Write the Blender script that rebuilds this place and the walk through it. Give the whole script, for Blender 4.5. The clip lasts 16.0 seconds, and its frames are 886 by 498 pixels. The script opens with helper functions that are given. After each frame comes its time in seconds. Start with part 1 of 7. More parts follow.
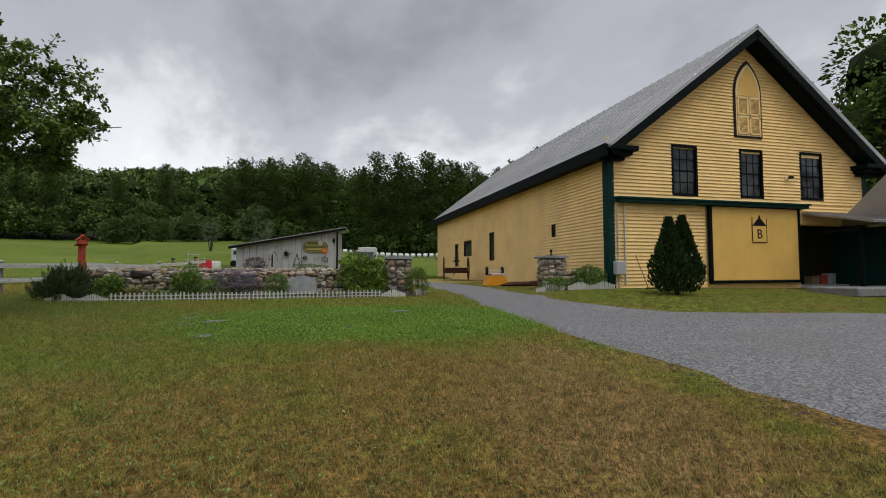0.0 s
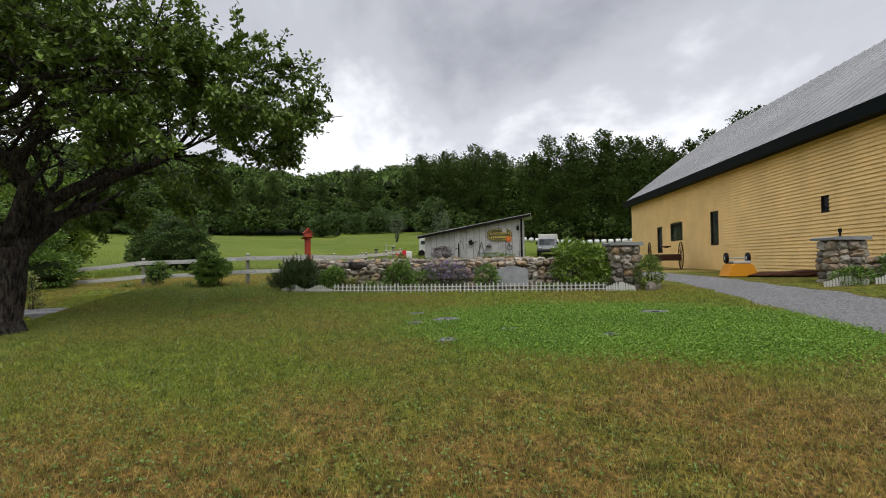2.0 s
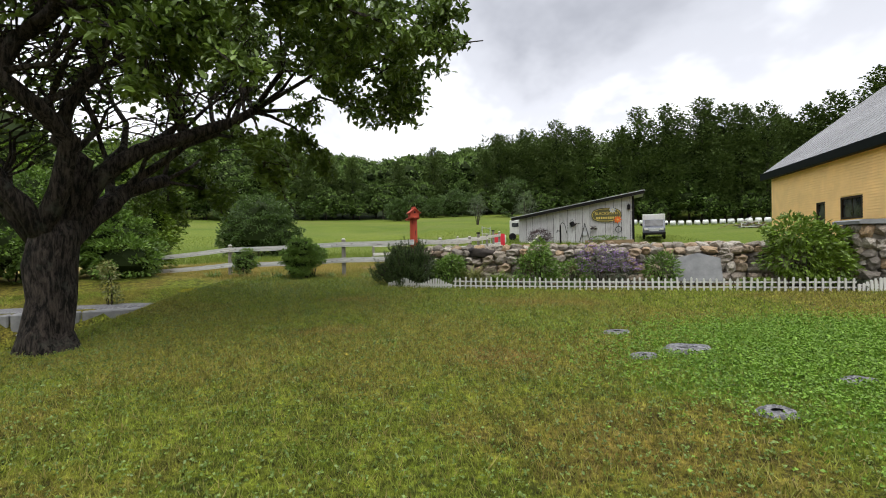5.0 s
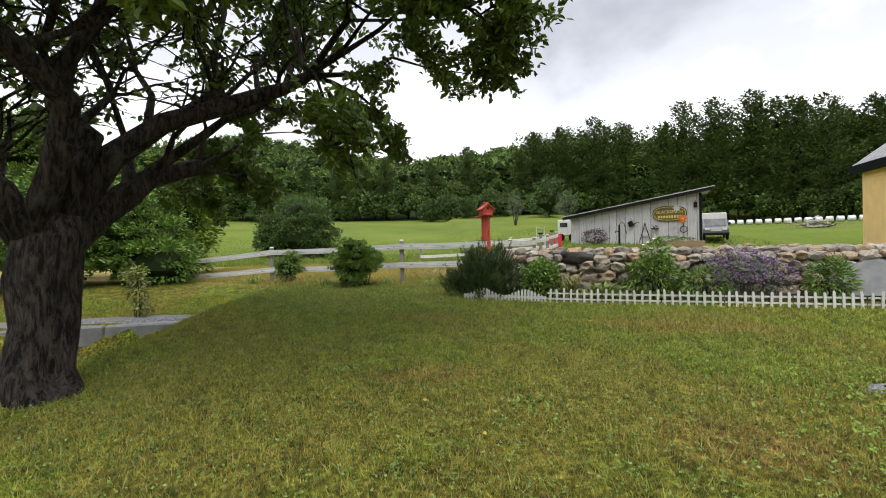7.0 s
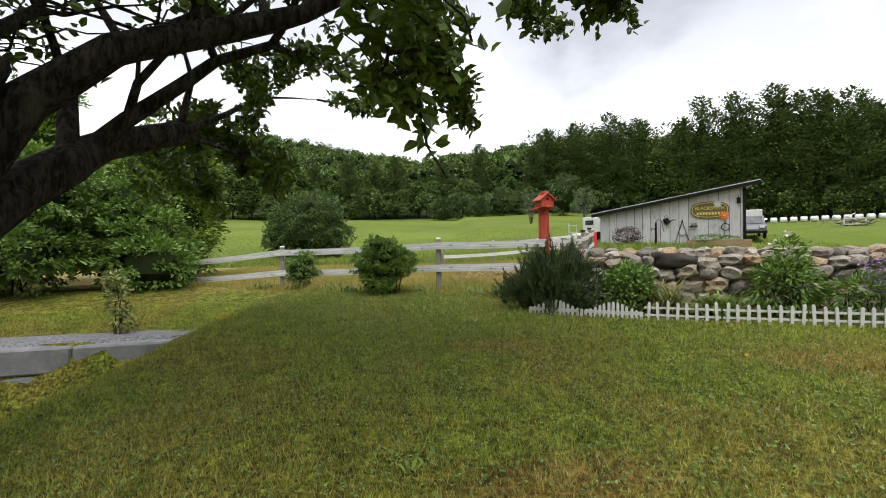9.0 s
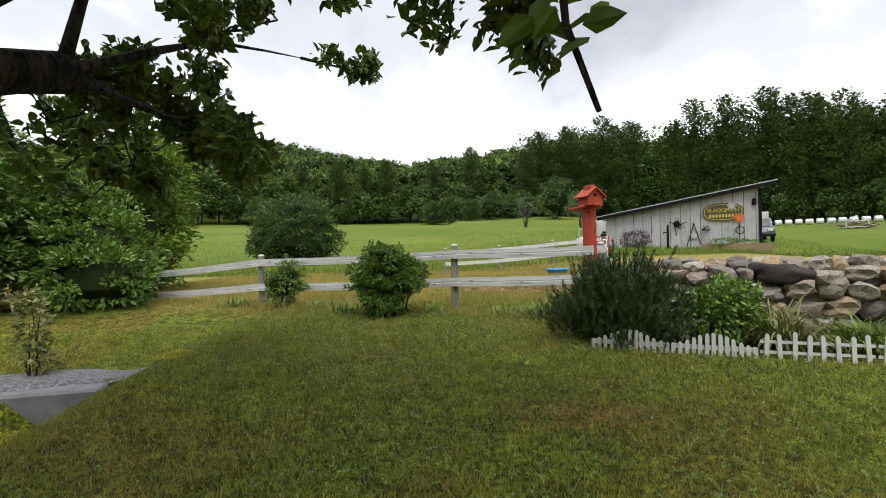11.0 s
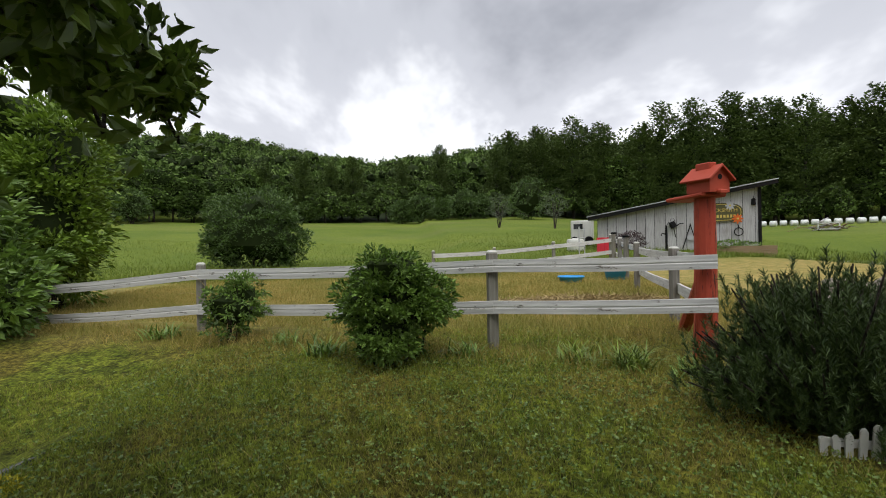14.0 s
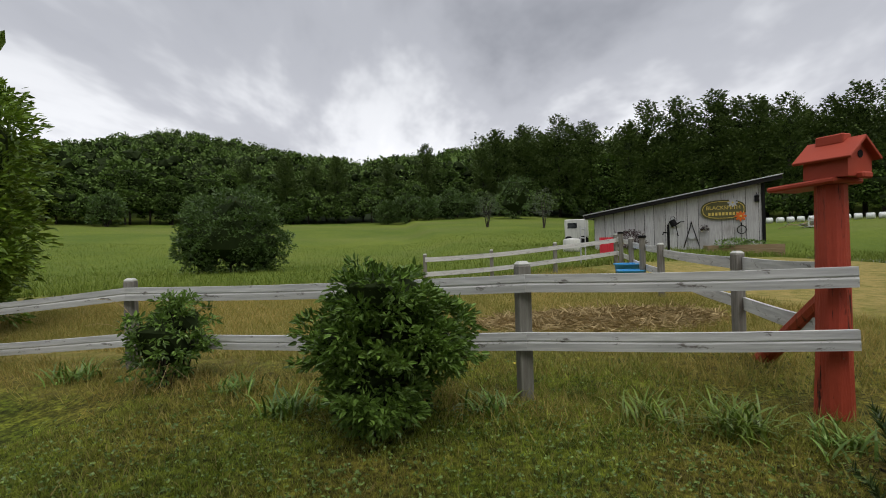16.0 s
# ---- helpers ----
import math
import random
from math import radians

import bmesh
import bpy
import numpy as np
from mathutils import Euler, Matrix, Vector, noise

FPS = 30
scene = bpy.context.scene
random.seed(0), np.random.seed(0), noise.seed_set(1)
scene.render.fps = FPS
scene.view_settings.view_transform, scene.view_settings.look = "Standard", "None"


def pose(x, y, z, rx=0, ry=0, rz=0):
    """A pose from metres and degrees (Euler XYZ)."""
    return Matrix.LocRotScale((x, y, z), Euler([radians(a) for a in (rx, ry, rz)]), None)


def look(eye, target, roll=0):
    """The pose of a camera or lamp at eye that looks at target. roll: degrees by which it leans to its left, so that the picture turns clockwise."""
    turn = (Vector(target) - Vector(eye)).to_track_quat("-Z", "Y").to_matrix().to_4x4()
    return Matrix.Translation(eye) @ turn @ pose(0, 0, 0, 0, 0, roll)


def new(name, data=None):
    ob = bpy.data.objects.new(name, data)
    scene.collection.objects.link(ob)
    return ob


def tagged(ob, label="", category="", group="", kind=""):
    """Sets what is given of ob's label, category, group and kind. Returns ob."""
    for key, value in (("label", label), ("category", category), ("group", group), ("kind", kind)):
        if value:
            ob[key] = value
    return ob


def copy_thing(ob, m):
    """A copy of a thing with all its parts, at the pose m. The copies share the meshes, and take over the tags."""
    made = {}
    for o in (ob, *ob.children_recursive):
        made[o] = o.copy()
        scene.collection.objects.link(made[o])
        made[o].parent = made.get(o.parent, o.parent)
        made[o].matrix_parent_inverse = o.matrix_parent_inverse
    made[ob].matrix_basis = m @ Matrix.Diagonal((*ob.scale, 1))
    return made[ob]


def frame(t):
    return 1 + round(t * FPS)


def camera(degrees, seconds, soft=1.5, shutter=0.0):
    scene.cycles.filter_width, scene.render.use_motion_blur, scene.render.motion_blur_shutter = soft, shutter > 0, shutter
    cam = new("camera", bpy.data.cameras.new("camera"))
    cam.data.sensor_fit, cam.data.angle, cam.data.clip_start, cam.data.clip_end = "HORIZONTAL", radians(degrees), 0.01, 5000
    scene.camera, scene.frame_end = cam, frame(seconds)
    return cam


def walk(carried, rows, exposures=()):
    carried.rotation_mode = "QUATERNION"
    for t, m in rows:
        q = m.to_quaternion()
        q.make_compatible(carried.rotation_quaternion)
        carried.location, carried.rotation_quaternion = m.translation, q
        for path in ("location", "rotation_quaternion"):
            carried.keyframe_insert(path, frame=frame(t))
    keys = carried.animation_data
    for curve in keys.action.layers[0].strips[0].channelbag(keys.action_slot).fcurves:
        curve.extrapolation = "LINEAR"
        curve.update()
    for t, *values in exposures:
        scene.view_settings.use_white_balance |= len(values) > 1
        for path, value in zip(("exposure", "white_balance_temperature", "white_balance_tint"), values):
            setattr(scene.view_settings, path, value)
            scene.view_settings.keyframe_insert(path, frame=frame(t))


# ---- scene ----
cam = camera(86.8, 16.0, 1.0)
METRES, EYE, TILT, LEAN, TURN = 16.9, 1.5, 0.0, 0.0, -32.0
ROWS = [
    (0.0, 0.0, 0.0, 0.0, 0.01, 2.75, 0.25),
    (0.5, -0.0256, 0.023, 0.0, 8.12, 2.39, 0.5),
    (1.0, -0.049, 0.0464, 0.0015, 15.0, 1.84, 0.76),
    (1.5, -0.0744, 0.0742, 0.0044, 18.74, 1.43, 0.75),
    (2.0, -0.1045, 0.0979, 0.0041, 20.23, 1.42, 0.8),
    (2.5, -0.1305, 0.1212, 0.0051, 22.79, 1.14, 0.85),
    (3.0, -0.1605, 0.1439, 0.0066, 25.43, 0.24, 1.05),
    (3.5, -0.1903, 0.1646, 0.0063, 27.32, -0.36, 1.01),
    (4.0, -0.217, 0.1911, 0.0068, 27.85, -0.48, 0.99),
    (6.5, -0.3607, 0.2938, 0.0135, 31.57, -0.4, 1.06),
    (7.0, -0.3897, 0.3111, 0.0132, 32.54, -0.3, 1.02),
    (7.5, -0.4149, 0.328, 0.0142, 33.65, -0.41, 0.86),
    (8.0, -0.4406, 0.3497, 0.016, 33.86, -0.62, 0.79),
    (8.5, -0.4693, 0.3664, 0.0141, 33.75, -0.57, 0.9),
    (9.0, -0.4926, 0.3874, 0.0145, 33.54, -0.42, 0.99),
    (11.5, -0.5972, 0.4853, 0.0194, 31.92, 0.11, 1.25),
    (12.0, -0.6164, 0.5049, 0.019, 31.36, -0.23, 1.19),
    (12.5, -0.6367, 0.523, 0.0213, 30.09, -0.6, 1.14),
    (13.0, -0.6611, 0.5381, 0.0223, 29.05, -0.42, 1.19),
    (13.5, -0.6787, 0.5556, 0.0232, 28.49, -0.1, 1.08),
    (14.0, -0.6979, 0.5747, 0.026, 28.1, -0.03, 1.06),
    (14.5, -0.7183, 0.5922, 0.0262, 27.92, 0.19, 1.2),
    (15.0, -0.7309, 0.6108, 0.0278, 27.89, 0.46, 1.24),
    (15.5, -0.7384, 0.6297, 0.0313, 27.67, 0.37, 1.34),
    (16.0, -0.7504, 0.6474, 0.0317, 26.37, -0.07, 1.64),
]
walk(cam, [(t, pose(0, 0, EYE, TILT, LEAN, TURN) @ pose(METRES * x, METRES * y, METRES * z, 90 + pitch, roll, yaw)) for t, x, y, z, yaw, pitch, roll in ROWS],
     [(0.0, -0.16), (1.5, 0.1), (3.5, 0.42), (7.0, 0.75), (9.0, 0.8), (11.5, 0.65), (12.5, 0.5), (14.5, 0.2), (16.0, -0.08)])

# ---- world and light ----
world = bpy.data.worlds.new("overcast_sky")
scene.world = world
world.use_nodes = True
wn, wl = world.node_tree.nodes, world.node_tree.links
wn.clear()
w_out = wn.new("ShaderNodeOutputWorld")
w_bg = wn.new("ShaderNodeBackground")
w_bg.inputs["Strength"].default_value = 0.142
w_sky = wn.new("ShaderNodeTexSky")
w_sky.sky_type = "NISHITA"
w_sky.sun_disc = False
SUN_UP, SUN_ROUND = 64.0, 168.0
w_sky.sun_elevation = radians(SUN_UP)
w_sky.sun_rotation = radians(SUN_ROUND)
w_co = wn.new("ShaderNodeTexCoord")
w_sep = wn.new("ShaderNodeSeparateXYZ")
wl.new(w_co.outputs["Generated"], w_sep.inputs[0])


def wmath(op, a, b=0.0):
    n = wn.new("ShaderNodeMath")
    n.operation = op
    for i, v in enumerate((a, b)):
        if isinstance(v, (int, float)):
            n.inputs[i].default_value = v
        else:
            wl.new(v, n.inputs[i])
    return n.outputs[0]


# clouds lie on a flat deck: directions divided by their height
w_h = wmath("ADD", wmath("MAXIMUM", w_sep.outputs[2], 0.0), 0.34)
w_com = wn.new("ShaderNodeCombineXYZ")
wl.new(wmath("DIVIDE", w_sep.outputs[0], w_h), w_com.inputs[0])
wl.new(wmath("DIVIDE", w_sep.outputs[1], w_h), w_com.inputs[1])


def wnoise(scale, detail, rough, shift):
    m = wn.new("ShaderNodeMapping")
    m.inputs["Location"].default_value = shift
    m.inputs["Rotation"].default_value = (0, 0, radians(-35))
    m.inputs["Scale"].default_value = (1.0, 0.6, 1.0)
    wl.new(w_com.outputs[0], m.inputs[0])
    n = wn.new("ShaderNodeTexNoise")
    n.inputs["Scale"].default_value = scale
    n.inputs["Detail"].default_value = detail
    n.inputs["Roughness"].default_value = rough
    n.inputs["Distortion"].default_value = 0.25
    wl.new(m.outputs[0], n.inputs[0])
    return n.outputs[0]


def wramp(fac, stops):
    r = wn.new("ShaderNodeValToRGB")
    r.color_ramp.interpolation = "EASE"
    while len(r.color_ramp.elements) < len(stops):
        r.color_ramp.elements.new(0.5)
    for e, (p, c) in zip(r.color_ramp.elements, stops):
        e.position, e.color = p, (*c, 1)
    wl.new(fac, r.inputs[0])
    return r.outputs[0]


w_mass = wnoise(1.05, 6, 0.55, (0.35, 1.2, 0))
w_cloud = wramp(w_mass, [(0.28, (2.6, 2.7, 3.05)), (0.44, (4.2, 4.3, 4.7)), (0.53, (6.6, 6.7, 7.0)), (0.64, (9.6, 9.6, 9.7))])
w_gap = wramp(wnoise(0.8, 3, 0.45, (4.1, 0.3, 0)), [(0.30, (0, 0, 0)), (0.36, (1, 1, 1))])
w_mix = wn.new("ShaderNodeMix")
w_mix.data_type = "RGBA"
wl.new(w_gap, w_mix.inputs["Factor"])
wl.new(w_sky.outputs[0], w_mix.inputs["A"])
w_deck = wn.new("ShaderNodeMix")
w_deck.data_type, w_deck.blend_type = "RGBA", "MULTIPLY"
w_deck.inputs["Factor"].default_value = 1.0
wl.new(w_cloud, w_deck.inputs["A"])
wl.new(wramp(w_sep.outputs[2], [(0.12, (1.1, 1.1, 1.1)), (0.45, (0.86, 0.87, 0.88))]), w_deck.inputs["B"])
wl.new(w_deck.outputs["Result"], w_mix.inputs["B"])
wl.new(w_mix.outputs["Result"], w_bg.inputs["Color"])
wl.new(w_bg.outputs[0], w_out.inputs[0])

sun = new("sun", bpy.data.lights.new("sun", "SUN"))
sun.data.energy, sun.data.angle, sun.data.color = 1.8, radians(40), (1.0, 0.97, 0.92)
sun.matrix_world = look((0, 0, 40), (-40 * math.sin(radians(SUN_ROUND)) / math.tan(radians(SUN_UP)), -40 * math.cos(radians(SUN_ROUND)) / math.tan(radians(SUN_UP)), 0))


# ---- building helpers ----
class Geo:
    """Vertices and faces gathered for one mesh."""

    def __init__(self):
        self.v, self.f = [], []

    def add(self, verts, faces, m=None):
        n = len(self.v)
        self.v.extend((m @ Vector(p))[:] if m is not None else tuple(p) for p in verts)
        self.f.extend(tuple(i + n for i in q) for q in faces)
        return self

    def box(self, lo, hi, c=0.0, m=None):
        """A box between two corners, its edges chamfered by c."""
        if c <= 0:
            p = [(x, y, z) for x in (lo[0], hi[0]) for y in (lo[1], hi[1]) for z in (lo[2], hi[2])]
            return self.add(p, [(0, 1, 3, 2), (4, 6, 7, 5), (0, 4, 5, 1), (2, 3, 7, 6), (0, 2, 6, 4), (1, 5, 7, 3)], m)
        p, key = [], {}
        for sx in (0, 1):
            for sy in (0, 1):
                for sz in (0, 1):
                    s = (sx, sy, sz)
                    for a in range(3):
                        q = [(hi if s[k] else lo)[k] + (0 if k == a else (-c if s[k] else c)) for k in range(3)]
                        key[(s, a)] = len(p)
                        p.append(q)
        f = []
        for a in range(3):
            b, d = (a + 1) % 3, (a + 2) % 3
            for sa in (0, 1):
                ring = []
                for sb, sd in ((0, 0), (1, 0), (1, 1), (0, 1)):
                    s = [0, 0, 0]
                    s[a], s[b], s[d] = sa, sb, sd
                    ring.append(key[(tuple(s), a)])
                f.append(tuple(ring if sa else ring[::-1]))
            for sb in (0, 1):
                for sd in (0, 1):
                    s0, s1 = [0, 0, 0], [0, 0, 0]
                    s0[b] = s1[b] = sb
                    s0[d] = s1[d] = sd
                    s1[a] = 1
                    s0, s1 = tuple(s0), tuple(s1)
                    ring = [key[(s0, b)], key[(s1, b)], key[(s1, d)], key[(s0, d)]]
                    f.append(tuple(ring if sb != sd else ring[::-1]))
        for sx in (0, 1):
            for sy in (0, 1):
                for sz in (0, 1):
                    s = (sx, sy, sz)
                    ring = [key[(s, 0)], key[(s, 1)], key[(s, 2)]]
                    f.append(tuple(ring if (sx + sy + sz) % 2 else ring[::-1]))
        return self.add(p, f, m)

    def tube(self, path, radii, n=8, m=None, wob=0.0):
        """A tapered tube along a path, closed at both ends."""
        path = [Vector(p) for p in path]
        p, f = [], []
        side = None
        for i, c in enumerate(path):
            way = (path[min(i + 1, len(path) - 1)] - path[max(i - 1, 0)]).normalized()
            if side is None:
                side = way.orthogonal().normalized()
            side = (side - way * side.dot(way)).normalized()
            up = way.cross(side)
            for k in range(n):
                a = 2 * math.pi * k / n
                r = radii[i] * (1 + (wob * noise.noise(Vector((c.x * 3 + math.cos(a) * 1.4, c.y * 3 + math.sin(a) * 1.4, c.z * 2.0))) if wob else 0))
                p.append(c + (side * math.cos(a) + up * math.sin(a)) * r)
        for i in range(len(path) - 1):
            for k in range(n):
                k2 = (k + 1) % n
                f.append((i * n + k, i * n + k2, (i + 1) * n + k2, (i + 1) * n + k))
        f.append(tuple(range(n))[::-1])
        f.append(tuple((len(path) - 1) * n + k for k in range(n)))
        return self.add(p, f, m)

    def lathe(self, prof, n=16, m=None):
        """A closed shape turned round z from (radius, height) pairs, bottom first."""
        p = [(r * math.cos(2 * math.pi * k / n), r * math.sin(2 * math.pi * k / n), z) for r, z in prof for k in range(n)]
        f = [(i * n + k, i * n + (k + 1) % n, (i + 1) * n + (k + 1) % n, (i + 1) * n + k) for i in range(len(prof) - 1) for k in range(n)]
        f.append(tuple(range(n))[::-1])
        f.append(tuple((len(prof) - 1) * n + k for k in range(n)))
        return self.add(p, f, m)

    def prism(self, outline, y0, y1, m=None):
        """An outline of (x, z) pairs, anticlockwise as seen from -y, pushed from y0 to y1."""
        n = len(outline)
        p = [(x, y0, z) for x, z in outline] + [(x, y1, z) for x, z in outline]
        f = [tuple(range(n)), tuple(range(2 * n - 1, n - 1, -1))]
        f += [(i, i + n, (i + 1) % n + n, (i + 1) % n) for i in range(n)]
        return self.add(p, f, m)

    def rock(self, size, seed, m=None, rough=0.18, cuts=2, flat=0.0):
        """A lumpy stone about the origin."""
        bm = bmesh.new()
        bmesh.ops.create_icosphere(bm, subdivisions=cuts, radius=1.0)
        off = Vector((seed * 3.17, seed * 1.7, seed * 0.91))
        for v in bm.verts:
            d = v.co.normalized()
            box = 1 / max(abs(d.x), abs(d.y), abs(d.z)) ** 0.68
            k = box * (1 + rough * noise.noise(d * 1.5 + off) + 0.4 * rough * noise.noise(d * 4 + off))
            v.co = Vector((d.x * size[0], d.y * size[1], d.z * size[2])) * k * 0.5
        bm.verts.index_update()
        self.add([v.co.copy() for v in bm.verts], [tuple(v.index for v in q.verts) for q in bm.faces], m)
        bm.free()
        return self

    def mesh(self, name, smooth=False):
        me = bpy.data.meshes.new(name)
        me.from_pydata([tuple(p) for p in self.v], [], self.f)
        if smooth:
            me.shade_smooth()
        me.update()
        return me


def part(name, geo, mat, parent=None, label="", smooth=False):
    ob = new(name, geo.mesh(name, smooth) if isinstance(geo, Geo) else geo)
    if not ob.data.materials:
        ob.data.materials.append(mat)
    ob.parent = parent
    if label:
        ob["label"] = label
    return ob


def shared(name, me, parent, m):
    """One more object on a mesh that is already there."""
    ob = new(name, me)
    ob.parent = parent
    ob.matrix_basis = m
    return ob


def thing(name, m, label, category, group="", kind=""):
    ob = new(name)
    ob.empty_display_size = 0.2
    ob.matrix_basis = m
    return tagged(ob, label, category, group, kind)


def raw_mesh(name, verts, tris, mat, smooth=False):
    """A mesh from arrays of vertices (n, 3) and triangles or quads (m, k)."""
    me = bpy.data.meshes.new(name)
    verts = np.asarray(verts, np.float32)
    tris = np.asarray(tris, np.int32)
    k = tris.shape[1]
    me.vertices.add(len(verts))
    me.vertices.foreach_set("co", verts.ravel())
    me.loops.add(tris.size)
    me.loops.foreach_set("vertex_index", tris.ravel())
    me.polygons.add(len(tris))
    me.polygons.foreach_set("loop_start", np.arange(0, tris.size, k, dtype=np.int32))
    me.polygons.foreach_set("use_smooth", np.full(len(tris), smooth))
    me.update(calc_edges=True)
    me.materials.append(mat)
    return me


def smooth01(a, b, x):
    t = np.clip((np.asarray(x, float) - a) / (b - a), 0, 1)
    return t * t * (3 - 2 * t)


def ground_z(x, y):
    """The height of the ground."""
    x, y = np.asarray(x, float), np.asarray(y, float)
    yard = 0.0405 * y + 0.012 * np.clip(x, 0, 10)
    flat = 0.81 + 0.004 * (y - 20)
    left = np.where(y > 20, flat, yard)
    w = smooth01(-4, 4, x)
    lawn = np.where(y > 20, left * (1 - w) + yard * w, yard)
    barn = 0.3 + 0.55 * smooth01(1, 12, y) + 0.1 * smooth01(12, 40, y)
    w = smooth01(8, 14, x) * (1 - smooth01(38, 55, y))
    z = lawn * (1 - w) + barn * w
    z = np.minimum(z, 2.0) + np.where(y < -20, 0, 0)
    z = np.maximum(z, -0.6)
    r = np.hypot(x + 5, y - 16)
    b = np.degrees(np.arctan2(x + 5, y - 16))
    grade = 0.098 - 0.052 * smooth01(12, 36, b)
    z = z + grade * np.clip(r - 38, 0, 78) * smooth01(30, 62, r)
    # the bank falls away under the apple tree
    z = z - 0.17 * smooth01(-4.9, -6.7, x) * smooth01(4, 8, y) * smooth01(17, 14, y)
    # the ditch beside the culvert
    past = y - (17.3 + 0.26 * (x + 8.2))
    low = np.minimum(z, 0.33 + 0.16 * np.maximum(0, past - 1.1))
    z = z + (low - z) * smooth01(-6.9, -8.2, x) * smooth01(7, 10, y) * smooth01(-40, -20, x)
    z = z - 1.05 * smooth01(-7.3, -8.4, x) * smooth01(-0.05, -0.3, past) * smooth01(8.5, 11.5, y) * smooth01(-40, -20, x)
    # wooded hills all round the valley
    top = np.interp(b, [-180, -60, -34, -24, -16, -5, 10, 24, 36, 50, 90, 180], [30, 34, 47, 60, 55, 44, 54, 46, 43, 40, 34, 30])
    u = np.clip((r - 116) / 190, 0, 1)
    z = z * (1 - u) + np.maximum(top, z) * u + 0.02 * np.clip(r - 306, 0, 400)
    return z


def gz(x, y):
    return float(ground_z(x, y))


# ---- materials ----
class Mat:
    """A small builder of node materials."""

    def __init__(self, name, rough=0.6, metal=0.0, spec=0.4):
        self.m = bpy.data.materials.new(name)
        self.m.use_nodes = True
        self.t = self.m.node_tree
        self.b = self.t.nodes["Principled BSDF"]
        self.b.inputs["Roughness"].default_value = rough
        self.b.inputs["Metallic"].default_value = metal
        self.b.inputs["Specular IOR Level"].default_value = spec
        self.co = self.node("ShaderNodeTexCoord").outputs["Object"]
        self.geo = self.node("ShaderNodeNewGeometry")

    def node(self, kind):
        return self.t.nodes.new(kind)

    def link(self, a, b):
        self.t.links.new(a, b)

    def noise(self, scale, detail=4, rough=0.55, stretch=(1, 1, 1), world=False, warp=0.0):
        m = self.node("ShaderNodeMapping")
        m.inputs["Scale"].default_value = stretch
        self.link(self.geo.outputs["Position"] if world else self.co, m.inputs[0])
        n = self.node("ShaderNodeTexNoise")
        n.inputs["Scale"].default_value = scale
        n.inputs["Detail"].default_value = detail
        n.inputs["Roughness"].default_value = rough
        n.inputs["Distortion"].default_value = warp
        self.link(m.outputs[0], n.inputs[0])
        return n.outputs[0]

    def voronoi(self, scale, world=False, feature="F1", stretch=(1, 1, 1), out="Distance"):
        m = self.node("ShaderNodeMapping")
        m.inputs["Scale"].default_value = stretch
        self.link(self.geo.outputs["Position"] if world else self.co, m.inputs[0])
        n = self.node("ShaderNodeTexVoronoi")
        n.feature = feature
        n.inputs["Scale"].default_value = scale
        self.link(m.outputs[0], n.inputs[0])
        return n.outputs[out]

    def ramp(self, fac, stops, ease=False):
        r = self.node("ShaderNodeValToRGB")
        if ease:
            r.color_ramp.interpolation = "EASE"
        while len(r.color_ramp.elements) < len(stops):
            r.color_ramp.elements.new(0.5)
        for e, (p, c) in zip(r.color_ramp.elements, stops):
            e.position = p
            e.color = (*c, 1) if isinstance(c, tuple) else (c, c, c, 1)
        self.link(fac, r.inputs[0])
        return r.outputs[0]

    def mix(self, fac, a, b, mode="MIX"):
        n = self.node("ShaderNodeMix")
        n.data_type, n.blend_type = "RGBA", mode
        for v, key in ((fac, "Factor"), (a, "A"), (b, "B")):
            if isinstance(v, (int, float)):
                n.inputs[key].default_value = v if key == "Factor" else (v, v, v, 1)
            elif isinstance(v, tuple):
                n.inputs[key].default_value = (*v, 1)
            else:
                self.link(v, n.inputs[key])
        return n.outputs["Result"]

    def math(self, op, a, b=0.0):
        n = self.node("ShaderNodeMath")
        n.operation = op
        for i, v in enumerate((a, b)):
            if isinstance(v, (int, float)):
                n.inputs[i].default_value = v
            else:
                self.link(v, n.inputs[i])
        return n.outputs[0]

    def island(self):
        return self.geo.outputs["Random Per Island"]

    def objrand(self):
        return self.node("ShaderNodeObjectInfo").outputs["Random"]

    def patch(self, x, y, rx, ry, turn=0.0, soft=0.5):
        """A soft blot on the plan, ragged by noise: 1 inside, 0 outside."""
        m = self.node("ShaderNodeMapping")
        m.vector_type = "TEXTURE"
        m.inputs["Location"].default_value = (x, y, 0)
        m.inputs["Rotation"].default_value = (0, 0, radians(turn))
        m.inputs["Scale"].default_value = (rx, ry, 1000)
        self.link(self.geo.outputs["Position"], m.inputs[0])
        d = self.node("ShaderNodeVectorMath")
        d.operation = "LENGTH"
        self.link(m.outputs[0], d.inputs[0])
        v = self.math("ADD", d.outputs["Value"], self.math("MULTIPLY", self.math("SUBTRACT", self.noise(0.9, 5, 0.6, world=True), 0.5), 1.1))
        return self.ramp(v, [(max(0.0, 0.95 - soft), 1.0), (min(1.0, 0.95 + 0.05), 0.0)])

    def bump(self, height, strength=0.4, dist=0.01):
        n = self.node("ShaderNodeBump")
        n.inputs["Strength"].default_value = strength
        n.inputs["Distance"].default_value = dist
        self.link(height, n.inputs["Height"])
        self.link(n.outputs[0], self.b.inputs["Normal"])
        return self

    def color(self, c):
        if isinstance(c, tuple):
            self.b.inputs["Base Color"].default_value = (*c, 1)
        else:
            self.link(c, self.b.inputs["Base Color"])
        return self

    def rough(self, r):
        self.link(r, self.b.inputs["Roughness"])
        return self


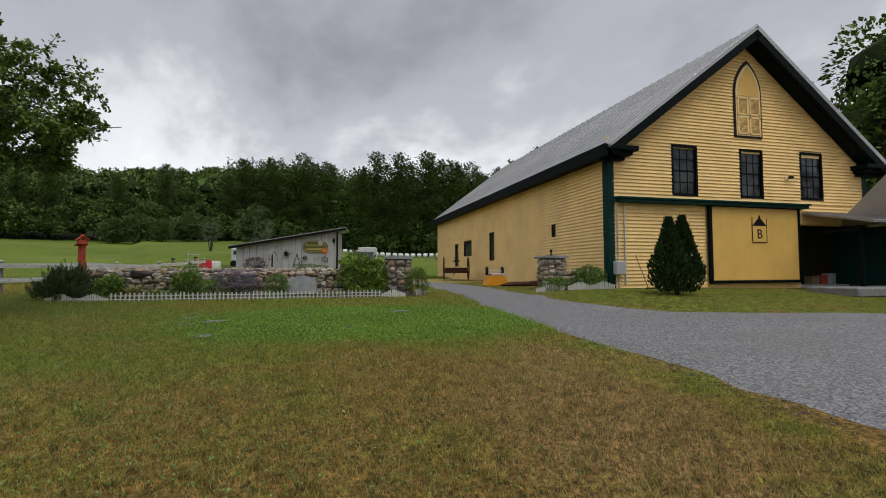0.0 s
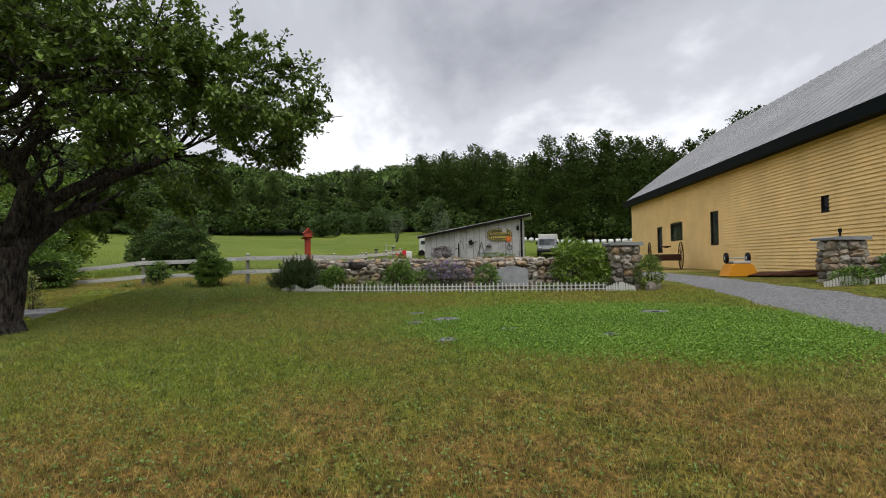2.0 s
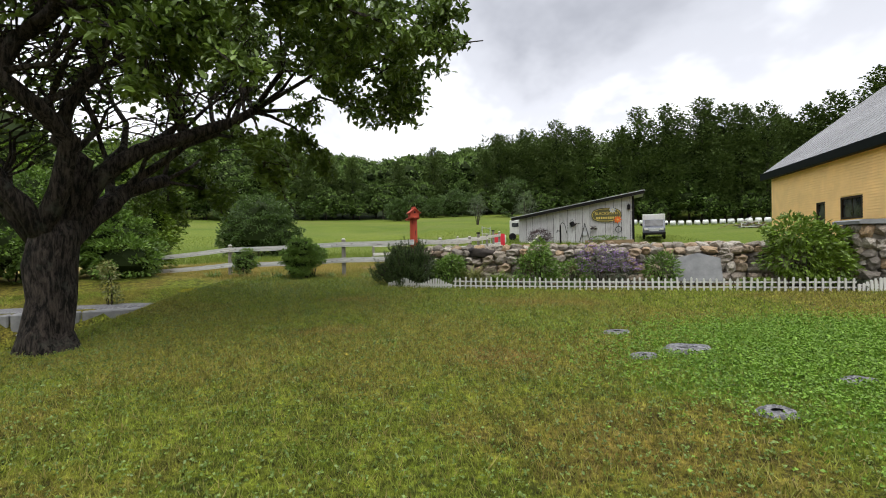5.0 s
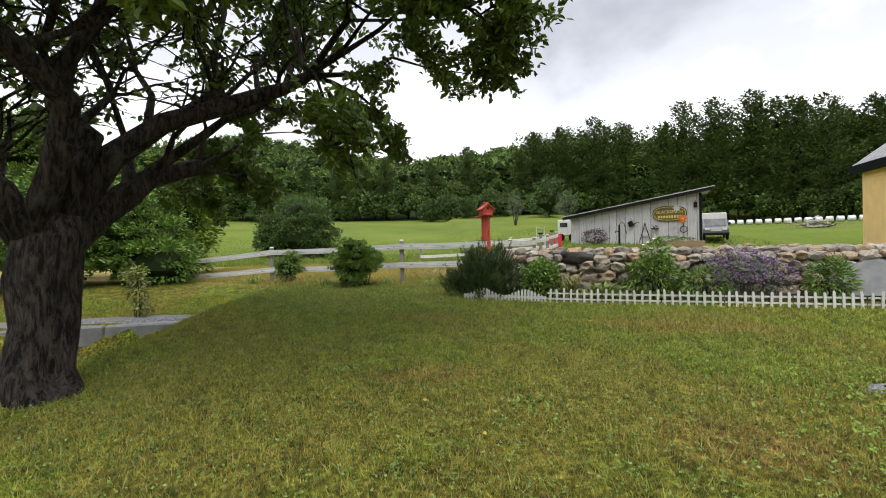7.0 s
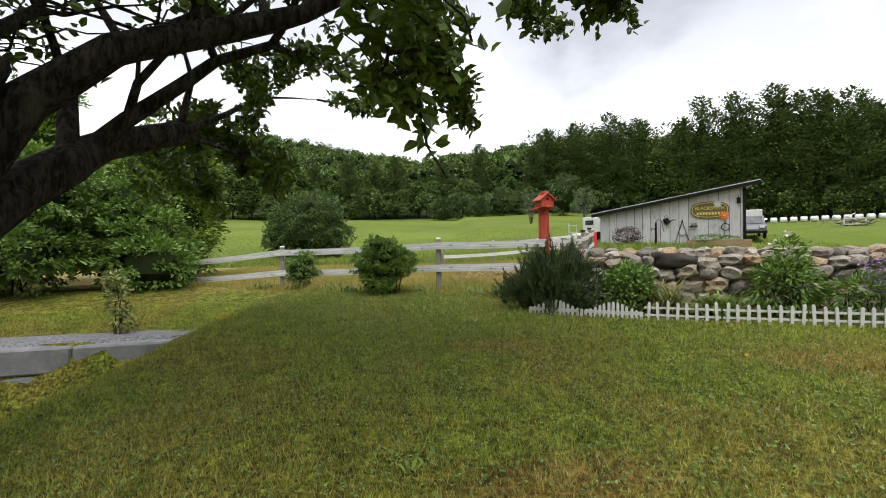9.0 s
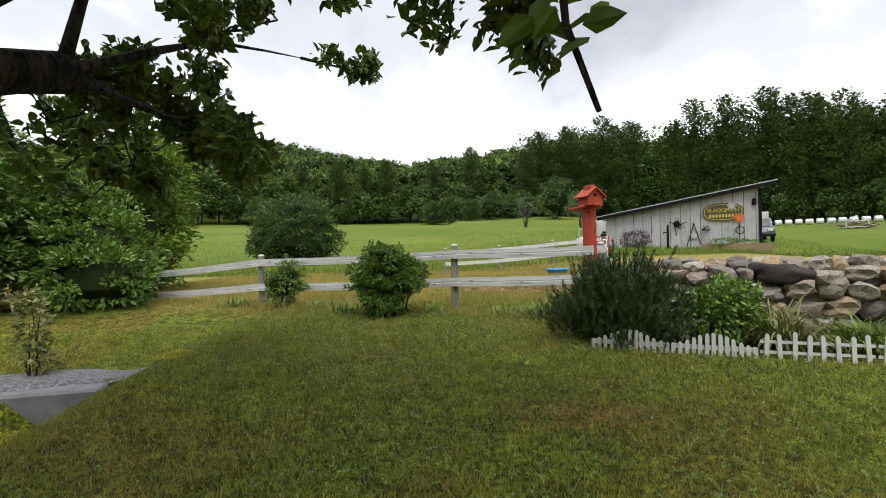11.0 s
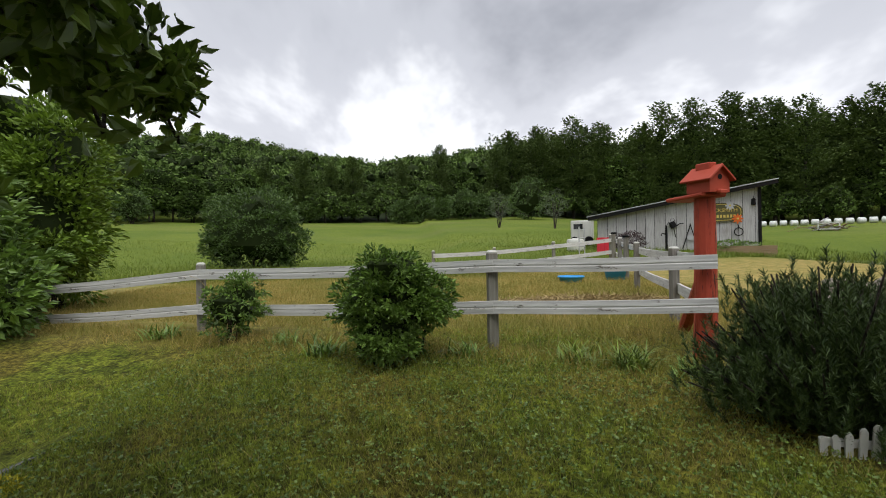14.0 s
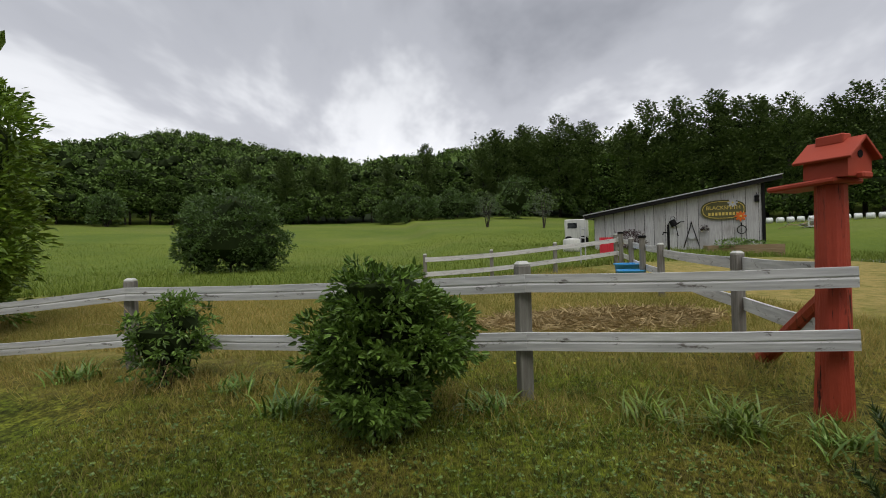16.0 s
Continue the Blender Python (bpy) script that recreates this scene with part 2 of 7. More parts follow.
def paint(name, c, wear=0.12, rough=0.55, dirt=(0.10, 0.09, 0.07), scale=1.0):
    """Painted wood or metal: faded blotches, fine streaks and grime."""
    m = Mat(name, rough, 0, 0.25 if max(c) > 0.1 else 0.06)
    k1 = m.noise(0.7 * scale, 4, 0.6)
    base = m.mix(m.ramp(k1, [(0.3, 0.0), (0.7, 1.0)]), tuple(v * 0.88 for v in c), tuple(min(1, v * 1.08) for v in c))
    streak = m.ramp(m.noise(3.0 * scale, 5, 0.65, (3, 3, 0.25)), [(0.5, 0.0), (0.8, 1.0)])
    base = m.mix(m.math("MULTIPLY", streak, wear), base, dirt)
    m.color(base).bump(m.noise(45, 3, 0.6, (1, 1, 0.4)), 0.25, 0.003)
    return m.m


def leafy(name, dark, light, rough=0.42, patchy=0.6):
    """Leaves: each one its own green, a little light through them."""
    m = Mat(name, rough, 0, 0.42)
    c = m.mix(m.ramp(m.island(), [(0.0, 0.0), (0.6, 0.35), (1.0, 1.0)]), tuple(v * 0.55 for v in dark), tuple(v * 1.12 for v in light))
    big = m.ramp(m.noise(0.9, 3, 0.6, world=True), [(0.3, 0.0), (0.7, 1.0)])
    c = m.mix(m.math("MULTIPLY", big, patchy), c, light)
    m.color(c)
    m.b.inputs["Transmission Weight"].default_value = 0.0
    tr = m.node("ShaderNodeBsdfTranslucent")
    m.link(c, tr.inputs[0])
    mx = m.node("ShaderNodeMixShader")
    mx.inputs[0].default_value = 0.16
    m.link(m.b.outputs[0], mx.inputs[1])
    m.link(tr.outputs[0], mx.inputs[2])
    out = [n for n in m.t.nodes if n.type == "OUTPUT_MATERIAL"][0]
    m.link(mx.outputs[0], out.inputs[0])
    return m.m


def thin(m, c, share=0.3):
    """Lets some light through a leaf or blade."""
    tr = m.node("ShaderNodeBsdfTranslucent")
    m.link(c, tr.inputs[0])
    mx = m.node("ShaderNodeMixShader")
    mx.inputs[0].default_value = share
    m.link(m.b.outputs[0], mx.inputs[1])
    m.link(tr.outputs[0], mx.inputs[2])
    out = [n for n in m.t.nodes if n.type == "OUTPUT_MATERIAL"][0]
    m.link(mx.outputs[0], out.inputs[0])


def lawn_colour(m):
    """The lawn's colours over the plan: green, dry straw and bare patches, mottled with clump shadows."""
    fine = m.noise(3.2, 5, 0.65, world=True)
    mid = m.noise(0.55, 4, 0.6, world=True)
    green = m.mix(m.ramp(fine, [(0.35, 0.0), (0.65, 1.0)]), (0.130, 0.185, 0.016), (0.275, 0.320, 0.042))
    dry = m.mix(m.ramp(m.noise(5.0, 4, 0.6, world=True), [(0.3, 0.0), (0.7, 1.0)]), (0.260, 0.160, 0.042), (0.390, 0.250, 0.090))
    start = m.patch(0.3, 1.3, 7.0, 7.4, 0, 0.7)
    deep = m.node("ShaderNodeSeparateXYZ")
    m.link(m.geo.outputs["Position"], deep.inputs[0])
    away = m.ramp(m.math("MULTIPLY", deep.outputs[1], 0.05), [(0.25, 0.80), (0.5, 0.45)])
    worn = m.math("ADD", m.math("MULTIPLY", m.ramp(mid, [(0.44, 0.0), (0.57, 1.0)]), away), m.math("MULTIPLY", start, 0.95))
    for bare in ((-0.9, 10.9, 1.3, 0.8, -20), (-3.0, 12.4, 0.9, 0.45, 10), (0.4, 14.3, 1.9, 0.6, -18), (-3.0, 15.2, 0.9, 0.4, 0)):
        worn = m.math("MAXIMUM", worn, m.math("MULTIPLY", m.patch(*bare, 0.6), 0.85))
    worn = m.math("MINIMUM", worn, 1.0)
    worn = m.math("MULTIPLY", worn, m.math("SUBTRACT", 1.0, m.math("MULTIPLY", m.patch(17.0, 7.6, 8.5, 3.6, -17, 0.4), 0.75)))
    c = m.mix(worn, green, dry)
    c = m.mix(m.math("MULTIPLY", m.patch(3.9, 3.6, 4.6, 1.6, 64, 0.6), 0.85), c, m.mix(m.noise(7.0, 4, 0.6, world=True), (0.300, 0.165, 0.070), (0.470, 0.300, 0.155)))
    # two noises mottle the grass and paint in the shadows between clumps
    c = m.mix(1.0, c, m.ramp(m.noise(24, 3, 0.6, world=True), [(0.34, 0.32), (0.5, 0.95), (0.66, 1.9)]), "MULTIPLY")
    c = m.mix(1.0, c, m.ramp(m.noise(6.5, 4, 0.65, world=True), [(0.36, 0.50), (0.5, 0.95), (0.62, 1.25)]), "MULTIPLY")
    lush = m.patch(4.4, 9.6, 4.6, 2.9, -14, 0.3)
    c = m.mix(lush, c, m.mix(m.ramp(fine, [(0.35, 0.0), (0.65, 1.0)]), (0.130, 0.250, 0.020), (0.220, 0.370, 0.040)))
    return c


def gravel_stuff(m):
    """Grey crushed stone."""
    v = m.voronoi(38, world=True, out="Color")
    sep = m.node("ShaderNodeSeparateColor")
    m.link(v, sep.inputs[0])
    c = m.ramp(sep.outputs[0], [(0.0, (0.085, 0.086, 0.095)), (0.5, (0.165, 0.167, 0.178)), (1.0, (0.29, 0.29, 0.30))])
    return m.mix(m.ramp(m.noise(0.7, 5, 0.6, world=True), [(0.35, 0.0), (0.7, 0.45)]), c, (0.15, 0.145, 0.135))


m = Mat("ground_cover", 0.9, 0, 0.2)
# darker soil under the blades, with the shade of the gaps put into it
lawn = m.mix(1.0, lawn_colour(m), (0.50, 0.48, 0.40), "MULTIPLY")
sepp = m.node("ShaderNodeSeparateXYZ")
m.link(m.geo.outputs["Position"], sepp.inputs[0])
pos_x, pos_y = sepp.outputs[0], sepp.outputs[1]
field = m.mix(m.ramp(m.noise(0.09, 5, 0.6, world=True), [(0.35, 0.0), (0.65, 1.0)]), (0.092, 0.138, 0.013), (0.150, 0.190, 0.022))
field = m.mix(m.math("MULTIPLY", m.ramp(m.noise(2.5, 4, 0.7, world=True), [(0.4, 0.0), (0.7, 1.0)]), 0.5), field, (0.045, 0.085, 0.016))
field = m.mix(m.math("MULTIPLY", m.ramp(m.noise(0.03, 4, 0.6, (1, 2, 1), world=True), [(0.5, 0.0), (0.72, 1.0)]), 0.5), field, (0.17, 0.17, 0.055))
straw = m.mix(m.ramp(m.noise(4.0, 5, 0.7, world=True), [(0.35, 0.0), (0.65, 1.0)]), (0.17, 0.165, 0.034), (0.38, 0.285, 0.100))
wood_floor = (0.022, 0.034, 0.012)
c = m.mix(m.ramp(m.math("MULTIPLY", m.math("ADD", pos_y, m.math("MULTIPLY", m.noise(0.8, 3, world=True), 2.0)), 0.01), [(0.218, 0.0), (0.238, 1.0)]), lawn, straw)
c = m.mix(m.ramp(m.math("MULTIPLY", m.math("ADD", pos_y, m.math("MULTIPLY", m.noise(0.3, 3, world=True), 5.0)), 0.01), [(0.325, 0.0), (0.355, 1.0)]), c, field)
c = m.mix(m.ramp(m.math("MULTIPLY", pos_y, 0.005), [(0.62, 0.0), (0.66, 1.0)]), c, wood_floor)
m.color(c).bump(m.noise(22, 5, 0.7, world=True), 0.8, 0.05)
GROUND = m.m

m = Mat("gravel", 0.85, 0, 0.3)
m.color(gravel_stuff(m)).bump(m.voronoi(38, world=True), 0.9, 0.02)
GRAVEL = m.m
YELLOW = paint("yellow_siding_paint", (0.90, 0.63, 0.265), 0.08)
DOOR_YELLOW = paint("yellow_door_paint", (0.76, 0.47, 0.125), 0.12)
GREEN = paint("dark_green_paint", (0.008, 0.036, 0.032), 0.05, 0.45)
TRIM_BLACK = paint("black_green_paint", (0.004, 0.007, 0.007), 0.02, 0.6)
WHITE = paint("white_paint", (0.56, 0.56, 0.53), 0.4, 0.5)
WIN_DARK = paint("window_frame_paint", (0.030, 0.024, 0.018), 0.1, 0.5)
RED = paint("barn_red_paint", (0.42, 0.066, 0.036), 0.10, 0.6, (0.10, 0.02, 0.012))
m = Mat("red_log_paint", 0.6, 0, 0.3)
grain = m.noise(6, 6, 0.7, (2.6, 2.6, 0.28))
c = m.mix(m.ramp(m.noise(3, 4, 0.6), [(0.35, 0.0), (0.7, 1.0)]), (0.44, 0.070, 0.036), (0.33, 0.046, 0.026))
c = m.mix(m.ramp(grain, [(0.36, 1.0), (0.43, 0.0)]), c, (0.035, 0.012, 0.009))
c = m.mix(m.ramp(m.noise(11, 4, 0.7), [(0.68, 0.0), (0.73, 0.8)]), c, (0.22, 0.15, 0.11))
m.color(c).bump(grain, 0.9, 0.02)
RED_LOG = m.m
BLACK_IRON = paint("black_iron", (0.012, 0.012, 0.013), 0.2, 0.5, (0.08, 0.035, 0.015))

m = Mat("metal_roofing", 0.42, 0.55, 0.5)
m.color(m.mix(m.ramp(m.noise(0.35, 5, 0.6), [(0.3, 0.0), (0.7, 1.0)]), (0.30, 0.30, 0.31), (0.46, 0.46, 0.47)))
m.rough(m.ramp(m.noise(1.5, 4, 0.6), [(0.2, 0.35), (0.8, 0.6)]))
ROOF = m.m

m = Mat("window_glass", 0.06, 0, 0.22)
m.color(m.mix(m.ramp(m.noise(1.6, 3), [(0.4, 0.0), (0.6, 1.0)]), (0.012, 0.014, 0.016), (0.05, 0.055, 0.06)))
GLASS = m.m

m = Mat("fieldstone", 0.85, 0, 0.3)
r = m.objrand()
c = m.ramp(r, [(0.0, (0.16, 0.14, 0.12)), (0.3, (0.40, 0.355, 0.30)), (0.5, (0.46, 0.31, 0.175)), (0.7, (0.31, 0.265, 0.22)), (1.0, (0.56, 0.51, 0.44))])
c = m.mix(m.math("MULTIPLY", m.ramp(m.noise(9, 5, 0.7), [(0.38, 0.0), (0.62, 1.0)]), 0.7), c, (0.085, 0.078, 0.068))
c = m.mix(m.math("MULTIPLY", m.ramp(m.voronoi(7), [(0.0, 1.0), (0.25, 0.0)]), 0.35), c, (0.42, 0.42, 0.38))
m.color(c).bump(m.noise(24, 6, 0.7), 0.7, 0.015)
STONE = m.m
m = Mat("mortar", 0.95, 0, 0.2)
m.color(m.mix(m.noise(6, 5), (0.22, 0.20, 0.17), (0.38, 0.35, 0.30))).bump(m.noise(40, 5, 0.7), 0.6, 0.01)
MORTAR = m.m

m = Mat("weathered_boards", 0.85, 0, 0.25)
grain = m.noise(5, 6, 0.65, (6, 6, 0.35))
c = m.mix(m.ramp(grain, [(0.3, 0.0), (0.7, 1.0)]), (0.30, 0.295, 0.30), (0.58, 0.58, 0.59))
c = m.mix(m.math("MULTIPLY", m.objrand(), 0.45), c, (0.26, 0.25, 0.25))
c = m.mix(m.math("MULTIPLY", m.ramp(m.noise(1.3, 4, 0.6, (1, 1, 0.5)), [(0.55, 0.0), (0.75, 1.0)]), 0.5), c, (0.12, 0.095, 0.075))
m.color(c).bump(grain, 0.6, 0.008)
BOARD = m.m
m = Mat("weathered_rail_paint", 0.7, 0, 0.3)
grain = m.noise(3.5, 6, 0.65, (0.5, 8, 8))
c = m.mix(m.ramp(grain, [(0.35, 0.0), (0.7, 1.0)]), (0.42, 0.42, 0.42), (0.66, 0.66, 0.65))
c = m.mix(m.ramp(m.noise(5, 5, 0.7, (1, 3, 3)), [(0.61, 0.0), (0.68, 1.0)]), c, (0.17, 0.155, 0.14))
m.color(c).bump(grain, 0.5, 0.006)
RAIL = m.m
m = Mat("grey_post_wood", 0.85, 0, 0.25)
grain = m.noise(4, 6, 0.65, (7, 7, 0.5))
c = m.mix(m.ramp(grain, [(0.3, 0.0), (0.7, 1.0)]), (0.10, 0.092, 0.080), (0.27, 0.255, 0.23))
m.color(m.mix(m.math("MULTIPLY", m.objrand(), 0.4), c, (0.20, 0.20, 0.16))).bump(grain, 0.7, 0.008)
POST = m.m
m = Mat("planter_timber", 0.8, 0, 0.25)
grain = m.noise(3, 6, 0.65, (0.5, 8, 8))
m.color(m.mix(m.ramp(grain, [(0.3, 0.0), (0.7, 1.0)]), (0.17, 0.115, 0.065), (0.33, 0.24, 0.15))).bump(grain, 0.6, 0.008)
TIMBER = m.m
m = Mat("tree_bark", 0.9, 0, 0.25)
grain = m.noise(6, 7, 0.75, (3.2, 3.2, 0.7), warp=0.5)
c = m.mix(m.ramp(grain, [(0.43, 0.0), (0.56, 0.6), (0.66, 1.0)]), (0.006, 0.005, 0.004), (0.115, 0.092, 0.076))
c = m.mix(m.math("MULTIPLY", m.ramp(m.noise(3, 4, 0.7), [(0.55, 0.0), (0.7, 1.0)]), 0.5), c, (0.12, 0.13, 0.105))
m.color(c).bump(grain, 1.0, 0.09)
BARK = m.m
LEAF_APPLE = leafy("apple_leaves", (0.055, 0.105, 0.016), (0.155, 0.240, 0.036))
LEAF_BUSH = leafy("shrub_leaves", (0.060, 0.125, 0.022), (0.185, 0.305, 0.052))
LEAF_FAR = leafy("meadow_bush_leaves", (0.038, 0.080, 0.018), (0.098, 0.165, 0.036))

# ---- the ground: one sheet to the hills ----
def rings(near, step, far, grow):
    a, v, s = [0.0], 0.0, step
    while v < far:
        if v > near:
            s *= grow
        v += s
        a.append(v)
    return a


xs = rings(26, 0.5, 900, 1.12)
xs = sorted({-v for v in xs} | set(xs))
ys = sorted({-v for v in rings(6, 0.8, 500, 1.2)} | set(rings(46, 0.5, 1100, 1.06)))
gx, gy = np.meshgrid(np.array(xs), np.array(ys))
gh = ground_z(gx, gy)
gv = np.stack([gx.ravel(), gy.ravel(), gh.ravel()], 1)
nx, ny = len(xs), len(ys)
ii = (np.arange(ny - 1)[:, None] * nx + np.arange(nx - 1)[None, :]).ravel()
gf = np.stack([ii, ii + 1, ii + nx + 1, ii + nx], 1)
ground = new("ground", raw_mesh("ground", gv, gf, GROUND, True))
tagged(ground, "mown lawn and meadow, green with dry straw patches", "ground", kind="structure")

# the gravel drive, laid over the lawn
def ribbon(left, right, steps, lift, wob=0.0, cross=14):
    def along(pts, u):
        k = u * (len(pts) - 1)
        i = min(int(k), len(pts) - 2)
        q = k - i
        p = [Vector(pts[max(0, min(len(pts) - 1, i + d))]) for d in (-1, 0, 1, 2)]
        return 0.5 * ((2 * p[1]) + (p[2] - p[0]) * q + (2 * p[0] - 5 * p[1] + 4 * p[2] - p[3]) * q * q + (3 * p[1] - p[0] - 3 * p[2] + p[3]) * q**3)

    g = Geo()
    for s in range(steps + 1):
        a, b = along(left, s / steps), along(right, s / steps)
        a = a + (a - b).normalized() * wob * noise.noise(Vector((a.x * 1.3, a.y * 1.3, 0)))
        b = b + (b - a).normalized() * wob * noise.noise(Vector((b.x * 1.3, b.y * 1.3, 5)))
        for k in range(cross + 1):
            p = a.lerp(b, k / cross)
            edge = min(k, cross - k)
            g.v.append((p.x, p.y, gz(p.x, p.y) + (lift if edge > 0 else -0.02)))
    n = cross + 1
    g.f = [(i * n + k, i * n + k + 1, (i + 1) * n + k + 1, (i + 1) * n + k) for i in range(steps) for k in range(cross)]
    return g


drive = part("gravel_drive", ribbon([(3.2, -9), (3.9, -2.5), (4.85, 1.4), (5.75, 3.8), (6.75, 6.8), (7.75, 10.0), (9.0, 13.2), (10.4, 18.0), (13.2, 28.0), (16.5, 40.0)],
                                    [(40, -22), (34, -7), (25, 0.2), (17, 3.6), (12.2, 5.6), (10.5, 8.0), (11.0, 12.6), (12.2, 17.0), (14.6, 27.0), (18.0, 39.5)], 130, 0.035, 0.25), GRAVEL, smooth=True)
tagged(drive, "grey crushed stone driveway between lawn and barn", "driveway", kind="structure")


# ---- the barn ----
BW, BL, B0, BE, BP = 13.1, 25.6, 0.75, 6.30, 11.25   # width, length, base, eave and peak heights
BARN = pose(14.46, 11.47, 0, 0, 0, -17.0)
barn = thing("barn", BARN, "large yellow clapboard barn with dark green trim and grey metal roof", "barn", kind="")


def clip_rows(z0, z1, pitch, x0f, x1f, holes, g, y_out=-0.012, thick=0.046, plane="x"):
    """Lapped clapboards up a wall, cut round its openings."""
    z = z0
    while z < z1 - 0.01:
        top = min(z + pitch, z1)
        a, b = x0f(top), x1f(top)
        cuts = [(a, b)]
        for hx0, hx1, hz0, hz1 in holes:
            if hz0 < z + pitch * 0.6 and hz1 > z + pitch * 0.4:
                nxt = []
                for p, q in cuts:
                    if hx1 <= p or hx0 >= q:
                        nxt.append((p, q))
                    else:
                        if hx0 > p:
                            nxt.append((p, hx0))
                        if hx1 < q:
                            nxt.append((hx1, q))
                cuts = nxt
        for p, q in cuts:
            if q - p > 0.02:
                v = [(p, y_out - thick, z), (q, y_out - thick, z), (q, y_out - 0.003, top), (p, y_out - 0.003, top), (p, 0, z), (q, 0, z), (q, 0, top), (p, 0, top)]
                if plane == "y":
                    v = [(-(-yy), xx, zz) for xx, yy, zz in v]
                    g.add(v, [(1, 0, 3, 2), (0, 1, 5, 4), (0, 4, 7, 3), (1, 2, 6, 5), (2, 3, 7, 6)])
                else:
                    g.add(v, [(0, 1, 2, 3), (0, 4, 5, 1), (0, 3, 7, 4), (1, 5, 6, 2), (2, 6, 7, 3)])
        z += pitch


def holed(g, x0, x1, z0, z1, holes, d0, d1, plane="x"):
    """A wall panel of thickness d0 to d1 with openings through it."""
    xa = sorted({x0, x1, *[h[0] for h in holes], *[h[1] for h in holes]})
    za = sorted({z0, z1, *[h[2] for h in holes], *[h[3] for h in holes]})
    for i in range(len(xa) - 1):
        for k in range(len(za) - 1):
            cx, cz = (xa[i] + xa[i + 1]) / 2, (za[k] + za[k + 1]) / 2
            if any(h[0] < cx < h[1] and h[2] < cz < h[3] for h in holes):
                continue
            if plane == "x":
                g.box((xa[i], d0, za[k]), (xa[i + 1], d1, za[k + 1]))
            else:
                g.box((d0, xa[i], za[k]), (d1, xa[i + 1], za[k + 1]))


FRONT_HOLES = [(2.82, 4.04, 4.42, 6.42), (6.13, 7.33, 4.45, 6.47), (9.33, 10.59, 4.48, 6.52)]
SIDE_HOLES = [(3.97, 4.36, 3.05, 3.68), (11.64, 12.45, 2.17, 3.94), (15.98, 17.76, 2.6, 3.7), (19.2, 20.06, 1.88, 3.62)]
SLOPE = (BP - BE) / (BW / 2)
g = Geo()
holed(g, 0, BW, B0, BE, FRONT_HOLES + [(9.2, 12.4, B0, 3.4)], 0.0, 0.18)
g.prism([(0, BE), (BW, BE), (BW / 2, BP)], 0.0, 0.18)
clip_rows(4.3, BP, 0.135, lambda z: max(0.16, (z - BE) / SLOPE), lambda z: min(BW - 0.16, BW - (z - BE) / SLOPE), FRONT_HOLES, g)
clip_rows(B0 + 0.1, 4.15, 0.135, lambda z: 0.16, lambda z: 4.35, [], g)
clip_rows(B0 + 2.7, 4.2, 0.135, lambda z: 9.2, lambda z: BW, [], g)
part("front_wall", g, YELLOW, barn)
g = Geo()
holed(g, 0.18, BL, B0, BE, SIDE_HOLES, 0.0, 0.18, "y")
clip_rows(B0 + 0.05, BE - 0.1, 0.135, lambda z: 0.3, lambda z: BL - 0.12, SIDE_HOLES, g, plane="y")
part("side_wall", g, YELLOW, barn)
g = Geo()
g.box((BW - 0.18, 0.18, B0), (BW, BL, BE))
g.box((0, BL, B0), (BW, BL + 0.18, BE))
g.prism([(0, BE), (BW, BE), (BW / 2, BP)], BL, BL + 0.18)
part("back_wall", g, YELLOW, barn)
part("barn_floor", Geo().box((0.18, 0.18, B0), (BW - 0.18, BL, B0 + 0.12)), BOARD, barn)


def roof_side(sign, name):
    """One slope of the roof: a slab with standing seams."""
    over, front, back, th = 0.62, 0.72, 0.5, 0.16
    run = math.hypot(BW / 2, BP - BE) + over
    ang = math.atan2(BP - BE, BW / 2)
    base = pose(BW / 2, 0, BP + 0.12) @ (Matrix.Scale(-1, 4, (1, 0, 0)) if sign < 0 else Matrix()) @ Matrix.Rotation(ang, 4, "Y")
    g = Geo()
    g.box((0, -front, -th), (run, BL + back, 0), 0.01, base)
    if sign < 0:
        g.f = [q[::-1] for q in g.f]
    roof = part(name, g, ROOF, barn)
    seam = Geo().box((0, 0, 0), (run + 0.01, 0.03, 0.035)).mesh("seam")
    seam.materials.append(ROOF)
    y = -front + 0.02
    while y < BL + back:
        shared("seam", seam, roof, base @ pose(0, y, 0))
        y += 0.61
    return roof, base, run


_, mb, run = roof_side(1, "roof")
_, ma, run = roof_side(-1, "roof")
g = Geo()
for base, flip in ((ma, True), (mb, False)):
    q = Geo()
    q.box((0.0, -0.70, -0.46), (run - 0.02, -0.52, -0.17), 0.01, base)
    q.box((0.0, -0.52, -0.50), (run - 0.3, -0.06, -0.40), 0, base)
    q.box((run - 0.34, -0.7, -0.46), (run - 0.02, BL + 0.4, -0.17), 0.02, base)
    q.box((run - 0.72, -0.05, -0.62), (run - 0.34, BL + 0.3, -0.46), 0.0, base)
    if flip:
        q.f = [k[::-1] for k in q.f]
    g.add(q.v, q.f)
for xe0, xe1, xs0, xs1 in ((-0.57, -0.47, -0.47, -0.06), (BW + 0.47, BW + 0.57, BW + 0.06, BW + 0.47)):
    g.box((xe0, -0.70, BE - 0.68), (xe1, BL + 0.45, BE - 0.22), 0.01)
    g.box((xs0, -0.06, BE - 0.64), (xs1, BL + 0.4, BE - 0.58))
part("fascia", g, TRIM_BLACK, barn, "black-green painted rake boards and eaves")
g = Geo()
g.box((-0.05, -0.055, B0), (0.22, -0.002, BE - 0.3), 0.006)
g.box((-0.055, -0.05, B0), (-0.002, 0.28, BE - 0.3), 0.006)
part("corner_board", g, GREEN, barn)
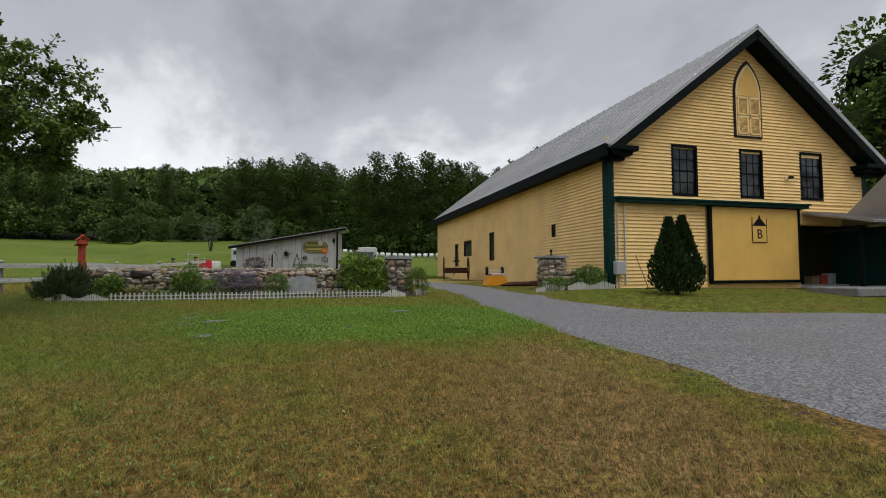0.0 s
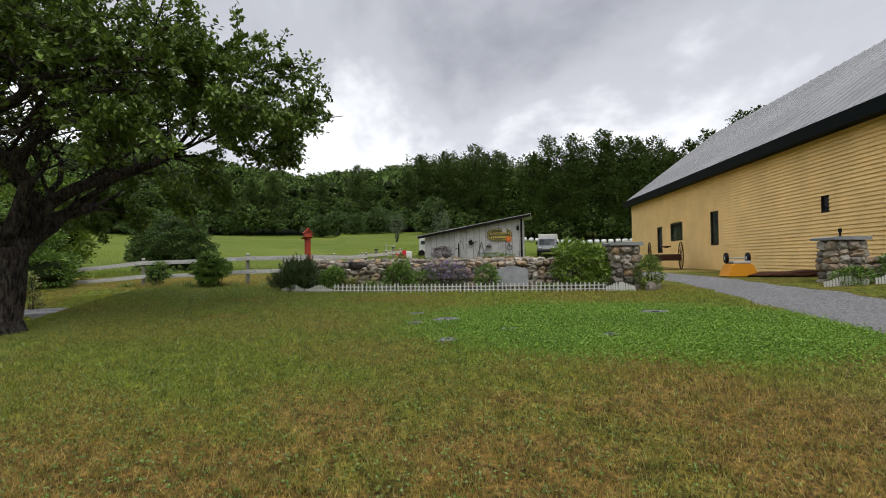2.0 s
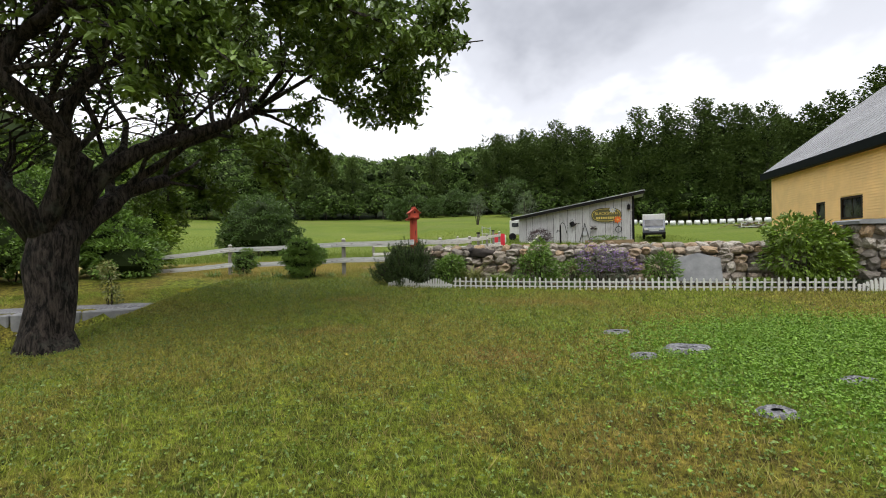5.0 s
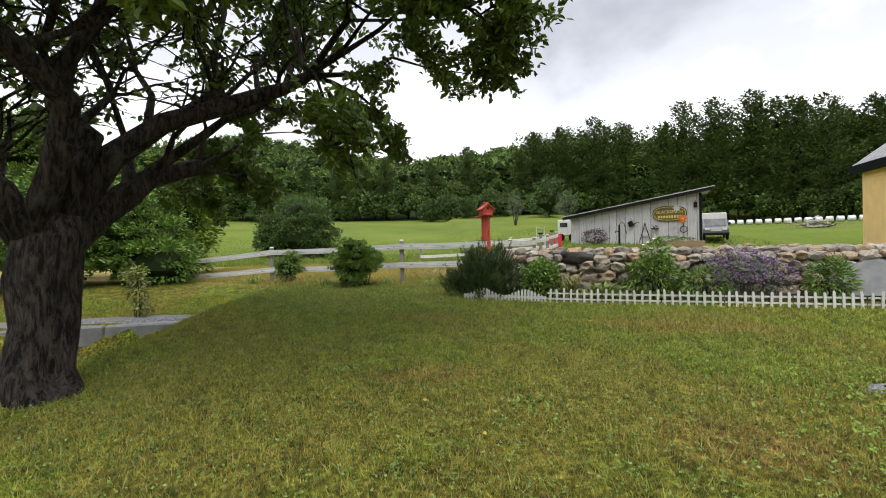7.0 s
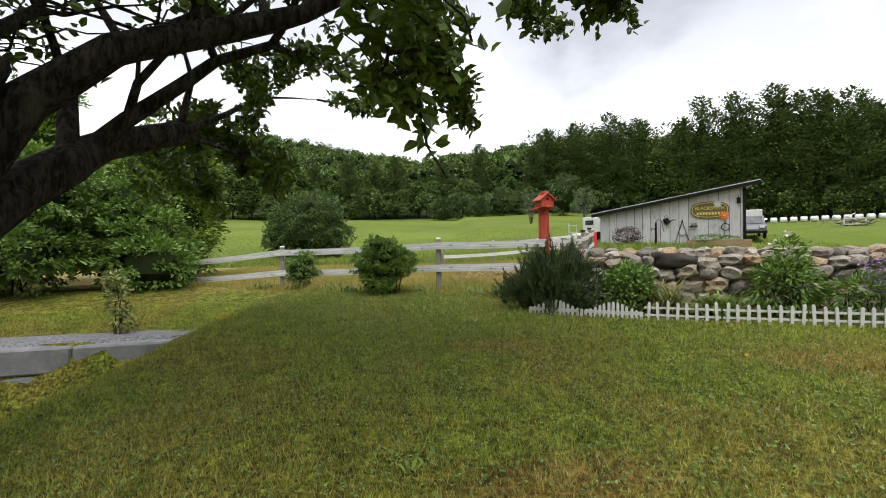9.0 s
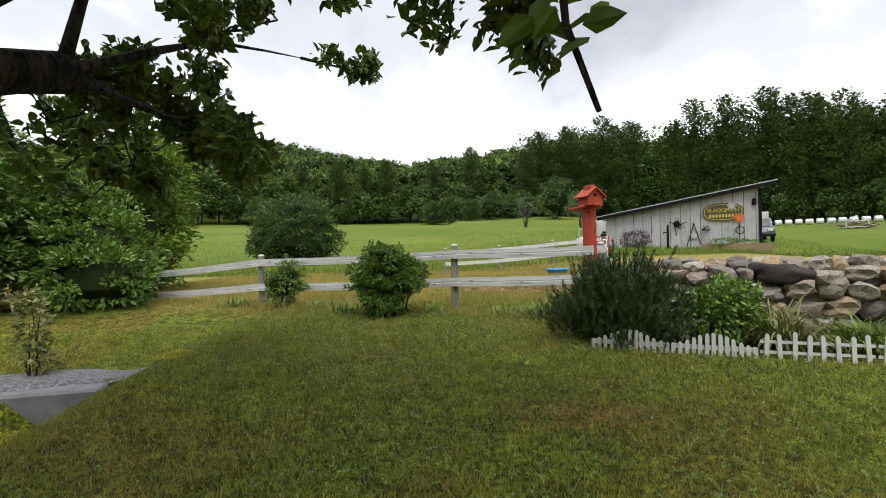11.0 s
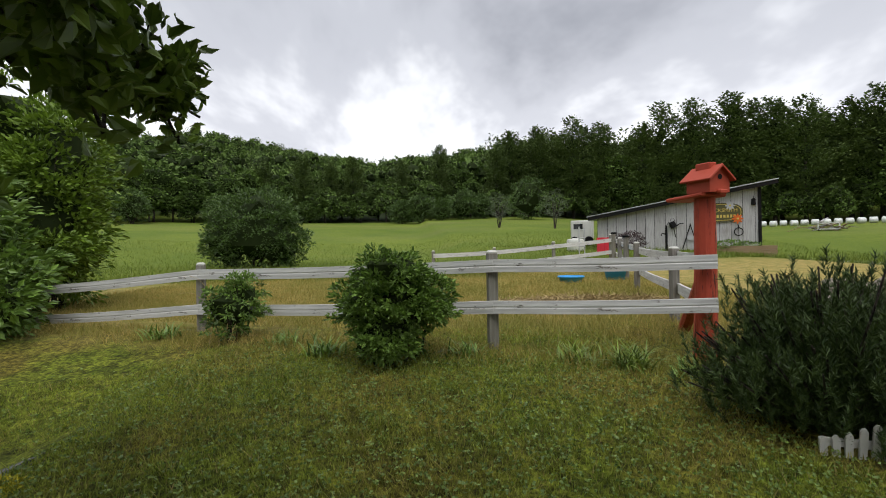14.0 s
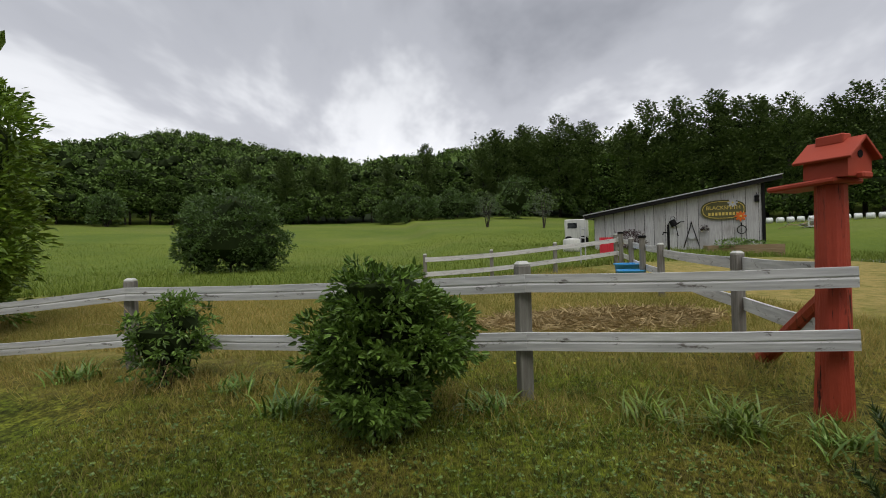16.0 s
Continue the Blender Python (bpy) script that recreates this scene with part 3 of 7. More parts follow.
part("frieze", Geo().box((-0.075, 0.0, BE - 0.62), (-0.058, BL, BE - 0.02)), TRIM_BLACK, barn)
part("corner_board", Geo().box((BW - 0.22, -0.055, B0), (BW + 0.05, -0.002, BE - 0.3), 0.006), GREEN, barn)
for x0, x1 in ((-0.55, 0.85), (BW - 0.85, BW + 0.55)):
    g = Geo()
    g.box((x0, -0.72, BE - 0.42), (x1, 0.0, BE - 0.24), 0.02)
    g.box((x0 + 0.1, -0.55, BE - 0.56), (x1 - 0.14, -0.03, BE - 0.42), 0.02)
    g.box((x0 + 0.2, -0.3, BE - 0.7), (x1 - 0.3, -0.035, BE - 0.56), 0.02)
    part("eave_return", g, TRIM_BLACK, barn)
g = Geo()
g.box((0.2, -0.42, 4.17), (9.4, -0.035, 4.24), 0.008)
g.box((0.25, -0.36, 4.05), (9.35, -0.04, 4.17), 0.008)
part("door_track_hood", g, GREEN, barn)
g = Geo()
g.box((4.52, -0.16, 1.08), (8.95, -0.09, 4.02), 0.01)
slide = part("sliding_door", g, DOOR_YELLOW, barn, "plain yellow sliding barn door")
g = Geo()
for bx in ((4.39, 1.0, 4.54, 4.04), (8.93, 1.0, 9.05, 4.04), (4.39, 0.98, 9.05, 1.1)):
    g.box((bx[0], -0.19, bx[1]), (bx[2], -0.085, bx[3]), 0.006)
part("door_edge", g, TRIM_BLACK, slide)


def window(x0, x1, z0, z1, cols, rows, host, mat, plane="x", frame_w=0.09, y=-0.06, split=True):
    """A sash window standing in its opening."""
    def put(a, b, c=0.0):
        if plane == "x":
            return a, b
        return (a[1], a[0], a[2]), (b[1], b[0], b[2])
    w = Geo()
    for a, b in (((x0, y, z0), (x0 + frame_w, 0.12, z1)), ((x1 - frame_w, y, z0), (x1, 0.12, z1)),
                 ((x0 + frame_w, y, z1 - frame_w), (x1 - frame_w, 0.12, z1)), ((x0 + frame_w, y, z0), (x1 - frame_w, 0.12, z0 + frame_w))):
        w.box(*put(a, b), 0.005)
    win = part("window", w, mat, host)
    ix0, ix1, iz0, iz1 = x0 + frame_w, x1 - frame_w, z0 + frame_w, z1 - frame_w
    bars = Geo()
    if split:
        zm = (iz0 + iz1) / 2
        bars.box(*put((ix0, 0.0, zm - 0.025), (ix1, 0.07, zm + 0.025)))
    for i in range(1, cols):
        xx = ix0 + (ix1 - ix0) * i / cols
        bars.box(*put((xx - 0.012, 0.012, iz0), (xx + 0.012, 0.055, iz1)))
    for i in range(1, rows):
        zz = iz0 + (iz1 - iz0) * i / rows
        bars.box(*put((ix0, 0.014, zz - 0.012), (ix1, 0.053, zz + 0.012)))
    if bars.v:
        part("sash_bars", bars, mat, win)
    for i in range(cols):
        for k in range(rows):
            a = (ix0 + (ix1 - ix0) * i / cols, 0.03, iz0 + (iz1 - iz0) * k / rows)
            b = (ix0 + (ix1 - ix0) * (i + 1) / cols, 0.036, iz0 + (iz1 - iz0) * (k + 1) / rows)
            part("pane", Geo().box(*put(a, b)), GLASS, win)
    return win


for h in FRONT_HOLES:
    window(h[0], h[1], h[2], h[3], 3, 4, barn, TRIM_BLACK)
window(*SIDE_HOLES[0], 1, 1, barn, WIN_DARK, "y", 0.06, -0.04, False)
window(*SIDE_HOLES[1], 1, 2, barn, WIN_DARK, "y", 0.10, -0.05)
window(*SIDE_HOLES[2], 2, 1, barn, WIN_DARK, "y", 0.10, -0.05, False)
window(*SIDE_HOLES[3], 1, 2, barn, WIN_DARK, "y", 0.10, -0.05)

# ---- the shed ----
SW, SD = 8.0, 4.2
S0, SLO, SHI = 1.62, 3.5, 4.86
SHED = pose(5.85, 40.75, 0, 0, 0, -24.2)
shed = thing("shed", SHED, "grey weathered board shed with a slanting black-edged roof", "shed")
x, i = 0.0, 0
while x < SW - 0.02:
    w = min(random.uniform(0.42, 0.58), SW - x)
    t0, t1 = SLO + (SHI - SLO) * x / SW, SLO + (SHI - SLO) * (x + w) / SW
    b = Geo().prism([(x + 0.012, S0), (x + w - 0.012, S0), (x + w - 0.012, t1), (x + 0.012, t0)], -0.025 - 0.008 * random.random(), 0.0)
    part("board", b, BOARD, shed)
    if random.random() < 0.2:
        part("batten", Geo().prism([(x - 0.03, S0), (x + 0.03, S0), (x + 0.03, t0), (x - 0.03, t0)], -0.055, -0.034), BOARD, shed)
    x += w
g = Geo()
# black sheet added behind the boards to shade the gaps between them
part("backing", Geo().prism([(0, S0), (SW, S0), (SW, SHI), (0, SLO)], 0.003, 0.06), BLACK_IRON, shed)
g.box((0, 0.06, S0), (0.06, SD, SLO))
g.box((SW - 0.06, 0.06, S0), (SW, SD, SHI))
g.prism([(0, S0), (SW, S0), (SW, SHI), (0, SLO)], SD, SD + 0.06)
part("frame_wall", g, BOARD, shed)
ang = math.atan2(SHI - SLO, SW)
mr = pose(0, 0, SLO + 0.02) @ Matrix.Rotation(-ang, 4, "Y")
part("roof", Geo().box((-0.55, -0.45, 0.14), (SW / math.cos(ang) + 0.75, SD + 0.4, 0.19), 0.01, mr), ROOF, shed)
g = Geo()
g.box((-0.5, -0.42, -0.06), (SW / math.cos(ang) + 0.7, -0.36, 0.137), 0.006, mr)
g.box((-0.45, -0.36, 0.02), (SW / math.cos(ang) + 0.65, -0.06, 0.10), 0, mr)
part("fascia", g, BLACK_IRON, shed)
part("corner_post", Geo().box((SW - 0.12, -0.09, S0), (SW + 0.03, -0.06, SHI - 0.05), 0.006), BLACK_IRON, shed)

# ---- the paddock fence ----
def fence_post(x, y, h, w=0.11, cap=True, lean=(0, 0), top=None):
    z = gz(x, y)
    p = thing("fence_post", pose(x, y, z - 0.1, lean[0], lean[1], random.uniform(-8, 8)), "grey weathered wooden fence post with a pale cap", "post", "paddock fence posts")
    h = (top - z if top else h) + 0.1
    part("post", Geo().box((-w / 2, -w / 2, 0), (w / 2, w / 2, h), 0.008), POST, p)
    if cap:
        part("cap", Geo().lathe([(w * 0.62, h), (w * 0.66, h + 0.012), (w * 0.4, h + 0.035)], 4, pose(0, 0, 0, 0, 0, 45)), WHITE, p)
    return p


def rail(a, b, label="weathered white-painted fence rail"):
    a, b = Vector(a), Vector(b)
    d = b - a
    yaw = math.degrees(math.atan2(d.y, d.x))
    pitch = math.degrees(math.atan2(d.z, math.hypot(d.x, d.y)))
    ob = thing("fence_rail", pose(a.x, a.y, a.z, 0, -pitch, yaw), label, "rail", "paddock fence rails")
    n = 10
    g = Geo()
    prof = [(-0.019, -0.07), (-0.021, -0.012), (-0.016, 0.0), (-0.021, 0.012), (-0.019, 0.07), (0.018, 0.07), (0.018, -0.07)]
    for i in range(n + 1):
        u = i / n
        sag = -0.012 * math.sin(math.pi * u) * d.length / 2.4
        for py, pz in prof:
            g.v.append((u * d.length, py, pz + sag + 0.004 * noise.noise(Vector((a.x + u * 3, a.y, 0)))))
    k = len(prof)
    for i in range(n):
        for j in range(k):
            j2 = (j + 1) % k
            g.f.append((i * k + j, (i + 1) * k + j, (i + 1) * k + j2, i * k + j2))
    g.f.append(tuple(range(k)))
    g.f.append(tuple(n * k + j for j in range(k))[::-1])
    part("board", g, RAIL, ob)
    return ob


P0, P1, P2, PE = (-11.2, 22.6), (-7.9, 21.5), (-3.95, 19.72), (-1.88, 18.92)
for p, top in ((P0, 1.62), (P1, 1.77), (P2, 1.88)):
    fence_post(p[0], p[1], 1.0, top=top)
for za, zb, zc, zd in ((1.36, 1.635, 1.74, 1.765), (0.90, 1.135, 1.28, 1.34)):
    rail((P0[0], P0[1] - 0.08, za), (P1[0], P1[1] - 0.08, zb))
    rail((P1[0], P1[1] - 0.085, zb), (P2[0], P2[1] - 0.085, zc))
    rail((P2[0], P2[1] - 0.085, zc), (PE[0], PE[1] - 0.06, zd))
Q = [(-1.98, 19.0), (-1.05, 21.05), (0.35, 25.0), (1.6, 28.6), (2.8, 32.0)]
for p in Q[1:]:
    fence_post(p[0], p[1], 1.05, top=None)
for (xa, ya), (xb, yb) in zip(Q, Q[1:]):
    for ha, hb in (((1.02, 0.94), (0.60, 0.48)) if ya < 19.5 else ((0.94, 0.88), (0.48, 0.40))):
        rail((xa + 0.06, ya, gz(xa, ya) + ha), (xb + 0.06, yb, gz(xb, yb) + hb))

# ---- plants ----
RNG = np.random.default_rng(7)


def unit(n):
    v = RNG.normal(size=(n, 3))
    return v / np.linalg.norm(v, axis=1, keepdims=True)


def leaf_mesh(name, base, way, length, mat, width=0.5, fold=0.25, level=0.9, fine=False):
    """Folded leaves, their faces turned to the sky by level: diamonds, or pointed ovals where fine."""
    n = len(base)
    way = way / np.maximum(np.linalg.norm(way, axis=1, keepdims=True), 1e-6)
    side = np.cross(unit(n) + np.array([0, 0, level]), way)
    side /= np.maximum(np.linalg.norm(side, axis=1, keepdims=True), 1e-6)
    up = np.cross(way, side)
    L = np.broadcast_to(np.asarray(length, float).reshape(-1, 1), (n, 1))
    if fine:
        lift = up * L * fold * 0.3
        a, b, curl = base + way * L * 0.3, base + way * L * 0.68, -up * L * 0.10
        v = np.stack([base, a + side * L * width * 0.5 + lift, b + side * L * width * 0.36 + lift, base + way * L + curl,
                      b - side * L * width * 0.36 + lift, a - side * L * width * 0.5 + lift], 1).reshape(-1, 3)
        k = np.arange(n)[:, None] * 6
        f = np.concatenate([k + np.array(t) for t in ((0, 1, 2), (0, 2, 3), (0, 3, 4), (0, 4, 5))], 0)
        return raw_mesh(name, v, f, mat)
    mid = base + way * L * 0.45
    v = np.stack([base, mid + side * L * width * 0.5 + up * L * fold * 0.3, base + way * L, mid - side * L * width * 0.5 + up * L * fold * 0.3], 1).reshape(-1, 3)
    k = np.arange(n)[:, None] * 4
    f = np.concatenate([k + np.array([0, 1, 2]), k + np.array([0, 2, 3])], 0)
    return raw_mesh(name, v, f, mat)


def blob_points(blobs, n, inner=0.62, ragged=0.22):
    """Points in the outer shell of some ellipsoids (x, y, z, rx, ry, rz), and the ways out."""
    w = np.array([b[3] * b[4] + b[3] * b[5] + b[4] * b[5] for b in blobs])
    pick = RNG.choice(len(blobs), n, p=w / w.sum())
    B = np.array(blobs, float)[pick]
    d = unit(n)
    lump = 0.5 * np.sin(d[:, 0] * 5.1 + pick * 1.7) * np.sin(d[:, 1] * 4.3 + pick) + 0.5 * np.sin(d[:, 2] * 6.7 + d[:, 0] * 3 + pick * 2.3)
    r = (inner + (1 - inner) * RNG.random(n) ** 0.6) * (1 + ragged * lump + 0.06 * RNG.normal(size=n))
    p = B[:, :3] + d * B[:, 3:6] * r[:, None]
    out = d / B[:, 3:6]
    return p, out / np.linalg.norm(out, axis=1, keepdims=True)


# near-black green that paints the shade inside crowns and bushes
m = Mat("crown_inner_shade", 0.9, 0, 0.1)
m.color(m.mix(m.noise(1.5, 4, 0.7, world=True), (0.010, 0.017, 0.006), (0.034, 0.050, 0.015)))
CROWN_SHADE = m.m


BALL = bmesh.new()
bmesh.ops.create_icosphere(BALL, subdivisions=1, radius=1.0)
BALL_V = np.array([v.co[:] for v in BALL.verts])
BALL_F = np.array([[v.index for v in q.verts] for q in BALL.faces])
BALL.free()


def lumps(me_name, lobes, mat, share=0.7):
    """Dark added lumps inside the leaves, for the shade within the crowns."""
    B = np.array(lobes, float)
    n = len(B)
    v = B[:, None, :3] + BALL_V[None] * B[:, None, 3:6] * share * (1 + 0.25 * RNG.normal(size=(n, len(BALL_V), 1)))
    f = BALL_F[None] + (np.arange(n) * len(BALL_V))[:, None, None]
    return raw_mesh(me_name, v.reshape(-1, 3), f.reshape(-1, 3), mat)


def shrub(name, x, y, blobs, n, size, mat, label, category="shrub", group="", stems=7, width=0.5, droop=0.25, spread=0.7, inner=0.62, ragged=0.22, twig=0.012, z=None, fine=False, clumps=0, tuft=0.1):
    """A bush: stems from the ground and a crown of leaves."""
    z0 = gz(x, y) if z is None else z
    ob = thing(name, pose(x, y, z0), label, category, group)
    g = Geo()
    for i in range(stems):
        b = blobs[i % len(blobs)]
        a = RNG.random() * 6.28
        tip = Vector((b[0] + math.cos(a) * b[3] * 0.5, b[1] + math.sin(a) * b[4] * 0.5, b[2] + b[5] * 0.35 * RNG.random()))
        foot = Vector((b[0] * 0.6 + 0.1 * math.cos(a), b[1] * 0.6 + 0.1 * math.sin(a), -0.08))
        g.tube([foot, foot.lerp(tip, 0.5) + Vector((0.06 * math.cos(a * 3), 0.06 * math.sin(a * 3), 0.05)), tip], [twig * 1.5, twig * 1.1, twig * 0.5], 5)
    if stems:
        part("woody_base", g, BARK, ob)
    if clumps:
        # added dark core: blocks light so the bush is shaded within
        tagged(part("inner_foliage", lumps("inner_foliage", blobs, CROWN_SHADE, 0.72), CROWN_SHADE, ob), kind="stuff")
    if clumps:
        c, c_out = blob_points(blobs, clumps, 0.72, ragged)
        pick = RNG.integers(0, clumps, n)
        d = unit(n)
        d[:, 2] = np.abs(d[:, 2]) * 0.9 - 0.25
        p = c[pick] + d * tuft * RNG.uniform(0.4, 1.15, (n, 1)) * RNG.uniform(0.7, 1.3, clumps)[pick][:, None]
        out = d * 0.9 + c_out[pick] * 0.6
    else:
        p, out = blob_points(blobs, n, inner, ragged)
    p[:, 2] = np.maximum(p[:, 2], 0.02 + 0.03 * RNG.random(n))
    way = out + spread * unit(n) - np.array([0, 0, droop])
    me = leaf_mesh(name + "_leaves", p, way, size * RNG.uniform(0.65, 1.25, n), mat, width, fine=fine)
    part("foliage", me, mat, ob)
    return ob


def needles_mesh(name, tips, ways, per, length, mat, thick=0.006):
    """Bottle brushes of needles about short twigs."""
    n = len(tips) * per
    t = np.repeat(tips, per, 0)
    w = np.repeat(ways, per, 0)
    u = RNG.random((n, 1))
    base = t - w * u * length * 2.6
    way = w * 0.9 + unit(n) * 0.75
    way /= np.linalg.norm(way, axis=1, keepdims=True)
    side = np.cross(way, unit(n))
    side /= np.maximum(np.linalg.norm(side, axis=1, keepdims=True), 1e-6)
    v = np.stack([base - side * thick, base + side * thick, base + way * length], 1).reshape(-1, 3)
    return raw_mesh(name, v, np.arange(n * 3).reshape(-1, 3), mat)


def limb(g, a, b, r0, r1, seed, bend=0.12, n=6, sides=8, wob=0.0):
    """A crooked limb from a to b; returns its path."""
    a, b = Vector(a), Vector(b)
    d = (b - a).length
    path = []
    for i in range(n + 1):
        u = i / n
        s = math.sin(math.pi * u) * d * bend
        path.append(a.lerp(b, u) + Vector((noise.noise(Vector((seed, u * 2.3, 0))), noise.noise(Vector((seed, u * 2.3, 9))), noise.noise(Vector((seed, u * 2.3, 17))) + 0.25)) * s * 1.6)
    g.tube(path, [r0 + (r1 - r0) * (i / n) ** 0.8 for i in range(n + 1)], sides, wob=wob)
    return path


# the old apple tree beside the walk
TX, TY = -6.78, 12.52
tz = gz(TX, TY) - 0.02
apple = thing("apple_tree", pose(TX, TY, tz), "old apple tree with rough dark bark and leafy crown", "tree")
g = Geo()
trunk = [(0, 0, -0.25), (0.0, 0.0, 0.0), (-0.02, 0.02, 0.25), (-0.03, 0.03, 0.7), (-0.02, 0.05, 1.15), (0.0, 0.08, 1.55), (0.02, 0.1, 1.8)]
g.tube(trunk, [0.46, 0.39, 0.31, 0.275, 0.285, 0.31, 0.26], 26, wob=0.36)
BOUGHS = [  # start, end, thick, thin
    ((0.05, 0.12, 1.45), (0.42, 2.15, 2.62), 0.19, 0.115),
    ((0.0, 0.1, 1.6), (2.1, 1.9, 3.8), 0.17, 0.07),
    ((-0.05, 0.05, 1.6), (0.45, 0.35, 4.3), 0.15, 0.07),
    ((-0.1, 0.0, 1.5), (-1.7, -0.6, 3.9), 0.17, 0.07),
    ((0.0, -0.1, 1.65), (1.0, -1.1, 4.4), 0.15, 0.06),
    ((-0.12, 0.1, 1.45), (-2.5, 1.0, 2.6), 0.16, 0.06),
    ((-0.05, -0.1, 1.6), (-0.7, -1.9, 4.0), 0.14, 0.05),
]
ends = []
for i, (a, b, r0, r1) in enumerate(BOUGHS):
    lg = Geo()
    path = limb(lg, a, b, r0, r1, i * 3.1 + 1, 0.16, 7, 10, 0.2)
    part("limb", lg, BARK, apple, smooth=True)
    ends.append((path, r1))
part("trunk", g, BARK, apple, "furrowed dark grey-brown bark", smooth=True)
g = Geo()
tips = []
rnd = random.Random(11)
CROWN = (1.2, 0.5, 5.0, 4.7, 3.9, 2.2)


def in_crown(p, k=1.0):
    return ((p.x - CROWN[0]) / CROWN[3]) ** 2 + ((p.y - CROWN[1]) / CROWN[4]) ** 2 + ((p.z - CROWN[2]) / CROWN[5]) ** 2 < k


def grow(start, way, length, r, depth, seed):
    if depth == 1 and start.x + way.x * length > 1.2 and start.z + way.z * length < 3.2:
        way = Vector((way.x, way.y, abs(way.z) * 0.5 + 0.15)).normalized()   # the walked side was pruned high
    end = start + way * length
    path = limb(g, start, end, r, r * 0.5, seed, 0.14, 4, 6 if depth < 2 else 4)
    if depth >= 3:
        tips.append((path, r))
        return
    for k in range(4 if depth < 2 else 5):
        p = path[rnd.randint(1, 4)]
        w = (way + Vector((rnd.gauss(0, 0.75), rnd.gauss(0, 0.75), rnd.gauss(0.02, 0.5)))).normalized()
        q = p + w * length * 0.55
        if not in_crown(q, 1.05):
            w = (w * 0.4 + (Vector(CROWN[:3]) - p).normalized() * 0.8 + Vector((0, 0, -0.15))).normalized()
        grow(p, w, length * rnd.uniform(0.5, 0.78), r * 0.5, depth + 1, seed * 1.7 + k + 0.3)


for i, (path, r1) in enumerate(ends):
    for k in range(6 if i else 2):
        p = path[min(7, 3 + k)] if k < 5 else path[7]
        a = rnd.uniform(0, 6.28)
        tgt = Vector((CROWN[0] + math.cos(a) * CROWN[3] * 0.85, CROWN[1] + math.sin(a) * CROWN[4] * 0.85, CROWN[2] + rnd.uniform(-0.5, 0.85) * CROWN[5]))
        w = ((tgt - p).normalized() * 0.9 + (path[7] - path[5]).normalized() * 0.6).normalized()
        grow(p, w, rnd.uniform(1.7, 2.7), r1 * 0.72, 1, i * 7.3 + k)
# sprays that reach out and hang: start, end, side twigs
SPRAYS = (((0.42, 2.1, 2.6), (0.3, 2.6, 4.4), 1), ((0.42, 2.1, 2.6), (0.3, 4.5, 2.5), 10), ((0.42, 2.1, 2.6), (-0.7, 4.4, 2.5), 10), ((0.42, 2.1, 2.6), (1.1, 4.6, 3.7), 4),
          ((2.1, 1.9, 3.8), (3.3, 2.2, 3.2), 3), ((2.1, 1.9, 3.8), (4.5, 2.3, 3.9), 8), ((2.1, 1.9, 3.8), (5.3, 0.6, 4.6), 12), ((2.3, 0.8, 3.9), (2.75, 0.4, 2.5), 3),
          ((1.0, -1.1, 4.4), (4.3, -0.9, 4.2), 10), ((1.0, -1.1, 4.4), (2.7, -1.7, 3.5), 8), ((2.1, 1.9, 3.8), (4.1, 1.4, 5.0), 10), ((1.0, -1.1, 4.4), (3.6, -0.3, 5.3), 10))
for i, (p, q, twigs) in enumerate(SPRAYS):
    path = limb(g, p, q, 0.042, 0.005, 60 + i * 2.3, 0.12, 4, 6)
    for k in range(twigs):
        a = path[rnd.randint(2, 4)]
        w = (Vector(q) - Vector(p)).normalized() * 0.6 + Vector((rnd.gauss(0, 0.6), rnd.gauss(0, 0.6), rnd.gauss(-0.1, 0.4)))
        grow(a, w.normalized(), rnd.uniform(0.55, 0.95), 0.018, 2, 90 + i * 5.1 + k)
part("branching", g, BARK, apple)
pts, ways = [], []
for path, r in tips:
    for i in range(1, len(path)):
        d = np.array((path[i] - path[i - 1]).normalized())
        for _ in range(4):
            pts.append(np.array(path[i - 1].lerp(path[i], rnd.random())))
            ways.append(d)
pts, ways = np.array(pts), np.array(ways)
hollow = (np.hypot(pts[:, 0], pts[:, 1] - 0.3) < 2.6) & (pts[:, 2] < 4.9)
keep = ~hollow | (RNG.random(len(pts)) < 0.14)
pts, ways = pts[keep], ways[keep]
pts = np.repeat(pts, 4, 0) + RNG.normal(size=(len(pts) * 4, 3)) * 0.05
ways = np.repeat(ways, 4, 0)
part("crown", leaf_mesh("apple_leaves", pts, ways * 0.5 + unit(len(pts)) * 0.9 + np.array([0, 0, 0.05]), RNG.uniform(0.07, 0.135, len(pts)), LEAF_APPLE, 0.6, fine=True), LEAF_APPLE, apple)

# the thicket beside the paddock
for x, y, blobs, n in ((-11.6, 21.6, [(0, 0, 1.0, 1.3, 1.2, 1.0), (0.7, -0.6, 0.55, 0.9, 0.9, 0.6), (-0.6, 0.4, 1.9, 1.1, 1.1, 1.0)], 15000),
                       (-13.6, 20.2, [(0, 0, 1.1, 1.6, 1.4, 1.1), (0.3, 0.4, 2.3, 1.3, 1.2, 1.0)], 13000),
                       (-15.6, 18.6, [(0, 0, 1.2, 1.8, 1.6, 1.2), (0, 0, 2.6, 1.4, 1.4, 1.1)], 7000),
                       (-17.6, 16.4, [(0, 0, 1.4, 2.0, 1.8, 1.4), (0, 0, 2.9, 1.6, 1.6, 1.2)], 6500)):
    shrub("lilac_bush", x, y, blobs, n, 0.13, LEAF_BUSH, "dense dark green leafy bush at the lawn's edge", "bush", "thicket bushes", width=0.5, droop=0.2, spread=0.5, clumps=260, tuft=0.26)
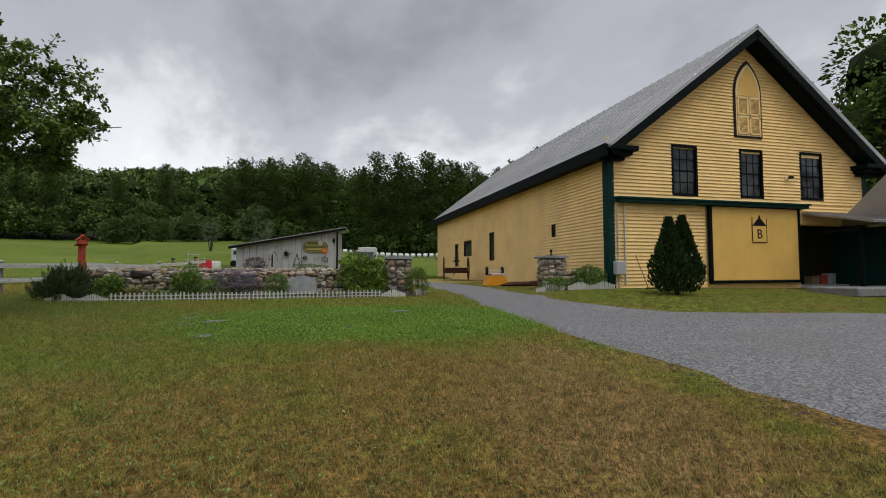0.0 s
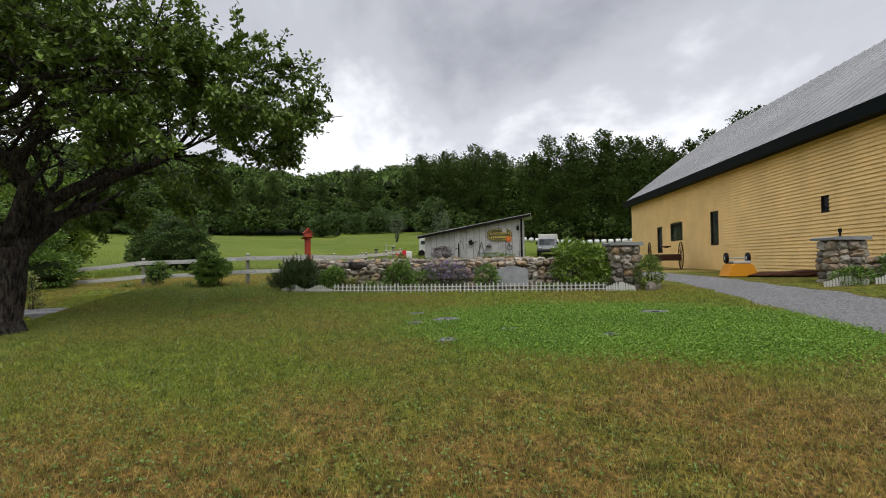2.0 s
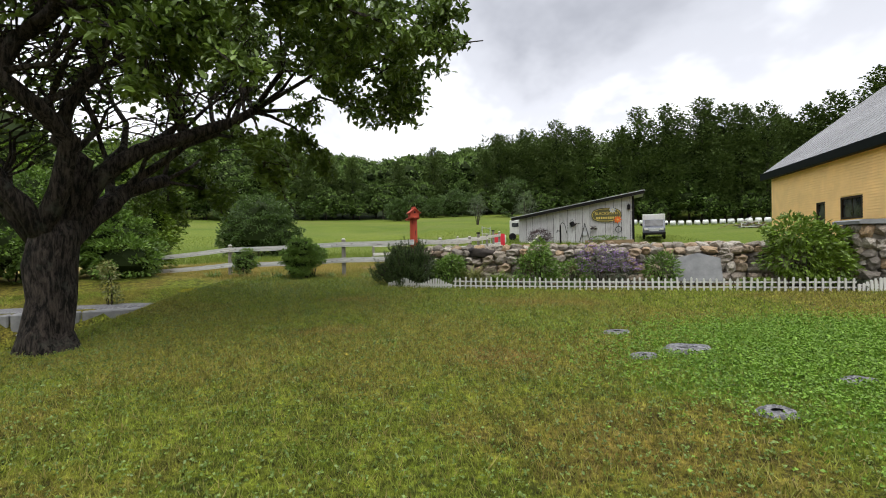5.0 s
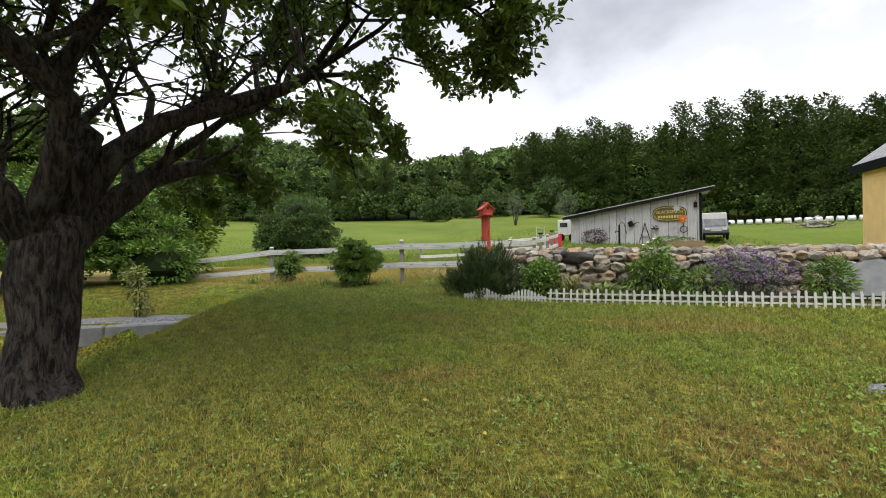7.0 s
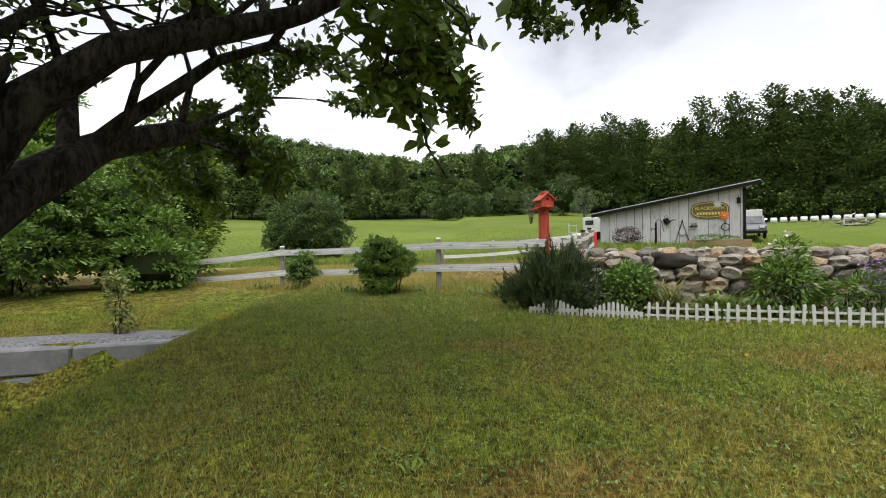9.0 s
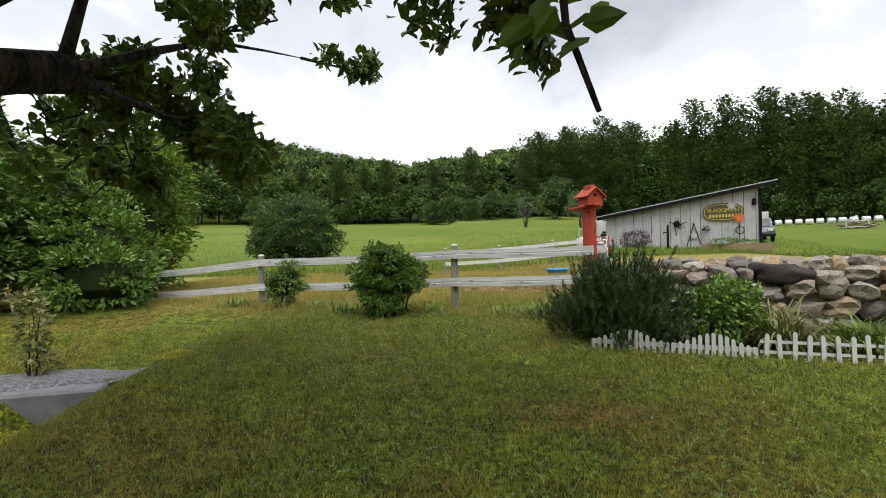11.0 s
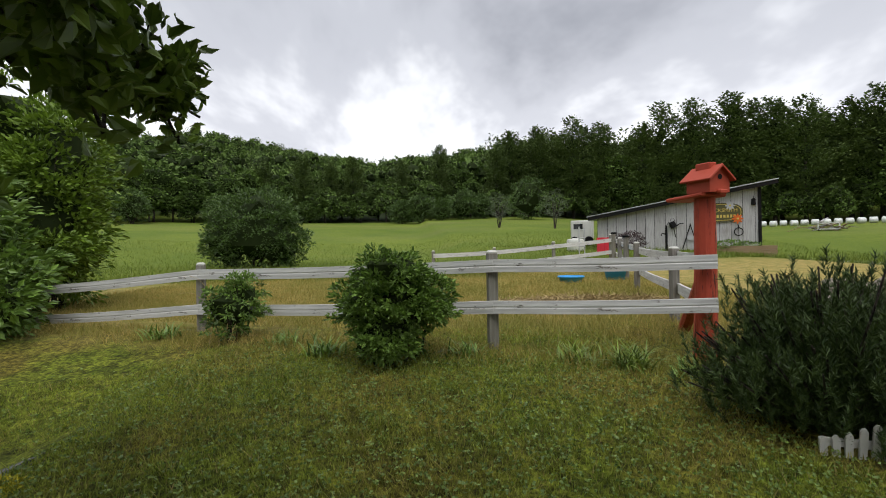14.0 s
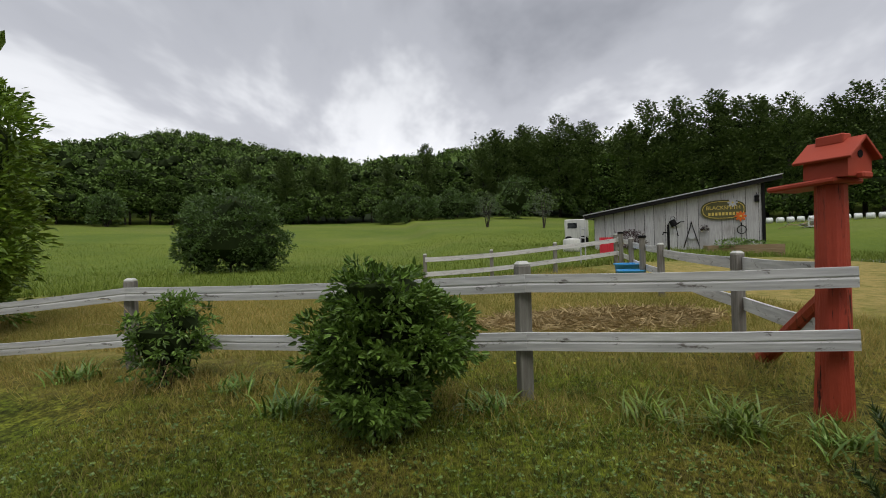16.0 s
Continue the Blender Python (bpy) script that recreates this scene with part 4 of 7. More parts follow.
LEAF_LIME = leafy("young_tree_leaves", (0.080, 0.150, 0.015), (0.190, 0.295, 0.032))
for x, y, h, r, n in ((-12.1, 24.2, 3.9, 1.0, 16000), (-13.4, 25.0, 5.0, 1.6, 16000), (-16.5, 23.0, 6.0, 2.0, 16000), (-19.5, 20.0, 6.5, 2.4, 14000)):
    shrub("young_tree", x, y, [(0, 0, h * 0.45, r, r, h * 0.36), (0.25, 0.2, h * 0.74, r * 0.75, r * 0.75, h * 0.26), (-0.4, 0.3, h * 0.3, r * 0.9, r * 0.9, h * 0.25)], n, 0.14, LEAF_LIME,
          "light green young tree behind the bushes", "tree", "young trees", stems=9, width=0.45, spread=0.6, droop=0.1, twig=0.03, ragged=0.4, clumps=260, tuft=0.34)

# bushes along the paddock fence
shrub("spirea_bush", -5.05, 19.33, [(0, 0, 0.58, 0.42, 0.40, 0.44), (0.27, 0.1, 0.62, 0.34, 0.34, 0.28), (-0.04, -0.05, 0.92, 0.32, 0.3, 0.24), (-0.27, 0.05, 0.58, 0.33, 0.34, 0.30), (-0.1, -0.15, 0.28, 0.3, 0.28, 0.24)], 13000, 0.056, LEAF_BUSH,
      "rounded dark green leafy bush in front of the fence", "bush", width=0.46, droop=0.05, spread=0.6, ragged=0.36, stems=12, fine=True, clumps=420, tuft=0.085)
shrub("small_bush", -7.2, 20.8, [(0, 0, 0.4, 0.38, 0.34, 0.34), (0.12, 0.05, 0.62, 0.26, 0.26, 0.2)], 2600, 0.06, LEAF_BUSH, "small ragged green bush beside a fence post", "bush", width=0.45, droop=0.2, spread=1.0, ragged=0.5, fine=True, clumps=110, tuft=0.075)
shrub("round_meadow_bush", -15.2, 46.3, [(0, 0, 2.3, 3.2, 3.0, 2.3), (0.3, 0, 3.7, 2.4, 2.3, 1.6), (-1.6, 0.2, 1.6, 1.9, 1.9, 1.6), (1.8, 0, 1.6, 1.8, 1.8, 1.7)], 18000, 0.19, LEAF_FAR,
      "large rounded green bush alone in the meadow", "bush", width=0.5, droop=0.0, spread=0.5, stems=9, twig=0.05, ragged=0.08, clumps=700, tuft=0.30)
m = Mat("pine_needles", 0.55, 0, 0.35)
m.color(m.mix(m.island(), (0.018, 0.040, 0.010), (0.085, 0.132, 0.032)))
NEEDLE = m.m
pz = gz(-1.95, 17.55)
pine = thing("mugo_pine", pose(-2.02, 17.5, pz), "low bushy dark green mountain pine by the stone wall", "shrub")
g = Geo()
tip_p, tip_w = [], []
rnd = random.Random(5)
for i in range(190):
    a, e = rnd.uniform(0, 6.28), rnd.uniform(0.12, 1.35)
    L = rnd.uniform(0.64, 1.04)
    d = Vector((math.cos(a) * math.cos(e) * 0.95, math.sin(a) * math.cos(e) * 0.8, math.sin(e) * 0.98))
    tip = d * L + Vector((0, 0, 0.12))
    g.tube([Vector((0, 0, -0.05)), tip * 0.5 + Vector((0, 0, -0.06)), tip], [0.02, 0.012, 0.006], 5)
    for k in range(14):
        p = tip * rnd.uniform(0.35, 1.0) + Vector((rnd.gauss(0, 0.09), rnd.gauss(0, 0.09), rnd.gauss(0.02, 0.07)))
        tip_p.append(np.array(p))
        tip_w.append(np.array((d * 0.5 + Vector((0, 0, 0.75)) + Vector((rnd.gauss(0, 0.2), rnd.gauss(0, 0.2), 0))).normalized()))
part("branching", g, BARK, pine)
part("needles", needles_mesh("pine_needles", np.array(tip_p), np.array(tip_w), 44, 0.06, NEEDLE, 0.004), NEEDLE, pine)

# ---- the dry garden wall and its pillars ----
ROCKS = []
for i in range(10):
    me = Geo().rock((1, 1, 1), i + 1, rough=0.40).mesh("rock")
    me.materials.append(STONE)
    ROCKS.append(me)
m = Mat("dark_boulder", 0.7, 0, 0.4)
m.color(m.mix(m.ramp(m.noise(5, 6, 0.7), [(0.3, 0.0), (0.75, 1.0)]), (0.007, 0.006, 0.006), (0.050, 0.038, 0.030))).bump(m.noise(14, 6, 0.7), 0.8, 0.03)
BOULDER = m.m


def stone_face(host, x0, x1, z0, z1, y, turn, rnd, course=(0.15, 0.26), wide=(0.2, 0.5), skip=()):
    """Courses of uneven stones set in the face of a wall."""
    z = z0
    while z < z1 - 0.05:
        h = min(rnd.uniform(*course), z1 - z)
        if z1 - z - h < 0.08:
            h = z1 - z
        x = x0 + rnd.uniform(-0.05, 0.05)
        while x < x1 - 0.06:
            w = min(rnd.uniform(*wide), x1 - x)
            if x1 - x - w < 0.12:
                w = x1 - x
            cx, cz = x + w / 2, z + h / 2 + rnd.uniform(-0.03, 0.03)
            if not any(a < cx < b and c < cz < d for a, b, c, d in skip):
                hh = h * rnd.uniform(0.82, 1.12)
                shared("stone", rnd.choice(ROCKS), host, turn @ pose(cx, y + rnd.uniform(-0.03, 0.02), cz, rnd.uniform(-8, 8), rnd.uniform(-14, 14), rnd.uniform(-8, 8)) @ Matrix.Diagonal((w * 1.02, 0.32, hh * 1.1, 1)))
            x += w
        z += h


rnd = random.Random(3)
WALL_L, WALL_Z0 = 9.25, 0.45
wall_m = pose(-1.75, 17.75, 0, 0, 0, -16.6)
wall = thing("stone_wall", wall_m, "low mortared fieldstone garden wall with uneven stones", "wall", kind="structure")
g = Geo()
n = 40
for i in range(n + 1):
    x = WALL_L * i / n
    t = 1.50 + 0.05 * noise.noise(Vector((x * 1.4, 0, 0)))
    g.v += [(x, 0.07, WALL_Z0), (x, 0.09, t), (x, 0.45, t), (x, 0.5, WALL_Z0)]
for i in range(n):
    for k in range(4):
        k2 = (k + 1) % 4
        g.f.append((i * 4 + k, (i + 1) * 4 + k, (i + 1) * 4 + k2, i * 4 + k2))
g.f += [(0, 1, 2, 3), (n * 4 + 3, n * 4 + 2, n * 4 + 1, n * 4)]
part("mortar", g, MORTAR, wall)
stone_face(wall, 0.0, WALL_L, 0.58, 1.52, 0.03, Matrix(), rnd, (0.16, 0.25), (0.17, 0.36), [(1.25, 2.0, 1.32, 1.6)])
stone_face(wall, 0.0, 0.5, 0.58, 1.5, 0.0, pose(0, 0.5, 0, 0, 0, -90), rnd)
big = shared("boulder", Geo().rock((0.64, 0.32, 0.22), 4, rough=0.35, cuts=3).mesh("boulder", True), wall, pose(1.62, 0.04, 1.45, 0, 7, 2))
big.data.materials.append(BOULDER)
x = 0.1
while x < WALL_L - 0.1:
    w = rnd.uniform(0.14, 0.36)
    for yy in (0.14, 0.36):
        shared("stone", rnd.choice(ROCKS), wall, pose(x + w / 2, yy + rnd.uniform(-0.04, 0.04), 1.52 + rnd.uniform(0, 0.05), rnd.uniform(-15, 15), rnd.uniform(-15, 15), rnd.uniform(0, 180)) @ Matrix.Diagonal((w * 0.9, 0.24, rnd.uniform(0.12, 0.2), 1)))
    x += w * 0.95
m = Mat("slate_slab", 0.8, 0, 0.3)
m.color(m.mix(m.ramp(m.noise(2.5, 6, 0.65), [(0.3, 0.0), (0.7, 1.0)]), (0.15, 0.155, 0.165), (0.30, 0.305, 0.31))).bump(m.noise(12, 6, 0.7), 0.6, 0.01)
SLATE = m.m
slab = part("stone_slab", Geo().prism([(-0.5, 0), (0.5, 0), (0.48, 0.5), (0.05, 0.62), (-0.45, 0.5)], -0.06, 0.06), SLATE)
slab.matrix_basis = pose(4.27, 15.72, 0.78, -12, 0, -16)
tagged(slab, "grey flat slate slab leaning on the stone wall", "stone slab")


def pillar(x, y, z1, turn, size=0.72):
    z0 = gz(x, y) - 0.1
    p = thing("stone_pillar", pose(x, y, z0, 0, 0, turn), "square fieldstone gate pillar with a flat slab on top", "pillar", "gate pillars")
    h = z1 - z0
    s = size / 2
    part("core", Geo().box((-s + 0.06, -s + 0.06, 0), (s - 0.06, s - 0.06, h - 0.08)), MORTAR, p)
    for k in range(4):
        stone_face(p, -s, s, 0.0, h - 0.1, -s + 0.07, pose(0, 0, 0, 0, 0, 90 * k), rnd, (0.14, 0.24), (0.2, 0.36))
    cap = Geo()
    c = s + 0.11
    cap.prism([(-c, h - 0.09), (c, h - 0.1), (c - 0.02, h - 0.01), (c - 0.06, h), (-c + 0.05, h), (-c - 0.01, h - 0.03)], -c, c)
    part("cap", cap, SLATE, p)
    return p


pillar(7.42, 14.85, 2.03, -17)
pB = pillar(12.72, 12.72, 2.07, -17)
lamp = thing("pillar_lamp", pose(12.72, 12.72, 2.07), "small dark metal lamp stub on the pillar", "lamp")
part("stem", Geo().lathe([(0.05, 0), (0.05, 0.02), (0.025, 0.03), (0.025, 0.12), (0.05, 0.14), (0.045, 0.22), (0.01, 0.24)], 10), BLACK_IRON, lamp)
w2 = thing("stone_wall", pose(13.1, 12.55, 0, 0, 0, -17), "short fieldstone wall between pillar and barn", "wall", kind="structure")
part("mortar", Geo().box((0, 0.05, 0.6), (1.6, 0.45, 1.4)), MORTAR, w2)
stone_face(w2, 0, 1.6, 0.75, 1.5, 0.03, Matrix(), rnd)

# ---- white edging pickets ----
def picket_run(ax, ay, bx, by, gap=0.122, w=0.037, h=0.25, scallop=False, panel=1.2, first=0.0):
    """Panels of little pickets, each panel a thing of its own."""
    a, b = Vector((ax, ay)), Vector((bx, by))
    d = (b - a).length
    yaw = math.degrees(math.atan2(by - ay, bx - ax))
    k = max(1, round(d / panel))
    L = d / k
    cnt = max(3, round(L / gap))
    me = {}
    for i in range(k):
        p = a.lerp(b, i / k)
        q = a.lerp(b, (i + 1) / k)
        za, zb = gz(*p), gz(*q)
        ob = thing("picket_panel", pose(p.x, p.y, za - 0.03, rnd.uniform(-4, 4), -math.degrees(math.atan2(zb - za, L)), yaw), "low white picket edging panel along the flower bed", "picket fence", "flower bed pickets")
        for j in range(cnt):
            u = (j + 0.5) / cnt
            hh = h + 0.03 + (0.06 * math.cos(2 * math.pi * (u - 0.5)) if scallop else rnd.choice((0, 0, 0.025)))
            key = round(hh, 2)
            if key not in me:
                g = Geo()
                g.prism([(-w / 2, 0), (w / 2, 0), (w / 2, hh - w * 0.5), (w * 0.18, hh), (-w * 0.18, hh), (-w / 2, hh - w * 0.5)], -0.008, 0.008)
                me[key] = g.mesh("picket")
                me[key].materials.append(WHITE)
            shared("picket", me[key], ob, pose(u * L, 0, 0, 0, rnd.uniform(-3, 3), 0))
        for z in (0.10, h - 0.05):
            part("cross_rail", Geo().box((0.01, 0.009, z - 0.014), (L - 0.01, 0.022, z + 0.014)), WHITE, ob)


picket_run(-2.5, 17.08, -1.0, 16.52, 0.064, 0.038, 0.17, True, 0.75)
picket_run(-1.0, 16.52, 5.4, 14.56, panel=0.95)
picket_run(5.4, 14.56, 6.5, 14.26, panel=1.1)
picket_run(6.5, 14.26, 7.3, 14.05, 0.07, 0.05, 0.2, True, 0.85)
picket_run(11.4, 12.15, 12.5, 11.85, 0.075, 0.05, 0.2, True, 0.9)
picket_run(12.6, 11.8, 14.4, 11.2, 0.075, 0.05, 0.22, True, 0.9)

# ---- birdhouse on its red post ----
bx, by = -1.89, 19.04
bz = gz(bx, by)
bird = thing("birdhouse", pose(bx, by, bz - 0.1, 0, 0.6, -76), "red painted birdhouse on a thick red timber post", "birdhouse")
H = 2.50 - bz
g = Geo()
g.tube([(0, 0, 0), (0.0, 0, 0.5), (0.0, 0.0, 1.0), (-0.01, 0, H), ], [0.125, 0.108, 0.104, 0.10], 12, wob=0.16)
part("post", g, RED_LOG, bird, "cracked red painted timber")
part("shelf", Geo().box((-0.27, -0.16, H + 0.0), (0.2, 0.16, H + 0.04), 0.012, pose(0, 0, 0, 0, -3, 0)), RED, bird, "worn red plank shelf")
g = Geo()
hz = H + 0.045
g.prism([(-0.125, hz), (0.125, hz), (0.125, hz + 0.14), (0, hz + 0.25), (-0.125, hz + 0.14)], -0.14, 0.14, pose(0.03, 0, 0, 0, 0, 90))
box = part("box", g, RED, bird)
# flat black disc painted as the darkness of the entrance; nothing is cut
part("hole_shade", Geo().lathe([(0.026, 0), (0.026, 0.004)], 14, pose(0.03 + 0.1412, 0, hz + 0.15, 0, 90, 0)), BLACK_IRON, box)
for s in (-1, 1):
    g = Geo()
    if s < 0:
        g.box((-0.19, -0.23, -0.022), (0.18, 0.0, 0.0), 0.004, pose(0.03, 0, hz + 0.275) @ Matrix.Rotation(0.71, 4, "X"))
    else:
        g.box((-0.19, 0.0, -0.022), (0.18, 0.23, 0.0), 0.004, pose(0.03, 0, hz + 0.275) @ Matrix.Rotation(-0.71, 4, "X"))
    part("roof_board", g, RED, box)
part("ridge_vent", Geo().box((-0.08, -0.045, hz + 0.235), (0.1, 0.045, hz + 0.305), 0.008), RED, box)
part("perch_block", Geo().box((0.172, -0.05, hz - 0.02), (0.22, 0.05, hz + 0.025), 0.01), RED, box)
g = Geo()
g.tube([(0.0, 0.08, 0.93), (0.05, 0.85, 0.5), (0.1, 1.65, 0.05)], [0.07, 0.075, 0.08], 10, wob=0.2)
part("brace", g, RED_LOG, bird, "red painted log brace").matrix_basis = pose(0, 0, 0, 0, 0, 56)

# ---- granite culvert blocks at the ditch ----
m = Mat("granite_block", 0.85, 0, 0.3)
m.color(m.mix(m.ramp(m.noise(3, 6, 0.7), [(0.3, 0.0), (0.7, 1.0)]), (0.14, 0.142, 0.148), (0.27, 0.272, 0.275))).bump(m.noise(10, 6, 0.7), 0.7, 0.02)
GRANITE = m.m
culvert = thing("retaining_wall", pose(-8.0, 17.25, -0.02, 0, 0, 194.6), "low wall of rough split granite blocks in the bank", "wall", kind="structure")
for row in range(3):
    x = -0.4 if row % 2 else 0.1
    while x < 7:
        w = rnd.uniform(0.9, 1.7)
        g = Geo().box((x + 0.012, -0.4, -0.92 + row * 0.42 + 0.01), (x + w - 0.012, 0.0 + rnd.uniform(-0.02, 0.02), -0.92 + row * 0.42 + 0.41), 0.03)
        part("block", g, GRANITE, culvert)
        x += w
g = Geo()
nseg = 24
for i in range(nseg + 1):
    for k in range(9):
        x = -7.25 - 7.75 * i / nseg
        y = 17.4 + 0.26 * (x + 8.2) + 0.95 * min(1, 0.05 + i / 5) * k / 8
        g.v.append((x, y + 0.15 * noise.noise(Vector((x, k * 0.3, 0))), gz(x, y) + (0.02 if 0 < k < 8 else -0.03)))
g.f = [(i * 9 + k, (i + 1) * 9 + k, (i + 1) * 9 + k + 1, i * 9 + k + 1) for i in range(nseg) for k in range(8)]
tagged(part("gravel_track", g, GRAVEL, smooth=True), "strip of grey gravel above the granite blocks", "track", kind="structure")

# ---- the wooded hills ----
m = Mat("forest_leaves", 0.7, 0, 0.2)
c = m.mix(m.island(), (0.034, 0.066, 0.015), (0.105, 0.165, 0.038))
c = m.mix(m.ramp(m.noise(0.09, 3, 0.6, world=True), [(0.35, 0.0), (0.65, 0.7)]), c, (0.125, 0.200, 0.038))
m.color(c)
FOREST = m.m
m = Mat("conifer_needles", 0.75, 0, 0.2)
c = m.mix(m.island(), (0.030, 0.054, 0.016), (0.130, 0.180, 0.052))
m.color(m.mix(m.ramp(m.noise(0.12, 3, 0.6, world=True), [(0.35, 0.0), (0.65, 0.5)]), c, (0.100, 0.145, 0.034)))
CONIFER = m.m


def broadleaf_proto(h, n, size, count=9):
    """Leaf points, ways and sizes of a broad crown of height h, and the lobes that it is made of."""
    lobes = []
    for i in range(count):
        a, r = RNG.random() * 6.28, (RNG.random() ** 0.7) * h * 0.2
        top = h * RNG.uniform(0.4, 0.86) * (1 - 0.35 * (r / (h * 0.2)) ** 2 * RNG.random())
        q = h * RNG.uniform(0.11, 0.18)
        lobes.append((math.cos(a) * r, math.sin(a) * r, top, q, q, q * 0.8))
    p, out = blob_points(lobes, n, 0.78, 0.2)
    p[:, 2] = np.maximum(p[:, 2], 0.05 * h)
    return p, out + 0.6 * unit(n), RNG.uniform(0.6, 1.3, n) * size, lobes


def pine_proto(h, n, size):
    """A white pine of height h: level boughs of uneven reach round one stem, gaps between, a blunt top."""
    boughs = int(60 + h * 2)
    u0 = (np.arange(boughs) + RNG.random(boughs)) / boughs
    bz = h * (0.08 + 0.90 * u0)
    ba = np.arange(boughs) * 2.4 + RNG.normal(size=boughs) * 0.6
    bl = h * 0.19 * np.interp(u0, [0, 0.25, 0.5, 0.75, 0.9, 1.0], [0.8, 1.0, 0.95, 0.72, 0.45, 0.2]) * RNG.uniform(0.4, 1.2, boughs)
    w = bl + 0.5
    pick = RNG.choice(boughs, n, p=w / w.sum())
    u = RNG.random(n) ** 0.6
    a = ba[pick] + RNG.normal(size=n) * 0.34
    reach = bl[pick] * u
    p = np.stack([np.cos(a) * reach, np.sin(a) * reach, bz[pick] + reach * 0.38 * u + RNG.normal(size=n) * 0.34], 1)
    way = np.stack([np.cos(a), np.sin(a), 0.7 + 0 * a], 1) + 0.7 * unit(n)
    lobes = [(0, 0, h * k, h * 0.085 * q, h * 0.085 * q, h * 0.1) for k, q in ((0.2, 0.9), (0.38, 1.0), (0.56, 0.85), (0.74, 0.55))]
    return p, way, RNG.uniform(0.6, 1.3, n) * size, lobes


def plant_woods(name, spots, protos, mat, label):
    """Many far trees joined into one piece of woodland."""
    P, W, S, H = [], [], [], []
    for x, y, s, k in spots:
        p, w, l, lobes = protos[k % len(protos)]
        a = (x * 12.9 + y * 7.7) % 6.28
        c, d = math.cos(a), math.sin(a)
        R = np.array([[c, -d, 0], [d, c, 0], [0, 0, 1]])
        foot = np.array([x, y, gz(x, y) - 0.3])
        P.append(p @ R.T * s + foot)
        W.append(w @ R.T)
        S.append(l * s)
        q = np.array(lobes, float)
        H.append(np.concatenate([q[:, :3] @ R.T * s + foot, q[:, 3:] * s], 1))
    ob = new(name, leaf_mesh(name, np.concatenate(P), np.concatenate(W), np.concatenate(S), mat, 0.75, 0.4, 1.3))
    tagged(ob, label, "woodland", kind="stuff")
    # added dark cores give the woods their inner shade
    tagged(part("inner_foliage", lumps("inner_foliage", np.concatenate(H), CROWN_SHADE), CROWN_SHADE, ob), kind="stuff")


rnd = random.Random(21)
broad = [broadleaf_proto(15, 210, 1.15, 5) for _ in range(6)]
pines = [pine_proto(24, 380, 0.95) for _ in range(6)]
leaf_spots, pine_spots = [], []
for _ in range(3300):
    b, r = rnd.uniform(-62, 62), 120 + 190 * rnd.random() ** 0.75
    x, y = -5 + r * math.sin(radians(b)), 16 + r * math.cos(radians(b))
    conifer = rnd.random() < (0.75 if b > 14 and r < 190 else 0.22)
    if conifer:
        pine_spots.append((x, y, rnd.uniform(0.6, 0.98) * (1.0 if b > 10 else 0.7), rnd.randrange(6)))
    else:
        leaf_spots.append((x, y, rnd.uniform(0.6, 1.1), rnd.randrange(6)))
for _ in range(500):   # woods behind and beside, seen in reflections and from above
    b, r = rnd.uniform(62, 298), rnd.uniform(120, 240)
    leaf_spots.append((-5 + r * math.sin(radians(b)), 16 + r * math.cos(radians(b)), rnd.uniform(0.7, 1.1), rnd.randrange(5)))
for _ in range(260):   # low growth along the meadow's edge
    b, r = rnd.uniform(-45, 60), rnd.uniform(109, 119)
    leaf_spots.append((-5 + r * math.sin(radians(b)), 16 + r * math.cos(radians(b)), rnd.uniform(0.28, 0.5), rnd.randrange(6)))
plant_woods("broadleaf_woods", leaf_spots, broad, FOREST, "mixed green broadleaf woods covering the hills")
plant_woods("pine_woods", pine_spots, pines, CONIFER, "dark pine woods along the meadow and hillside")


def tree_kind(name, proto, mat, h, trunk_r, label):
    p, w, l, lobes = proto
    ob = thing(name, pose(0, 0, 0), label, "tree", "trees at the meadow's edge")
    part("trunk", Geo().tube([(0, 0, -0.5), (0.1, 0, h * 0.3), (0, 0.1, h * 0.75)], [trunk_r, trunk_r * 0.75, trunk_r * 0.3], 7), BARK, ob)
    part("crown", leaf_mesh(name + "_crown", p, w, l, mat, 0.75, 0.4, 1.3), mat, ob)
    # added dark core keeps light from leaking through the crown
    tagged(part("inner_foliage", lumps("inner_foliage", lobes, CROWN_SHADE), CROWN_SHADE, ob), kind="stuff")
    return ob


PINE_SAYS, MAPLE_SAYS = "tall dark green pine at the edge of the meadow", "leafy green tree at the edge of the meadow"
protos = [tree_kind("pine_tree", pine_proto(25, 8000, 0.42), CONIFER, 25, 0.35, PINE_SAYS),
          tree_kind("pine_tree", pine_proto(22, 7000, 0.42), CONIFER, 22, 0.32, PINE_SAYS),
          tree_kind("pine_tree", pine_proto(26, 8000, 0.42), CONIFER, 26, 0.34, PINE_SAYS),
          tree_kind("maple_tree", broadleaf_proto(15, 3200, 0.5, 12), FOREST, 15, 0.25, MAPLE_SAYS),
          tree_kind("maple_tree", broadleaf_proto(12, 2600, 0.46, 10), FOREST, 12, 0.22, MAPLE_SAYS)]
used = [False] * 5
